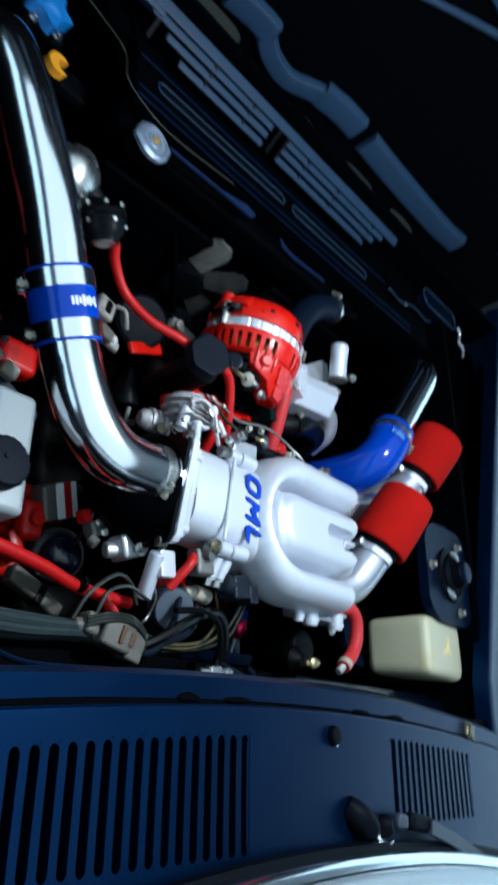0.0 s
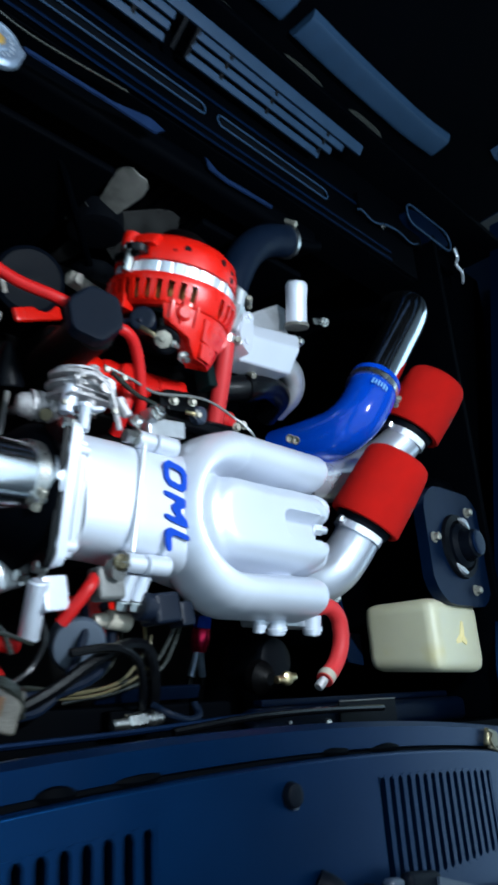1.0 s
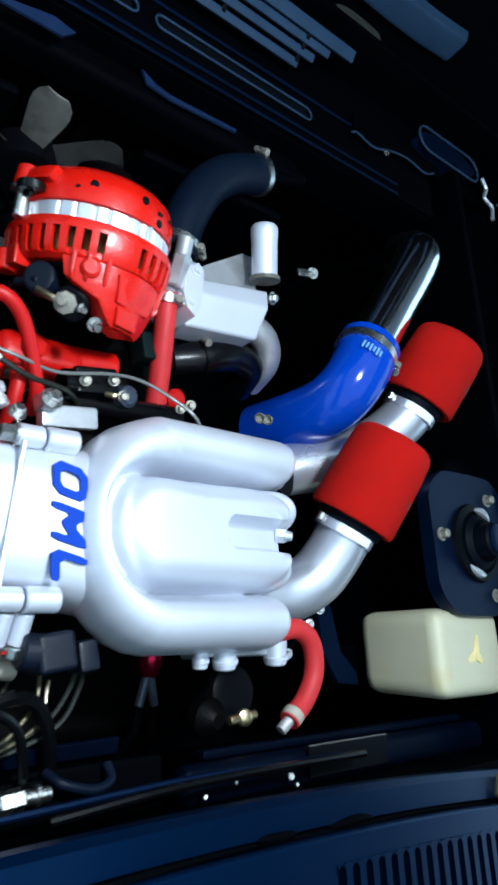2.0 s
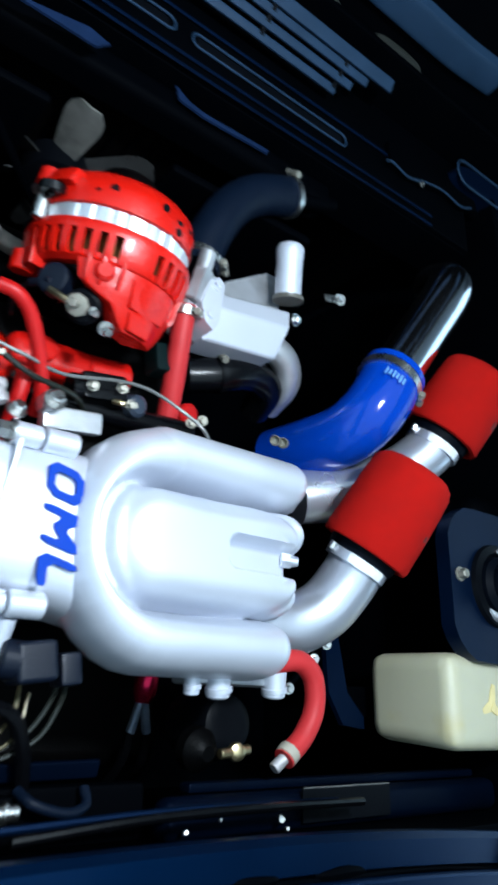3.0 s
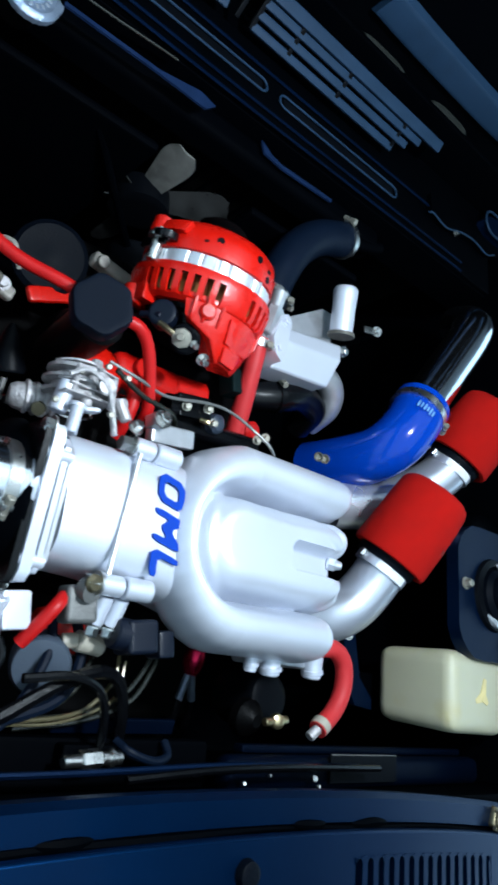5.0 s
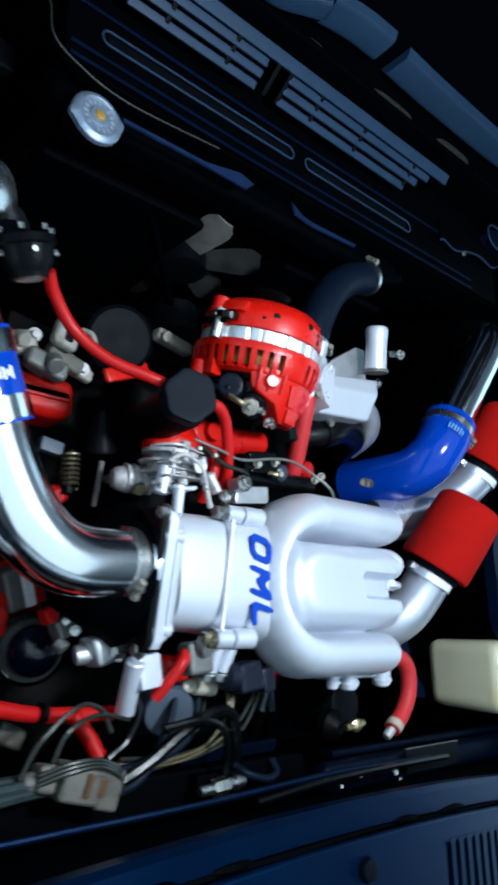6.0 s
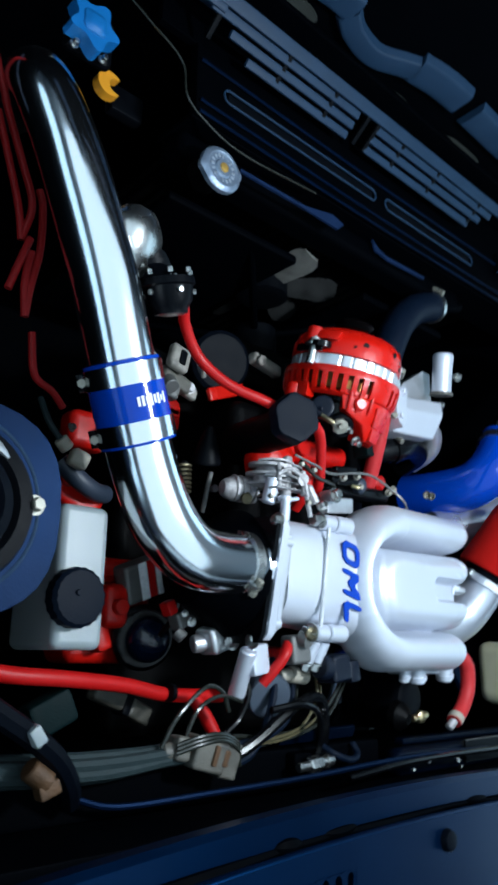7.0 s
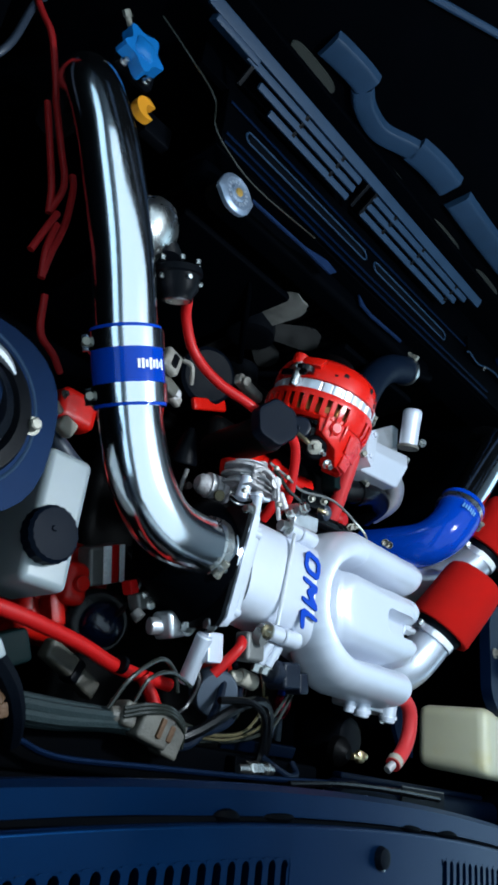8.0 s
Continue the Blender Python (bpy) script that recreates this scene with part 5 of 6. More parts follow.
part("flange_ear", join(slab([(0.106, 0.570), (0.100, 0.590), (0.112, 0.628), (0.124, 0.634), (0.132, 0.626), (0.124, 0.572), (0.116, 0.562)], 0.815, 0.852, 0.004)), SILVER, wo, "silver flange ear")
bolt(wo, (0.120, 0.622, 0.852), (0, 0, 1), 0.0055, 0.005, SILVER)
bolt(wo, (0.112, 0.580, 0.850), (0, 0, 1), 0.0055, 0.005, SILVER)
part("web", slab([(0.136, 0.628), (0.150, 0.650), (0.214, 0.690), (0.234, 0.690), (0.234, 0.630)], 0.812, 0.830, 0.003), ALLOY, wo, "dull alloy web")
part("stub", lathe((0.226, 0.646, 0.856), (-0.10, 1, 0.20), [(0, 0.0165), (0.046, 0.0165), (0.056, 0.0175), (0.064, 0.0175), (0.068, 0.015)], 30), SILVER, wo, "silver round stub")
part("collar", lathe((0.227, 0.642, 0.855), (-0.10, 1, 0.20), [(0, 0.0195), (0.005, 0.0195)], 26), OLD_BEIGE, wo)
part("fitting", join(rod((0.098, 0.600, 0.835), (0.106, 0.640, 0.845), 0.012, 6), rod((0.104, 0.636, 0.845), (0.108, 0.662, 0.850), 0.010, 14), lathe((0.118, 0.628, 0.830), (0.2, -0.2, 1), [(0, 0.016), (0.012, 0.014), (0.016, 0.008)], 18)), ALLOY, wo, "worn alloy hose fitting")
part("fitting", rod((0.088, 0.560, 0.815), (0.093, 0.600, 0.832), 0.010, 6), ALLOY, wo, "worn alloy pipe nut")
part("elbow", tube([(0.215, 0.602, 0.800), (0.246, 0.600, 0.808), (0.272, 0.588, 0.802), (0.288, 0.570, 0.782), (0.294, 0.556, 0.74)], 0.0185, 20), ALLOY, wo, "worn alloy elbow")
part("lower_pipe", tube([(0.135, 0.540, 0.775), (0.175, 0.548, 0.790), (0.220, 0.562, 0.790), (0.262, 0.560, 0.775), (0.280, 0.55, 0.73)], 0.021, 18), GLOSS_BLACK, wo, "shiny black lower pipe")
clamp(wo, (0.172, 0.547, 0.789), (0.95, 0.25, 0.2), 0.0215, 0.008, GLOSS_BLACK)
bolt(wo, (0.262, 0.640, 0.83), (0.3, -0.3, 1), 0.006, 0.006)

th = thing("top_hose", (0.18, 0.76, 0.80), "black rubber top hose bending to the radiator", "hose")
part("tube", tube([(0.115, 0.660, 0.815), (0.128, 0.710, 0.822), (0.155, 0.762, 0.828), (0.195, 0.800, 0.832), (0.250, 0.824, 0.836)], 0.027, 24, 10), HOSE_BLUE, th)
clamp(th, (0.246, 0.822, 0.836), (0.9, 0.4, 0.06), 0.0278, 0.008)
clamp(th, (0.119, 0.672, 0.816), (0.3, 1, 0.1), 0.0278, 0.010)
part("stub", tube([(0.250, 0.824, 0.836), (0.30, 0.838, 0.838), (0.33, 0.85, 0.838)], 0.011, 14), BLACK_PAINT, th)

# ---- radiator, cap, fan ----
rad = thing("radiator", (0, 0.85, 0.45), "black radiator with a finned core and top tank", "radiator")
part("core", box((-0.32, 0.862, 0.42), (0.30, 0.872, 0.80), 0.002), DARK_METAL, rad)
part("top_tank", box((-0.34, 0.832, 0.80), (0.32, 0.872, 0.850), 0.012, 3), BLACK_PAINT, rad, "black top tank")
part("filler_neck", lathe((-0.303, 0.812, 0.845), (0, 0, 1), [(0, 0.022), (0.026, 0.022), (0.028, 0.026), (0.031, 0.026)], 28), DARK_METAL, rad)
for i in range(26):
    x = lerp(-0.31, 0.29, i / 25)
    part("fin", box((x - 0.002, 0.856, 0.43), (x + 0.002, 0.863, 0.80), 0), BLACK_PAINT, rad)
# bars take a brightened navy in place of the light they catch
part("support_bar", slab([(-0.265, 0.8215), (-0.265, 0.8265), (-0.14, 0.829), (-0.080, 0.842), (-0.055, 0.836), (-0.070, 0.822), (-0.14, 0.8235)], 0.879, 0.882, 0.001), NAVY_EDGE, rad, "navy support bar")
part("support_bar", slab([(0.044, 0.864), (0.050, 0.846), (0.085, 0.841), (0.188, 0.846), (0.190, 0.852), (0.085, 0.848), (0.064, 0.852)], 0.857, 0.860, 0.001), NAVY_EDGE, rad, "navy support bar")

rcap = part("filler_cap", lathe((-0.300, 0.806, 0.876), (0, 0, 1), [(0, 0.029), (0.002, 0.031), (0.008, 0.031), (0.011, 0.028), (0.012, 0.024), (0.0105, 0.021), (0.0105, 0.013), (0.013, 0.011), (0.013, 0.007)], 72, lambda t, h: 1 + (0.13 * max(0, math.cos(2 * t + 1.2)) ** 12 + 0.014 * math.cos(24 * t) if h < 0.009 else 0)), CAP_STEEL, rad, "pressed steel radiator cap")
part("vent", lathe((-0.300, 0.806, 0.888), (0, 0, 1), [(0, 0.007), (0.003, 0.006), (0.004, 0.003)], 18), AMBER_CAP, rcap, "amber centre")
random.seed(5)
for k in range(16):
    if k in (3, 11):
        continue
    a = 2 * math.pi * k / 16
    m = Matrix.Translation((-0.300 + 0.0172 * math.cos(a), 0.806 + 0.0172 * math.sin(a), 0.8864)) @ Matrix.Rotation(a, 4, "Z")
    part("embossed_bar", box((-0.0022, -random.uniform(0.0008, 0.0016), 0), (0.0022, random.uniform(0.0008, 0.0016), 0.0010), 0, 1, m), PRESSED, rcap)

fan = thing("cooling_fan", (0, 0.80, 0.60), "pale dusty plastic cooling fan behind the radiator", "fan")
FC = Vector((-0.016, 0.834, 0.664))
part("hub", lathe(FC + Vector((0, -0.03, 0)), (0, 1, 0), [(0, 0.030), (0.006, 0.045), (0.040, 0.045), (0.045, 0.03)], 30), BLACK_PLASTIC, fan)
for k in range(6):
    a = 2 * math.pi * k / 6 - 0.42
    rows = []
    bm = bmesh.new()
    for i in range(9):
        r = lerp(0.042, 0.132, i / 8)
        w = lerp(0.034, 0.060, i / 8) * (1, 1, 1, 1, 1, 1, 0.95, 0.80, 0.45)[i]
        tw = radians(lerp(30, 22, i / 8))
        d = Vector((math.cos(a), 0, math.sin(a)))
        s = Vector((-math.sin(a), 0, math.cos(a))) * math.cos(tw) + Vector((0, 1, 0)) * math.sin(tw)
        nn = d.cross(s)
        c = FC + d * r
        rows.append([bm.verts.new(c + s * w * q + nn * (0.004 * (1 - q * q)) + nn * e) for q, e in ((-0.5, 0), (0, 0.002), (0.5, 0), (0.5, -0.002), (0, -0.001), (-0.5, -0.002))])
    for p, q in zip(rows, rows[1:]):
        for j in range(6):
            bm.faces.new((p[j], p[(j + 1) % 6], q[(j + 1) % 6], q[j]))
    bm.faces.new(rows[0]), bm.faces.new(rows[-1][::-1])
    # one blade takes the lit colour, the others a darker copy for shade
    part("blade", bm, FAN_LIT if k == 2 else FAN_SHADED, fan, "mottled blade in the lit colour" if k == 2 else "", angle=50)
# black boxes added to hide the outer blades, which lie in shade
part("shroud", join(box((-0.33, 0.785, 0.42), (-0.085, 0.80, 0.815), 0.006), box((0.075, 0.785, 0.42), (0.31, 0.80, 0.815), 0.006)), BLACK_PAINT, fan, "black boxes added over the shaded outer blades")
part("motor", rod((0.012, 0.72, 0.615), (0.012, 0.775, 0.615), 0.04, 28), BLACK_PLASTIC, fan)
part("shroud_arm", join(rod((-0.16, 0.79, 0.79), (0.0, 0.76, 0.63), 0.006, 8), rod((0.18, 0.79, 0.79), (0.02, 0.76, 0.63), 0.006, 8), rod((-0.16, 0.79, 0.45), (0.0, 0.76, 0.60), 0.006, 8)), BLACK_PAINT, fan)

# ---- right side: outlet pipe, blue elbow hose, twin foam filters ----
op = thing("turbo_pipe", (0.40, 0.60, 0.74), "polished turbo pipe with a blue silicone elbow", "intake pipe")
HB = [(0.354, 0.510, 0.69), (0.358, 0.507, 0.755), (0.366, 0.511, 0.812), (0.376, 0.530, 0.846), (0.390, 0.560, 0.864), (0.402, 0.587, 0.870)]
part("elbow_hose", tube(HB, lambda t: lerp(0.041, 0.0430, t), 36, 12), BLUE, op, "blue silicone elbow")
pd = Vector((0.128, 0.193, 0.032)).normalized()
p0 = Vector((0.398, 0.581, 0.869))
part("pipe", tube([p0, p0 + pd * 0.10, p0 + pd * 0.195, p0 + pd * 0.225 + Vector((0.004, 0.006, -0.012)), p0 + pd * 0.24 + Vector((0.008, 0.012, -0.05))], 0.0345, 36, 10), CHROME, op, "polished pipe")
clamp(op, Vector(HB[-1]) - pd * 0.010, pd, 0.0432, 0.012)
part("hose_lip", lathe(Vector(HB[-1]) - pd * 0.003, pd, [(0, 0.0405), (0.001, 0.0445), (0.010, 0.0445), (0.011, 0.038)], 36), BLUE, op)
for k, h in enumerate((0.010, 0.013, 0.009, 0.012, 0.010, 0.012)):
    c = Vector(HB[-1]) - pd * 0.030
    vw = (Vector((-0.80, -0.42, 0.62)) - pd * Vector((-0.80, -0.42, 0.62)).dot(pd)).normalized()
    sd = pd.cross(vw)
    a = radians(24 - 7 * k)
    d = vw * math.cos(a) + sd * math.sin(a)
    e = -vw * math.sin(a) + sd * math.cos(a)
    m = Matrix((e, pd, d)).transposed().to_4x4()
    m.translation = c + d * 0.0432
    part("white_bar", box((-0.0014, -h / 2, 0), (0.0014, h / 2, 0.0006), 0, 1, m), PALE_MARK, op, "white printed bar")
part("clip_end", join(*[lathe((x, 0.484, 0.792), (-0.75, -0.3, 0.6), [(-0.006, 0.0065), (0.003, 0.0070), (0.004, 0.0060), (-0.003, 0.0040)], 18) for x in (0.263, 0.276)]), NUT_GREY, op)


def foam_filter(base, end, elbow, label, r=0.056):
    b, e = Vector(base), Vector(end)
    a = (e - b).normalized()
    L = (e - b).length
    t = thing("foam_air_filter", (b.x, b.y, b.z - 0.09), label, "air filter", "foam filters")
    part("foam", lathe(b + a * 0.001, a, [(0.016, r - 0.012), (0.004, r - 0.010), (0, r - 0.006), (0.001, r * 1.0), (0.006, r * 1.035), (L * 0.4, r * 1.01), (L * 0.75, r * 0.99), (L - 0.006, r * 0.96), (L + 0.001, r * 0.91), (L + 0.006, r * 0.80), (L + 0.007, r * 0.6)], 52, lambda t, h: 1 + 0.008 * math.sin(3 * t + 40 * h) + 0.005 * math.sin(7 * t - 60 * h)), RED_FOAM, t, "red foam sleeve")
    part("neck", lathe(b - a * 0.010, a, [(0, 0.038), (0.001, 0.043), (0.010, r - 0.011), (0.022, r - 0.011)], 40), RUBBER, t, "black rubber neck")
    part("pipe", tube(elbow, 0.0362, 30, 10), SATIN, t, "satin alloy elbow")
    bm_c = b - a * 0.014
    vw = Vector((-0.75, -0.40, 0.60))
    u = (vw - a * vw.dot(a)).normalized()
    w = a.cross(u)
    band = part("band_clamp", lathe(bm_c - a * 0.008, a, [(0, 0.0365), (0, 0.0400), (0.016, 0.0400), (0.016, 0.0365)], 44), SATIN, t, "satin band clamp")
    rows = []
    bm = bmesh.new()
    for k in range(13):
        q = radians(-52 + 72 * k / 12)
        d = u * math.cos(q) - w * math.sin(q)
        rows.append([bm.verts.new(bm_c + d * rr + a * h) for rr, h in ((0.0403, -0.007), (0.0411, -0.007), (0.0411, 0.007), (0.0403, 0.007))])
    for p, q in zip(rows, rows[1:]):
        for k in range(4):
            bm.faces.new((p[k], p[(k + 1) % 4], q[(k + 1) % 4], q[k]))
    bm.faces.new(rows[0]), bm.faces.new(rows[-1][::-1])
    part("white_label", bm, LABEL, band, "scuffed white label on the band")
    q = radians(-58)
    p = bm_c + (u * math.cos(q) + w * math.sin(q)) * 0.043
    part("screw", join(rod(p - a * 0.005, p + a * 0.005, 0.005, 12), rod(p + u * 0.004, p - u * 0.008, 0.0035, 8)), STEEL, band, "small steel clamp screw")
    for k in range(5):
        q = radians(62 + 5 * k)
        d = u * math.cos(q) + w * math.sin(q)
        m = Matrix((-u * math.sin(q) + w * math.cos(q), a, d)).transposed().to_4x4()
        m.translation = b + a * (0.036 + 0.004 * math.sin(2.1 * k)) + d * (r * 1.004)
        part("dark_bar", box((-0.0018, -0.020 + 0.002 * k, 0), (0.0018, 0.020 - 0.003 * (k % 2), 0.0008), 0, 1, m), SMUDGE, t, "dark worn print")
    return t


foam_filter((0.362, 0.348, 0.842), (0.398, 0.442, 0.898), [(0.235, 0.266, 0.775), (0.286, 0.260, 0.784), (0.328, 0.278, 0.800), (0.351, 0.312, 0.821), (0.362, 0.348, 0.842)], "red foam air filter on a satin alloy elbow beside the manifold")
foam_filter((0.513, 0.534, 0.858), (0.547, 0.618, 0.912), [(0.34, 0.434, 0.75), (0.412, 0.448, 0.784), (0.465, 0.478, 0.816), (0.498, 0.508, 0.842), (0.513, 0.534, 0.858)], "red foam filter on a satin elbow beside the inner wing")

# ---- hoses, looms and small things at the back of the bay ----
rr = thing("heater_hose", (0.26, 0.17, 0.79), "faded red rubber hose with a pale end band", "hose")
part("tube", tube([(0.222, 0.212, 0.838), (0.255, 0.215, 0.840), (0.278, 0.198, 0.838), (0.282, 0.166, 0.834), (0.266, 0.138, 0.832), (0.240, 0.118, 0.832)], 0.0115, 18), PINK_HOSE, rr)
part("end_band", lathe((0.250, 0.1265, 0.832), (-0.7, -0.6, 0), [(0, 0.0116), (0.001, 0.0124), (0.010, 0.0122), (0.011, 0.0112)], 24), IVORY, rr, "faded pinkish-white end band")
part("stub", rod((0.242, 0.120, 0.832), (0.229, 0.109, 0.829), 0.0065, 12), WORN_ALLOY, rr, "short dull pipe stub")

hose("brake_servo_hose", [(-0.56, 0.215, 0.815), (-0.50, 0.195, 0.812), (-0.42, 0.188, 0.806), (-0.34, 0.180, 0.790), (-0.27, 0.168, 0.775), (-0.18, 0.164, 0.765)], 0.0082, RED_HOSE, "long red silicone hose along the bulkhead")
hose("branch_hose", [(-0.235, 0.166, 0.778), (-0.215, 0.140, 0.780), (-0.20, 0.112, 0.785)], 0.0085, RED_HOSE, "short red silicone branch hose")
hose("fuel_hose", [(-0.132, 0.226, 0.835), (-0.142, 0.216, 0.842), (-0.152, 0.200, 0.836), (-0.163, 0.180, 0.822)], 0.0068, RED_HOSE, "short red hose beside the throttle bracket")
tag = thing("cable_tie", (-0.27, 0.17, 0.78), "black cable tie round the red hose", "cable tie")
part("band", lathe((-0.276, 0.171, 0.783), (1, -0.15, -0.15), [(0, 0.0102), (0.006, 0.0102)], 20), BLACK_PLASTIC, tag)

loom = thing("wiring_loom", (-0.36, 0.10, 0.79), "dusty grey taped wiring loom with plugs", "wiring")
for k in range(6):
    random.seed(70 + k)
    dz, dy = 0.010 * math.sin(k * 1.1), 0.009 * math.cos(k * 1.1)
    part("wire", tube([(-0.55, 0.112 + dy, 0.80 + dz), (-0.46, 0.106 + dy, 0.812 + dz), (-0.38, 0.104 + dy, 0.815 + dz), (-0.31, 0.108 + dy * 0.7, 0.815 + dz), (-0.26, 0.112 + dy, 0.812 + dz)], 0.0065, 8), GREY_LOOM, loom)
part("plug", join(obox((-0.255, 0.108, 0.825), (0.046, 0.034, 0.032), (8, 0, -14), 0.005, 3), obox((-0.222, 0.100, 0.822), (0.026, 0.040, 0.026), (8, 0, -14), 0.004, 3)), OLD_BEIGE, loom, "aged beige plug")
part("plug", join(obox((-0.290, 0.116, 0.824), (0.020, 0.026, 0.024), (0, 0, -10), 0.005, 3), rod((-0.31, 0.112, 0.82), (-0.29, 0.114, 0.822), 0.010, 12)), OLD_BEIGE, loom, "aged beige plug")
part("latch", obox((-0.252, 0.107, 0.842), (0.007, 0.022, 0.005), (8, 0, -14), 0.002), RUST, loom)
part("latch", obox((-0.236, 0.103, 0.840), (0.008, 0.018, 0.005), (8, 0, -14), 0.002), RUST, loom)
for k in range(3):
    part("wire", tube([(-0.300, 0.112 + 0.004 * k, 0.834), (-0.272, 0.120 + 0.004 * k, 0.842), (-0.240, 0.122 + 0.003 * k, 0.842), (-0.214, 0.110 + 0.003 * k, 0.836), (-0.205, 0.092 + 0.004 * k, 0.828)], 0.0026, 8), CABLE_DIM, loom)
part("junction", join(rod((-0.475, 0.115, 0.845), (-0.455, 0.100, 0.845), 0.011, 12), obox((-0.455, 0.095, 0.845), (0.022, 0.014, 0.016), (0, 0, 20), 0.003)), RUST, loom, "rusty joint")


def cable(pts, r, material, label, name="cable"):
    return hose(name, pts, r, material, label, "cable", 8, 8)


cable([(-0.315, 0.118, 0.826), (-0.30, 0.150, 0.835), (-0.26, 0.178, 0.832), (-0.23, 0.172, 0.825), (-0.215, 0.150, 0.82)], 0.0026, CABLE_DIM, "thin grey cable looping off the loom")
cable([(-0.285, 0.125, 0.828), (-0.272, 0.155, 0.834), (-0.235, 0.168, 0.828), (-0.19, 0.160, 0.815)], 0.0024, CABLE_DIM, "thin grey cable looping off the loom")
cable([(-0.225, 0.092, 0.82), (-0.18, 0.098, 0.815), (-0.145, 0.130, 0.81), (-0.120, 0.175, 0.80), (-0.115, 0.21, 0.79)], 0.0050, HOSE_BLUE, "black cable rising beside the throttle")
cable([(-0.20, 0.11, 0.81), (-0.15, 0.115, 0.806), (-0.10, 0.135, 0.80), (-0.078, 0.175, 0.79), (-0.082, 0.21, 0.78)], 0.0055, HOSE_BLUE, "black cable rising behind the manifold")
cable([(-0.19, 0.120, 0.80), (-0.13, 0.118, 0.798), (-0.085, 0.14, 0.795), (-0.06, 0.18, 0.785)], 0.0028, CABLE_DIM, "grey cable rising behind the manifold")
cable([(-0.16, 0.150, 0.835), (-0.11, 0.155, 0.84), (-0.075, 0.140, 0.835), (-0.06, 0.10, 0.82), (-0.06, 0.075, 0.80)], 0.0045, GLOSS_BLACK, "black cable looping to the bulkhead")
cable([(-0.58, 0.20, 0.86), (-0.52, 0.165, 0.862), (-0.46, 0.128, 0.852), (-0.43, 0.10, 0.835), (-0.41, 0.075, 0.81)], 0.011, RUBBER, "black hose down to the bulkhead", "bulkhead_hose")
clip = thing("hose_clip", (-0.482, 0.142, 0.86), "white plastic clip on the black hose", "clip")
part("clip", obox((-0.482, 0.143, 0.862), (0.013, 0.018, 0.024), (0, 0, 35), 0.003), TANK, clip)
cable([(-0.41, 0.078, 0.815), (-0.36, 0.066, 0.82), (-0.25, 0.068, 0.83), (-0.10, 0.072, 0.84), (0.10, 0.080, 0.848), (0.30, 0.078, 0.85)], 0.0035, NAVY_DULL, "dark blue cable along the bulkhead")
cable([(-0.06, 0.07, 0.87), (0.05, 0.078, 0.872), (0.18, 0.08, 0.87), (0.32, 0.078, 0.866)], 0.004, GLOSS_BLACK, "black cable along the bulkhead")
relay = thing("relay_plug", (-0.42, 0.16, 0.76), "dark teal plug under the hose", "plug")
part("body", obox((-0.43, 0.155, 0.79), (0.05, 0.035, 0.03), (0, 0, 25), 0.006), TEAL, relay)

cb = thing("bulkhead_union", (-0.064, 0.082, 0.80), "bright zinc bulkhead union with hexagon nut", "pipe fitting")
part("nut", rod((-0.082, 0.081, 0.822), (-0.060, 0.083, 0.822), 0.010, 6), STEEL, cb)
part("stem", rod((-0.100, 0.080, 0.822), (-0.080, 0.081, 0.822), 0.006, 14), STEEL, cb)
part("stem", join(rod((-0.062, 0.083, 0.822), (-0.036, 0.084, 0.822), 0.0065, 14), rod((-0.050, 0.084, 0.822), (-0.046, 0.084, 0.822), 0.009, 18)), STEEL, cb)
part("bracket", box((-0.095, 0.070, 0.790), (-0.035, 0.095, 0.812), 0.004), BLACK_PAINT, cb)
pl = thing("pipe_union", (-0.01, 0.085, 0.79), "black brake pipe union on the bulkhead ledge", "pipe fitting")
part("pipe", tube([(-0.03, 0.098, 0.80), (-0.02, 0.088, 0.815), (0.01, 0.080, 0.815), (0.03, 0.085, 0.81), (0.032, 0.098, 0.80)], 0.0045, 10), HOSE_BLUE, pl)

cup = thing("vacuum_canister", (-0.155, 0.165, 0.74), "grey plastic vacuum canister with a white nozzle", "canister")
part("cup", lathe((-0.112, 0.172, 0.768), (-0.35, -0.35, 0.87), [(0, 0.026), (0.003, 0.029), (0.026, 0.030), (0.031, 0.027), (0.032, 0.016), (0.030, 0.006)], 36), CAN_GREY, cup)
part("nozzle", join(rod((-0.092, 0.190, 0.800), (-0.062, 0.187, 0.800), 0.011, 14), rod((-0.105, 0.188, 0.795), (-0.090, 0.190, 0.800), 0.008, 12)), IVORY, cup, "ivory nozzle")
vc = thing("valve_capsule", (-0.26, 0.235, 0.72), "glossy blue-black dome beside the red bracket", "capsule")
part("collar", lathe((-0.232, 0.236, 0.662), (-0.3, -0.2, 1), [(0, 0.040), (0.004, 0.043), (0.012, 0.043), (0.015, 0.038), (0.012, 0.030)], 36), GLOSS_BLACK, vc, "black rubber collar")
part("dome", lathe((-0.230, 0.232, 0.672), (-0.3, -0.2, 1), [(0, 0.030), (0.010, 0.029), (0.017, 0.023), (0.022, 0.013), (0.024, 0.004)], 34), NAVY_GLOSS, vc, "glossy navy dome")
ign = thing("ignition_module", (-0.275, 0.292, 0.70), "worn grey module with a red and white label strip", "module")
part("body", obox((-0.248, 0.308, 0.672), (0.060, 0.052, 0.030), (12, 0, 22), 0.006, 3), OLD_GREY, ign)
part("white_strip", obox((-0.227, 0.314, 0.6885), (0.008, 0.050, 0.003), (12, 0, 22), 0.001), LABEL, ign)
part("white_strip", obox((-0.250, 0.305, 0.6885), (0.013, 0.050, 0.003), (12, 0, 22), 0.001), LABEL, ign)
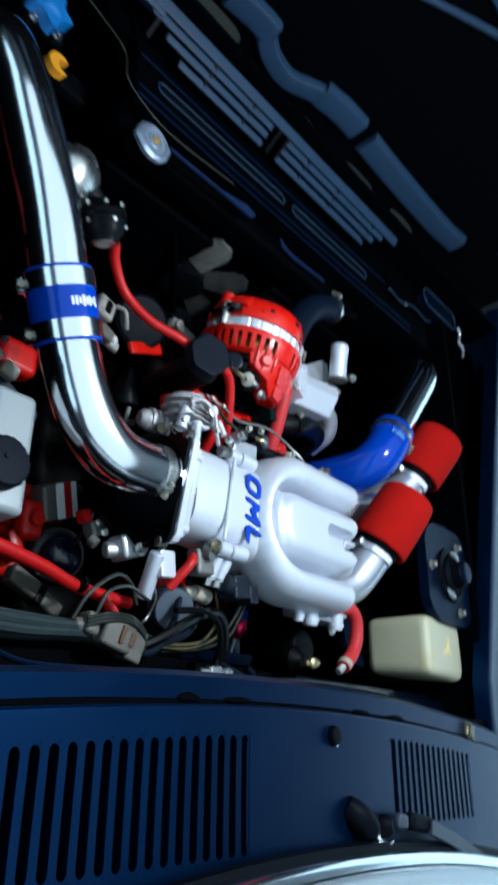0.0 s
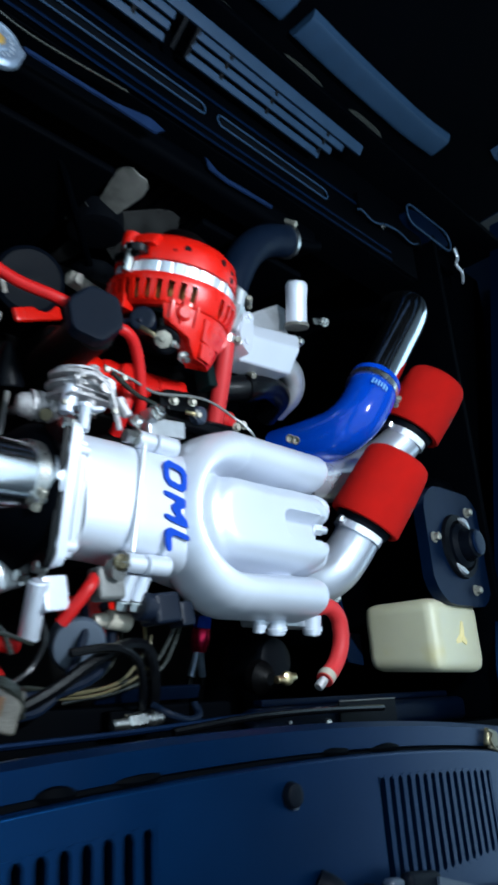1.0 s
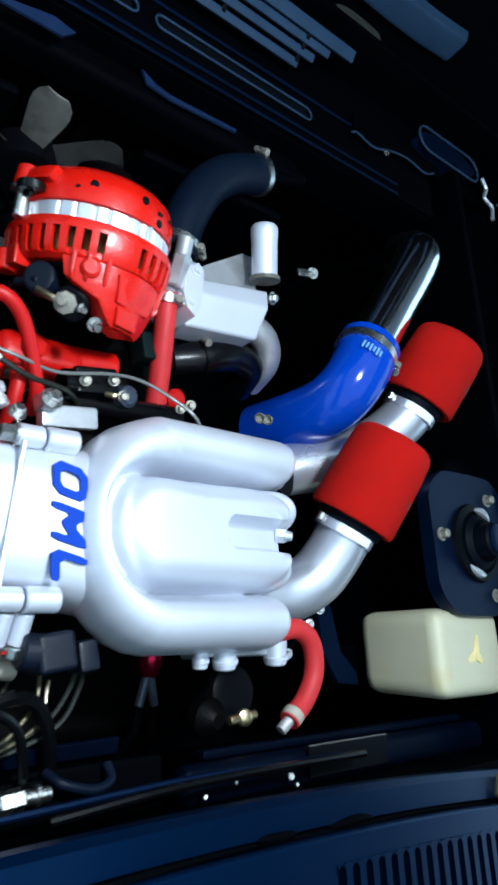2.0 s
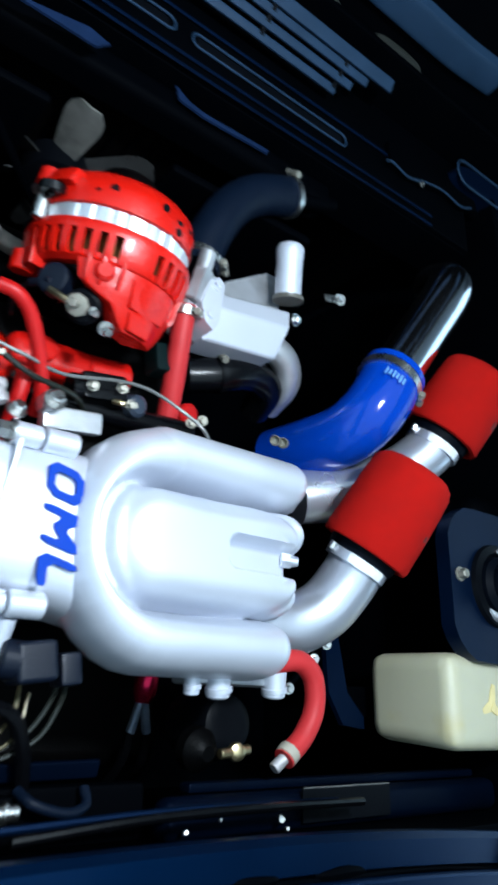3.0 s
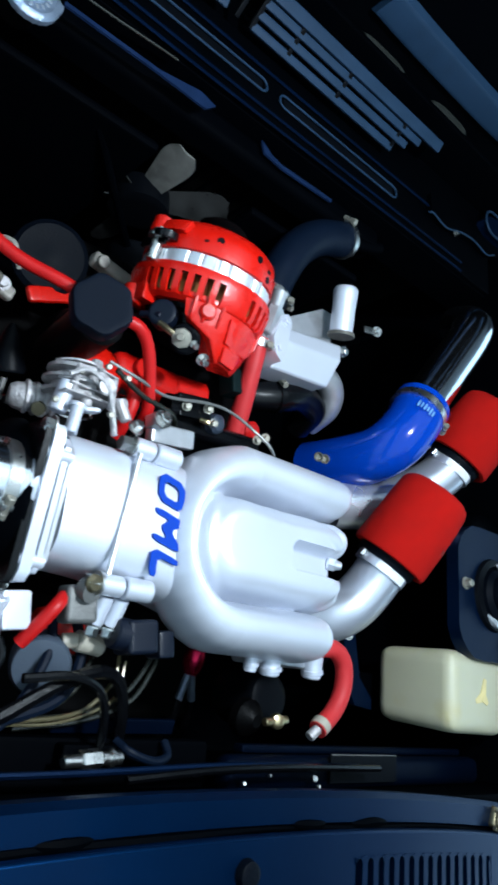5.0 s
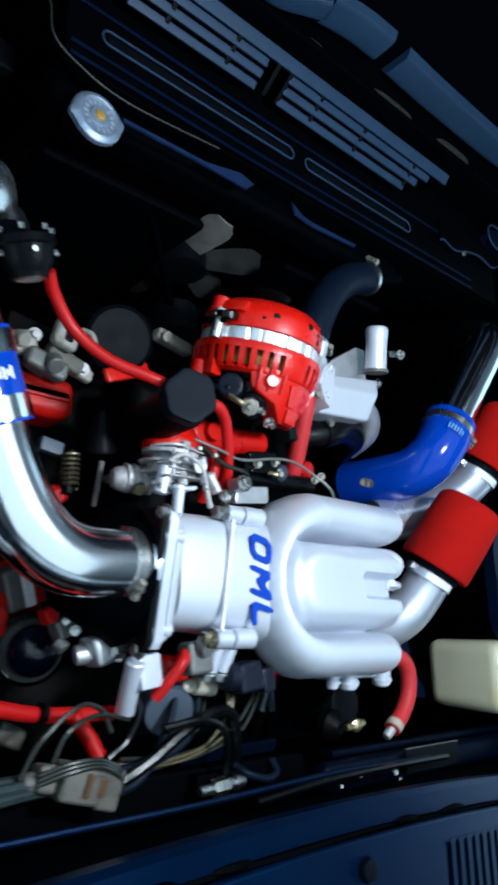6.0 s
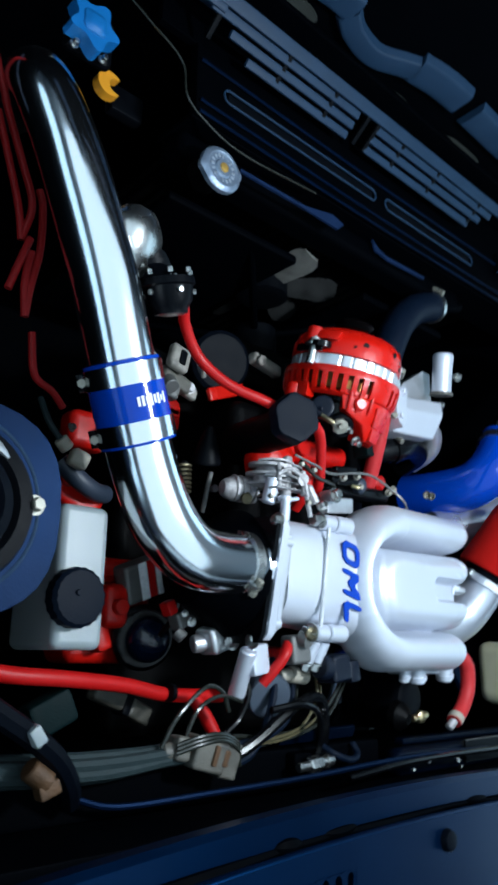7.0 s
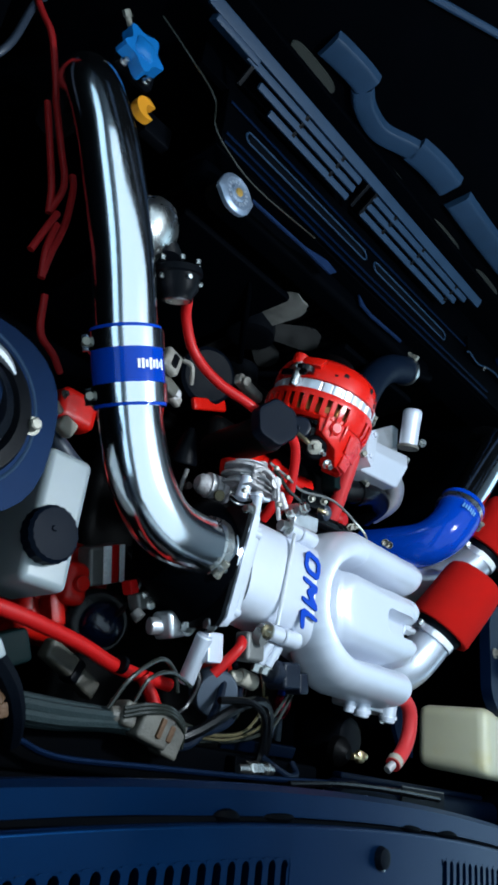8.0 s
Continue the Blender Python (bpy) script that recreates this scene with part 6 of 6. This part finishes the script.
part("red_strip", obox((-0.238, 0.310, 0.6885), (0.011, 0.050, 0.003), (12, 0, 22), 0.001), RED_HOSE, ign)

plug = thing("injector_plug", (-0.04, 0.195, 0.79), "dark blue-black injector plug with a pair of wires", "plug")
part("body", join(obox((-0.045, 0.198, 0.835), (0.036, 0.034, 0.034), (0, 0, 8), 0.005, 3), rod((-0.075, 0.20, 0.836), (-0.05, 0.198, 0.836), 0.016, 18), obox((-0.012, 0.194, 0.832), (0.020, 0.028, 0.028), (0, 0, 8), 0.004)), NAVY_PLASTIC, plug)
part("wire", tube([(-0.005, 0.190, 0.825), (-0.004, 0.165, 0.81), (-0.02, 0.135, 0.80), (-0.07, 0.115, 0.795), (-0.14, 0.105, 0.79)], 0.0026, 8), CABLE_DIM, plug)
part("wire", tube([(-0.012, 0.190, 0.825), (-0.014, 0.165, 0.81), (-0.03, 0.14, 0.80), (-0.07, 0.122, 0.796), (-0.14, 0.112, 0.79)], 0.0026, 8), CABLE_DIM, plug)

an = thing("fuel_fitting", (0.18, 0.19, 0.62), "red and blue anodised hose fitting with two crimped lines", "hose fitting")
part("blue_nut", rod((0.182, 0.224, 0.662), (0.181, 0.204, 0.657), 0.0125, 6), MARK_BLUE, an, "blue nut")
part("red_socket", lathe((0.181, 0.206, 0.657), (-0.05, -1, -0.20), [(0, 0.014), (0.012, 0.0155), (0.024, 0.014), (0.034, 0.010)], 22), MAGENTA, an, "anodised red socket")
part("crimp", rod((0.177, 0.174, 0.650), (0.171, 0.138, 0.640), 0.0055, 12), CAP_STEEL, an, "steel crimp")
part("crimp", rod((0.182, 0.174, 0.650), (0.194, 0.138, 0.640), 0.0055, 12), CAP_STEEL, an, "steel crimp")
part("line", tube([(0.171, 0.140, 0.640), (0.169, 0.11, 0.63), (0.165, 0.08, 0.60)], 0.006, 10), GLOSS_BLACK, an, "black line")
part("line", tube([(0.194, 0.140, 0.640), (0.196, 0.11, 0.63), (0.20, 0.08, 0.60)], 0.006, 10), GLOSS_BLACK, an, "black line")

sv = thing("brass_sensor", (0.17, 0.125, 0.74), "shiny brass-cased sensor behind the manifold", "sensor")
part("body", lathe((0.165, 0.128, 0.775), (0.1, -0.2, 1), [(0, 0.022), (0.012, 0.022), (0.020, 0.016), (0.026, 0.008)], 26), DARK_METAL, sv)
part("tip", join(lathe((0.210, 0.124, 0.790), (-0.2, -0.1, 1), [(0, 0.010), (0.006, 0.009), (0.009, 0.004)], 16), rod((0.188, 0.122, 0.792), (0.228, 0.126, 0.790), 0.0055, 10)), BRASS, sv, "bright brass tip")
dz = thing("distributor", (0.20, 0.145, 0.70), "black distributor body behind the manifold", "distributor")
part("body", lathe((0.215, 0.150, 0.70), (0, 0, 1), [(0, 0.035), (0.05, 0.038), (0.07, 0.030), (0.075, 0.018)], 28), BLACK_PLASTIC, dz)

card = thing("paper_card", (0.33, 0.075, 0.83), "dark drab card lying on the bulkhead ledge", "card")
part("card", box((0.265, 0.058, 0.832), (0.40, 0.090, 0.834), 0), BLACK_PLASTIC, card)
part("edge", box((0.266, 0.0895, 0.8322), (0.399, 0.0908, 0.8348), 0), OLD_GREY, card, "pale worn edge")

# ---- front left corner: blue pump, amber lens, red cable bundle ----
pump = thing("blue_pump", (-0.485, 0.915, 0.83), "bright blue plastic pump body with steel screws", "pump")
o = []
for k in range(40):
    a = 2 * math.pi * k / 40
    r = 0.0240 + 0.0120 * (0.5 + 0.5 * math.cos(5 * a + 0.6)) ** 1.6 - 0.002 * math.cos(2 * a)
    o.append((-0.485 + r * math.cos(a), 0.916 + r * 0.95 * math.sin(a)))
part("body", join(slab(o, 0.850, 0.870, 0.002), lathe((-0.485, 0.916, 0.868), (0, 0, 1), [(0, 0.018), (0.004, 0.016), (0.006, 0.011), (0.009, 0.006)], 24, lambda t, h: 1 + 0.10 * math.cos(4 * t))), BLUE_BRIGHT, pump)
part("fitting", join(rod((-0.500, 0.934, 0.858), (-0.520, 0.952, 0.864), 0.0040, 10), rod((-0.517, 0.949, 0.863), (-0.523, 0.955, 0.865), 0.0058, 6)), NUT_GREY, pump, "small dull hose fitting")
for p in ((-0.462, 0.892, 0.850), (-0.500, 0.890, 0.850), (-0.458, 0.936, 0.850)):
    bolt(pump, p, (0, 0, 1), 0.0038, 0.008)
part("base", box((-0.508, 0.892, 0.830), (-0.445, 0.95, 0.848), 0.008), BLACK_PLASTIC, pump)
am = thing("amber_lens", (-0.42, 0.92, 0.78), "amber plastic side lamp lens", "lamp lens")
part("lens", slab([(-0.421 + 0.018 * math.cos(radians(a)), 0.917 + 0.018 * math.sin(radians(a))) for a in range(40, 321, 20)] + [(-0.411 + 0.011 * math.cos(radians(a)), 0.917 + 0.011 * math.sin(radians(a))) for a in range(270, 89, -30)], 0.788, 0.802, 0.002), YELLOW, am)
part("holder", box((-0.41, 0.895, 0.77), (-0.36, 0.935, 0.79), 0.005), BLACK_PLASTIC, am)
cable([(-0.47, 1.0, 0.87), (-0.42, 0.955, 0.885), (-0.372, 0.925, 0.888), (-0.362, 0.88, 0.888), (-0.33, 0.86, 0.886), (-0.26, 0.85, 0.882), (-0.12, 0.858, 0.884)], 0.0015, CABLE_DIM, "thin grey cable across the slam panel")

rl = thing("red_cable_bundle", (-0.57, 0.6, 0.70), "red battery cables hanging along the inner wing", "cable")
for pts in (
    [(-0.66, 1.00, 0.80), (-0.609, 0.912, 0.81), (-0.586, 0.880, 0.815), (-0.566, 0.840, 0.81), (-0.549, 0.810, 0.80)],
    [(-0.552, 0.815, 0.80), (-0.525, 0.748, 0.80), (-0.507, 0.698, 0.80), (-0.511, 0.656, 0.79)],
    [(-0.556, 0.800, 0.795), (-0.534, 0.735, 0.795), (-0.520, 0.690, 0.795), (-0.511, 0.656, 0.79)],
    [(-0.500, 0.720, 0.80), (-0.494, 0.700, 0.80), (-0.492, 0.646, 0.80), (-0.499, 0.598, 0.80), (-0.500, 0.564, 0.795)],
    [(-0.505, 0.655, 0.80), (-0.512, 0.631, 0.80), (-0.522, 0.590, 0.795)],
    [(-0.502, 0.640, 0.80), (-0.506, 0.600, 0.80), (-0.500, 0.564, 0.795)],
    [(-0.485, 0.553, 0.785), (-0.475, 0.508, 0.78), (-0.445, 0.500, 0.765), (-0.424, 0.488, 0.755)],
):
    part("cable", tube(pts, 0.0044, 10), RED_CABLE, rl)
hose("front_tube", [(-0.600, 0.950, 0.80), (-0.611, 0.919, 0.80), (-0.622, 0.832, 0.80), (-0.640, 0.790, 0.78)], 0.005, GREY_PLASTIC, "grey tube beside the inner wing", "tube")

# ---- throttle cable and the clutter between the alternator and the manifold ----
cable([(-0.127, 0.471, 0.845), (-0.090, 0.463, 0.848), (-0.048, 0.459, 0.842), (0.010, 0.470, 0.842), (0.048, 0.472, 0.840), (0.085, 0.460, 0.842), (0.112, 0.440, 0.85), (0.13, 0.42, 0.84)], 0.0019, CABLE_CLEAR, "thin pale throttle cable in a clear sleeve", "throttle_cable")
cable([(-0.120, 0.462, 0.850), (-0.080, 0.449, 0.842), (-0.030, 0.446, 0.83), (0.0, 0.44, 0.80)], 0.0030, CABLE_DIM, "grey cable under the filler cap", "cable")
ir = thing("fuel_rail", (0.0, 0.45, 0.78), "black fuel rail with steel unions beside the manifold", "fuel rail")
part("rail", rod((-0.09, 0.446, 0.800), (0.13, 0.458, 0.795), 0.013, 18), GLOSS_BLACK, ir)
part("regulator", join(obox((0.006, 0.468, 0.812), (0.050, 0.030, 0.030), (0, 0, 8), 0.004), rod((-0.03, 0.462, 0.815), (-0.015, 0.464, 0.815), 0.014, 20)), GLOSS_BLACK, ir, "black moulded regulator body")
for x, y, z in ((0.022, 0.470, 0.830), (-0.012, 0.462, 0.832), (0.038, 0.458, 0.822), (0.118, 0.462, 0.815), (0.135, 0.470, 0.812)):
    bolt(ir, (x, y, z), (-0.3, -0.4, 1), 0.0042, 0.006, NUT_GREY)
part("clip", tube([(0.016, 0.455, 0.825), (0.022, 0.452, 0.832), (0.028, 0.455, 0.825)], 0.003, 8), BRASS, ir, "brass clip")
part("knob", lathe((0.044, 0.462, 0.812), (0.2, -0.3, 1), [(0, 0.013), (0.010, 0.012), (0.013, 0.008)], 18), GREY_PLASTIC, ir, "grey plastic knob")
bk = thing("cable_bracket", (-0.035, 0.416, 0.81), "pale alloy cable bracket beside the manifold neck", "bracket")
part("plate", obox((-0.034, 0.416, 0.838), (0.062, 0.022, 0.014), (8, 4, 8), 0.003), ALLOY, bk)
part("upright", obox((-0.062, 0.424, 0.845), (0.014, 0.016, 0.020), (0, 0, 8), 0.003), ALLOY, bk)
bolt(bk, (-0.060, 0.424, 0.856), (0, 0.2, 1), 0.0075, 0.008)
gb_plug = thing("green_plug", (0.078, 0.535, 0.77), "dark green plug beside the coolant hose", "plug")
part("body", obox((0.080, 0.532, 0.800), (0.022, 0.034, 0.030), (0, 0, 8), 0.004), TEAL, gb_plug)
rs = thing("red_bung", (0.126, 0.483, 0.76), "small red rubber bung beside the coolant hose", "bung")
part("bung", lathe((0.128, 0.486, 0.775), (0.1, -0.2, 1), [(0, 0.013), (0.018, 0.013), (0.022, 0.009)], 20), RED_HOSE, rs)

# ---- between the fluid reservoir and the charge pipe ----
iv = thing("ivory_connector", (-0.385, 0.436, 0.70), "ivory plastic connector beside the fluid reservoir", "connector")
part("shell", join(obox((-0.387, 0.436, 0.735), (0.024, 0.022, 0.018), (6, 0, -20), 0.005, 3), rod((-0.402, 0.446, 0.735), (-0.414, 0.456, 0.736), 0.009, 14)), IVORY, iv)
part("wire", tube([(-0.414, 0.456, 0.736), (-0.43, 0.475, 0.735), (-0.435, 0.505, 0.72)], 0.004, 8), GREY_LOOM, iv)
gh = hose("drain_hose", [(-0.395, 0.438, 0.705), (-0.372, 0.418, 0.712), (-0.345, 0.408, 0.705), (-0.32, 0.41, 0.69)], 0.012, GREY_PLASTIC, "short grey drain hose below the charge pipe")
rc = thing("red_casting", (-0.355, 0.405, 0.64), "oily red painted casting below the charge pipe", "casting")
part("body", join(obox((-0.352, 0.405, 0.672), (0.070, 0.040, 0.030), (0, 0, -30), 0.010, 3), rod((-0.372, 0.425, 0.67), (-0.372, 0.425, 0.695), 0.013)), RED_DULL, rc)
hs = thing("pipe_bracket", (-0.235, 0.605, 0.68), "pale alloy bracket with a dark slot behind the red vacuum hose", "bracket")
part("head", obox((-0.246, 0.606, 0.738), (0.034, 0.036, 0.016), (0, 6, -12), 0.006, 3), PALE_CAST, hs, "pale squared casting")
part("slot", obox((-0.244, 0.606, 0.7455), (0.012, 0.022, 0.006), (0, 6, -12), 0.003), BLACK_PLASTIC, hs)
part("strap", tube([(-0.226, 0.618, 0.742), (-0.216, 0.612, 0.750), (-0.208, 0.600, 0.746), (-0.200, 0.592, 0.738)], 0.0035, 8), PALE_CAST, hs)
part("foot", obox((-0.236, 0.583, 0.718), (0.052, 0.022, 0.018), (0, 6, -18), 0.005, 3), OLD_BEIGE, hs)
ec = thing("engine_bracket", (-0.26, 0.59, 0.66), "mottled pale alloy bracket behind the charge pipe", "bracket")
part("plate", join(obox((-0.290, 0.594, 0.708), (0.040, 0.030, 0.020), (8, 0, 18), 0.007, 3), rod((-0.296, 0.600, 0.712), (-0.293, 0.590, 0.726), 0.009, 14)), PALE_CAST, ec)
part("arm", join(obox((-0.268, 0.572, 0.706), (0.034, 0.020, 0.018), (0, 10, -24), 0.006, 3), obox((-0.216, 0.582, 0.704), (0.060, 0.018, 0.014), (0, 4, -16), 0.005, 3)), PALE_CAST, ec)
# dark plate laid under the bracket in place of its shadow
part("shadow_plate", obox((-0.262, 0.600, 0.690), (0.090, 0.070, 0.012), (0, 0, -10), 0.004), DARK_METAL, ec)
for p in ((-0.276, 0.606, 0.716), (-0.252, 0.570, 0.716), (-0.205, 0.580, 0.712)):
    bolt(ec, p, (-0.2, -0.2, 1), 0.006, 0.006, WORN_ALLOY)
fn = thing("dipstick_funnel", (-0.195, 0.49, 0.70), "black tapered dipstick funnel", "funnel")
part("cone", lathe((-0.190, 0.468, 0.735), (-0.2, 0.9, 0.4), [(0, 0.020), (0.004, 0.021), (0.040, 0.010), (0.052, 0.004)], 24), BLACK_PLASTIC, fn)
rd = thing("dipstick", (-0.20, 0.42, 0.70), "pale metal dipstick rod with a small knob", "dipstick")
part("rod", rod((-0.201, 0.449, 0.760), (-0.198, 0.397, 0.740), 0.0035, 10), OLD_GREY, rd)
part("knob", lathe((-0.190, 0.430, 0.752), (0, -0.3, 1), [(0, 0.006), (0.006, 0.005)], 12), STEEL, rd)
cl = thing("coil_spring", (-0.232, 0.435, 0.70), "dull gold coil spring on a black stem", "spring")
part("coil", tube([Vector((-0.231 + 0.010 * math.cos(k * 0.8), 0.457 - 0.00075 * k, 0.738 + 0.010 * math.sin(k * 0.8))) for k in range(56)], 0.0022, 6, 2), OLD_BRASS, cl)
part("stem", rod((-0.230, 0.462, 0.738), (-0.233, 0.408, 0.738), 0.006, 10), BLACK_PLASTIC, cl)
gp = thing("grey_connector", (-0.252, 0.465, 0.70), "small grey connector beside the coil spring", "connector")
part("shell", obox((-0.251, 0.465, 0.725), (0.030, 0.018, 0.014), (0, 0, -10), 0.003), CAN_GREY, gp)
rb = thing("red_boot", (-0.235, 0.412, 0.70), "small red rubber boot", "rubber boot")
part("boot", lathe((-0.236, 0.412, 0.715), (-0.2, -0.3, 1), [(0, 0.012), (0.012, 0.012), (0.018, 0.007)], 18), RED_HOSE, rb)
part("red_flag", obox((-0.145, 0.588, 0.722), (0.072, 0.020, 0.010), (0, 0, 22), 0.004), RED, hs, "red painted lug")
bolt(iv, (-0.408, 0.468, 0.748), (0.5, 0.3, 1), 0.004, 0.005, OLD_GREY)

# ---- more wiring behind the manifold ----
cable([(-0.20, 0.100, 0.815), (-0.168, 0.116, 0.82), (-0.113, 0.148, 0.822), (-0.070, 0.162, 0.82), (-0.045, 0.153, 0.815), (-0.030, 0.125, 0.805), (-0.024, 0.100, 0.795)], 0.0070, GLOSS_BLACK, "thick black cable arching behind the manifold")
# pale cables, tinted gold for the golden light along the wiring
cable([(-0.20, 0.116, 0.80), (-0.150, 0.112, 0.802), (-0.080, 0.122, 0.802), (-0.045, 0.150, 0.80), (-0.037, 0.172, 0.798), (-0.035, 0.20, 0.79)], 0.0022, CABLE_GOLD, "pale thin twisted cable behind the manifold")
cable([(-0.18, 0.108, 0.798), (-0.10, 0.112, 0.80), (-0.040, 0.136, 0.80), (-0.026, 0.175, 0.795)], 0.0018, CABLE_GOLD, "pale clear cable behind the manifold")
pn = thing("beige_connector", (-0.30, 0.155, 0.70), "pair of aged beige plug shells under the red hose", "connector")
part("shell", obox((-0.330, 0.168, 0.742), (0.050, 0.024, 0.020), (0, 8, -20), 0.005, 3), LOOM_BEIGE, pn)
part("shell", obox((-0.288, 0.148, 0.738), (0.034, 0.022, 0.020), (0, 8, -24), 0.004, 3), LOOM_BEIGE, pn)
part("seal", obox((-0.307, 0.158, 0.740), (0.012, 0.027, 0.022), (0, 8, -22), 0.003), BLACK_PLASTIC, pn, "black seal between the shells")
rc2 = thing("flange_clip", (0.475, 0.023, 0.925), "rusty gold clip at the end of the flange", "clip")
part("clip", join(obox((0.482, 0.026, 0.932), (0.030, 0.026, 0.014), (0, 0, -15), 0.005, 3), rod((0.466, 0.016, 0.938), (0.498, 0.006, 0.939), 0.003, 10)), OLD_BRASS, rc2)
part("bright_edge", tube([(0.464, 0.038, 0.940), (0.474, 0.033, 0.941), (0.468, 0.024, 0.941), (0.478, 0.012, 0.941), (0.498, 0.006, 0.941)], 0.0014, 8), OLD_BRASS, rc2, "bright scraped edge")

dm = thing("oil_filler_dome", (-0.122, 0.490, 0.76), "glossy red painted dome under the filler cap", "engine cover")
part("dome", lathe((-0.118, 0.474, 0.780), (-0.1, -0.15, 1), [(0, 0.038), (0.016, 0.038), (0.028, 0.030), (0.034, 0.018), (0.036, 0.005)], 34), RED, dm)
bolt(dm, (-0.140, 0.460, 0.804), (-0.4, -0.5, 1), 0.006, 0.006)

# ---- small bright fixings and dark plates along the bulkhead ----
fx = thing("ledge_screws", (0.17, 0.065, 0.82), "small bright screws on the bulkhead ledge", "screw")
for x, y, z, r in ((0.228, 0.064, 0.838, 0.0045), (0.236, 0.055, 0.838, 0.0024), (0.153, 0.068, 0.838, 0.0020), (0.116, 0.060, 0.836, 0.0026)):
    bolt(fx, (x, y, z), (-0.3, 0.2, 1), r, 0.006, None, False, "screw")
lb = thing("ledge_bar", (-0.02, 0.110, 0.77), "dark blue-grey flat bar below the wiring", "bar")
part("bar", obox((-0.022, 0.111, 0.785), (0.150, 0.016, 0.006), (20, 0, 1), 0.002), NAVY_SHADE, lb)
np_ = thing("inner_bracket", (0.43, 0.19, 0.70), "dull navy bracket plate beside the reservoir", "bracket")
part("plate", slab([(0.400, 0.262), (0.425, 0.262), (0.440, 0.190), (0.470, 0.160), (0.470, 0.145), (0.430, 0.150), (0.405, 0.190)], 0.728, 0.736, 0.002), NAVY_DULL, np_)
for x, y, z in ((0.363, 0.244, 0.775), (0.341, 0.225, 0.775), (0.302, 0.190, 0.772)):
    bolt(np_, (x, y, z), (-0.4, -0.2, 1), 0.0045, 0.006)
part("arm", sweep(smooth_path([(0.41, 0.25, 0.732), (0.363, 0.244, 0.768), (0.320, 0.205, 0.768), (0.30, 0.188, 0.765)], 6), 0.004, 8), BLACK_PAINT, np_)

# screw and ear stand in for sparkles; the rod below is added
st = thing("sparkle_screw", (0.385, 0.735, 0.31), "bright screw for a sparkle beside the turbo pipe, on an added black rod", "bracket")
part("rod", rod((0.385, 0.735, 0.31), (0.385, 0.735, 0.795), 0.007, 12), BLACK_PAINT, st)
bolt(st, (0.385, 0.735, 0.796), (-0.3, -0.2, 1), 0.006, 0.007)
part("ear", obox((0.372, 0.733, 0.793), (0.026, 0.012, 0.004), (0, -10, 8), 0.0015), STEEL, st, "bright steel ear")

# ---- thin lines and fittings below the throttle mouth ----
for pts in (
    [(-0.262, 0.318, 0.742), (-0.252, 0.290, 0.760), (-0.246, 0.262, 0.752), (-0.250, 0.235, 0.728)],
    [(-0.246, 0.322, 0.742), (-0.238, 0.292, 0.764), (-0.230, 0.262, 0.758), (-0.226, 0.232, 0.735)],
    [(-0.180, 0.196, 0.800), (-0.170, 0.170, 0.806), (-0.180, 0.140, 0.800), (-0.205, 0.122, 0.800)],
):
    cable(pts, 0.0036, GLOSS_BLACK, "thin shiny black line below the throttle", "vacuum_line")
tc = thing("throttle_sensor", (-0.232, 0.250, 0.71), "worn alloy throttle sensor below the throttle mouth", "sensor")
part("body", join(obox((-0.236, 0.256, 0.752), (0.030, 0.022, 0.020), (0, 8, 24), 0.004, 3), rod((-0.246, 0.240, 0.756), (-0.240, 0.232, 0.762), 0.008, 14)), OLD_GREY, tc)
part("clip", join(tube([(-0.252, 0.292, 0.758), (-0.246, 0.300, 0.768), (-0.236, 0.298, 0.770), (-0.232, 0.286, 0.764)], 0.004, 8), obox((-0.226, 0.276, 0.766), (0.014, 0.022, 0.014), (6, 0, 18), 0.003)), PRESSED, tc, "bright pressed clip")
part("plug", obox((-0.256, 0.268, 0.752), (0.016, 0.018, 0.016), (0, 8, 24), 0.003), RED_HOSE, tc, "red plug")
bolt(tc, (-0.228, 0.252, 0.762), (-0.2, -0.2, 1), 0.004, 0.004)
bolt(tc, (-0.240, 0.262, 0.762), (-0.2, -0.2, 1), 0.003, 0.004)
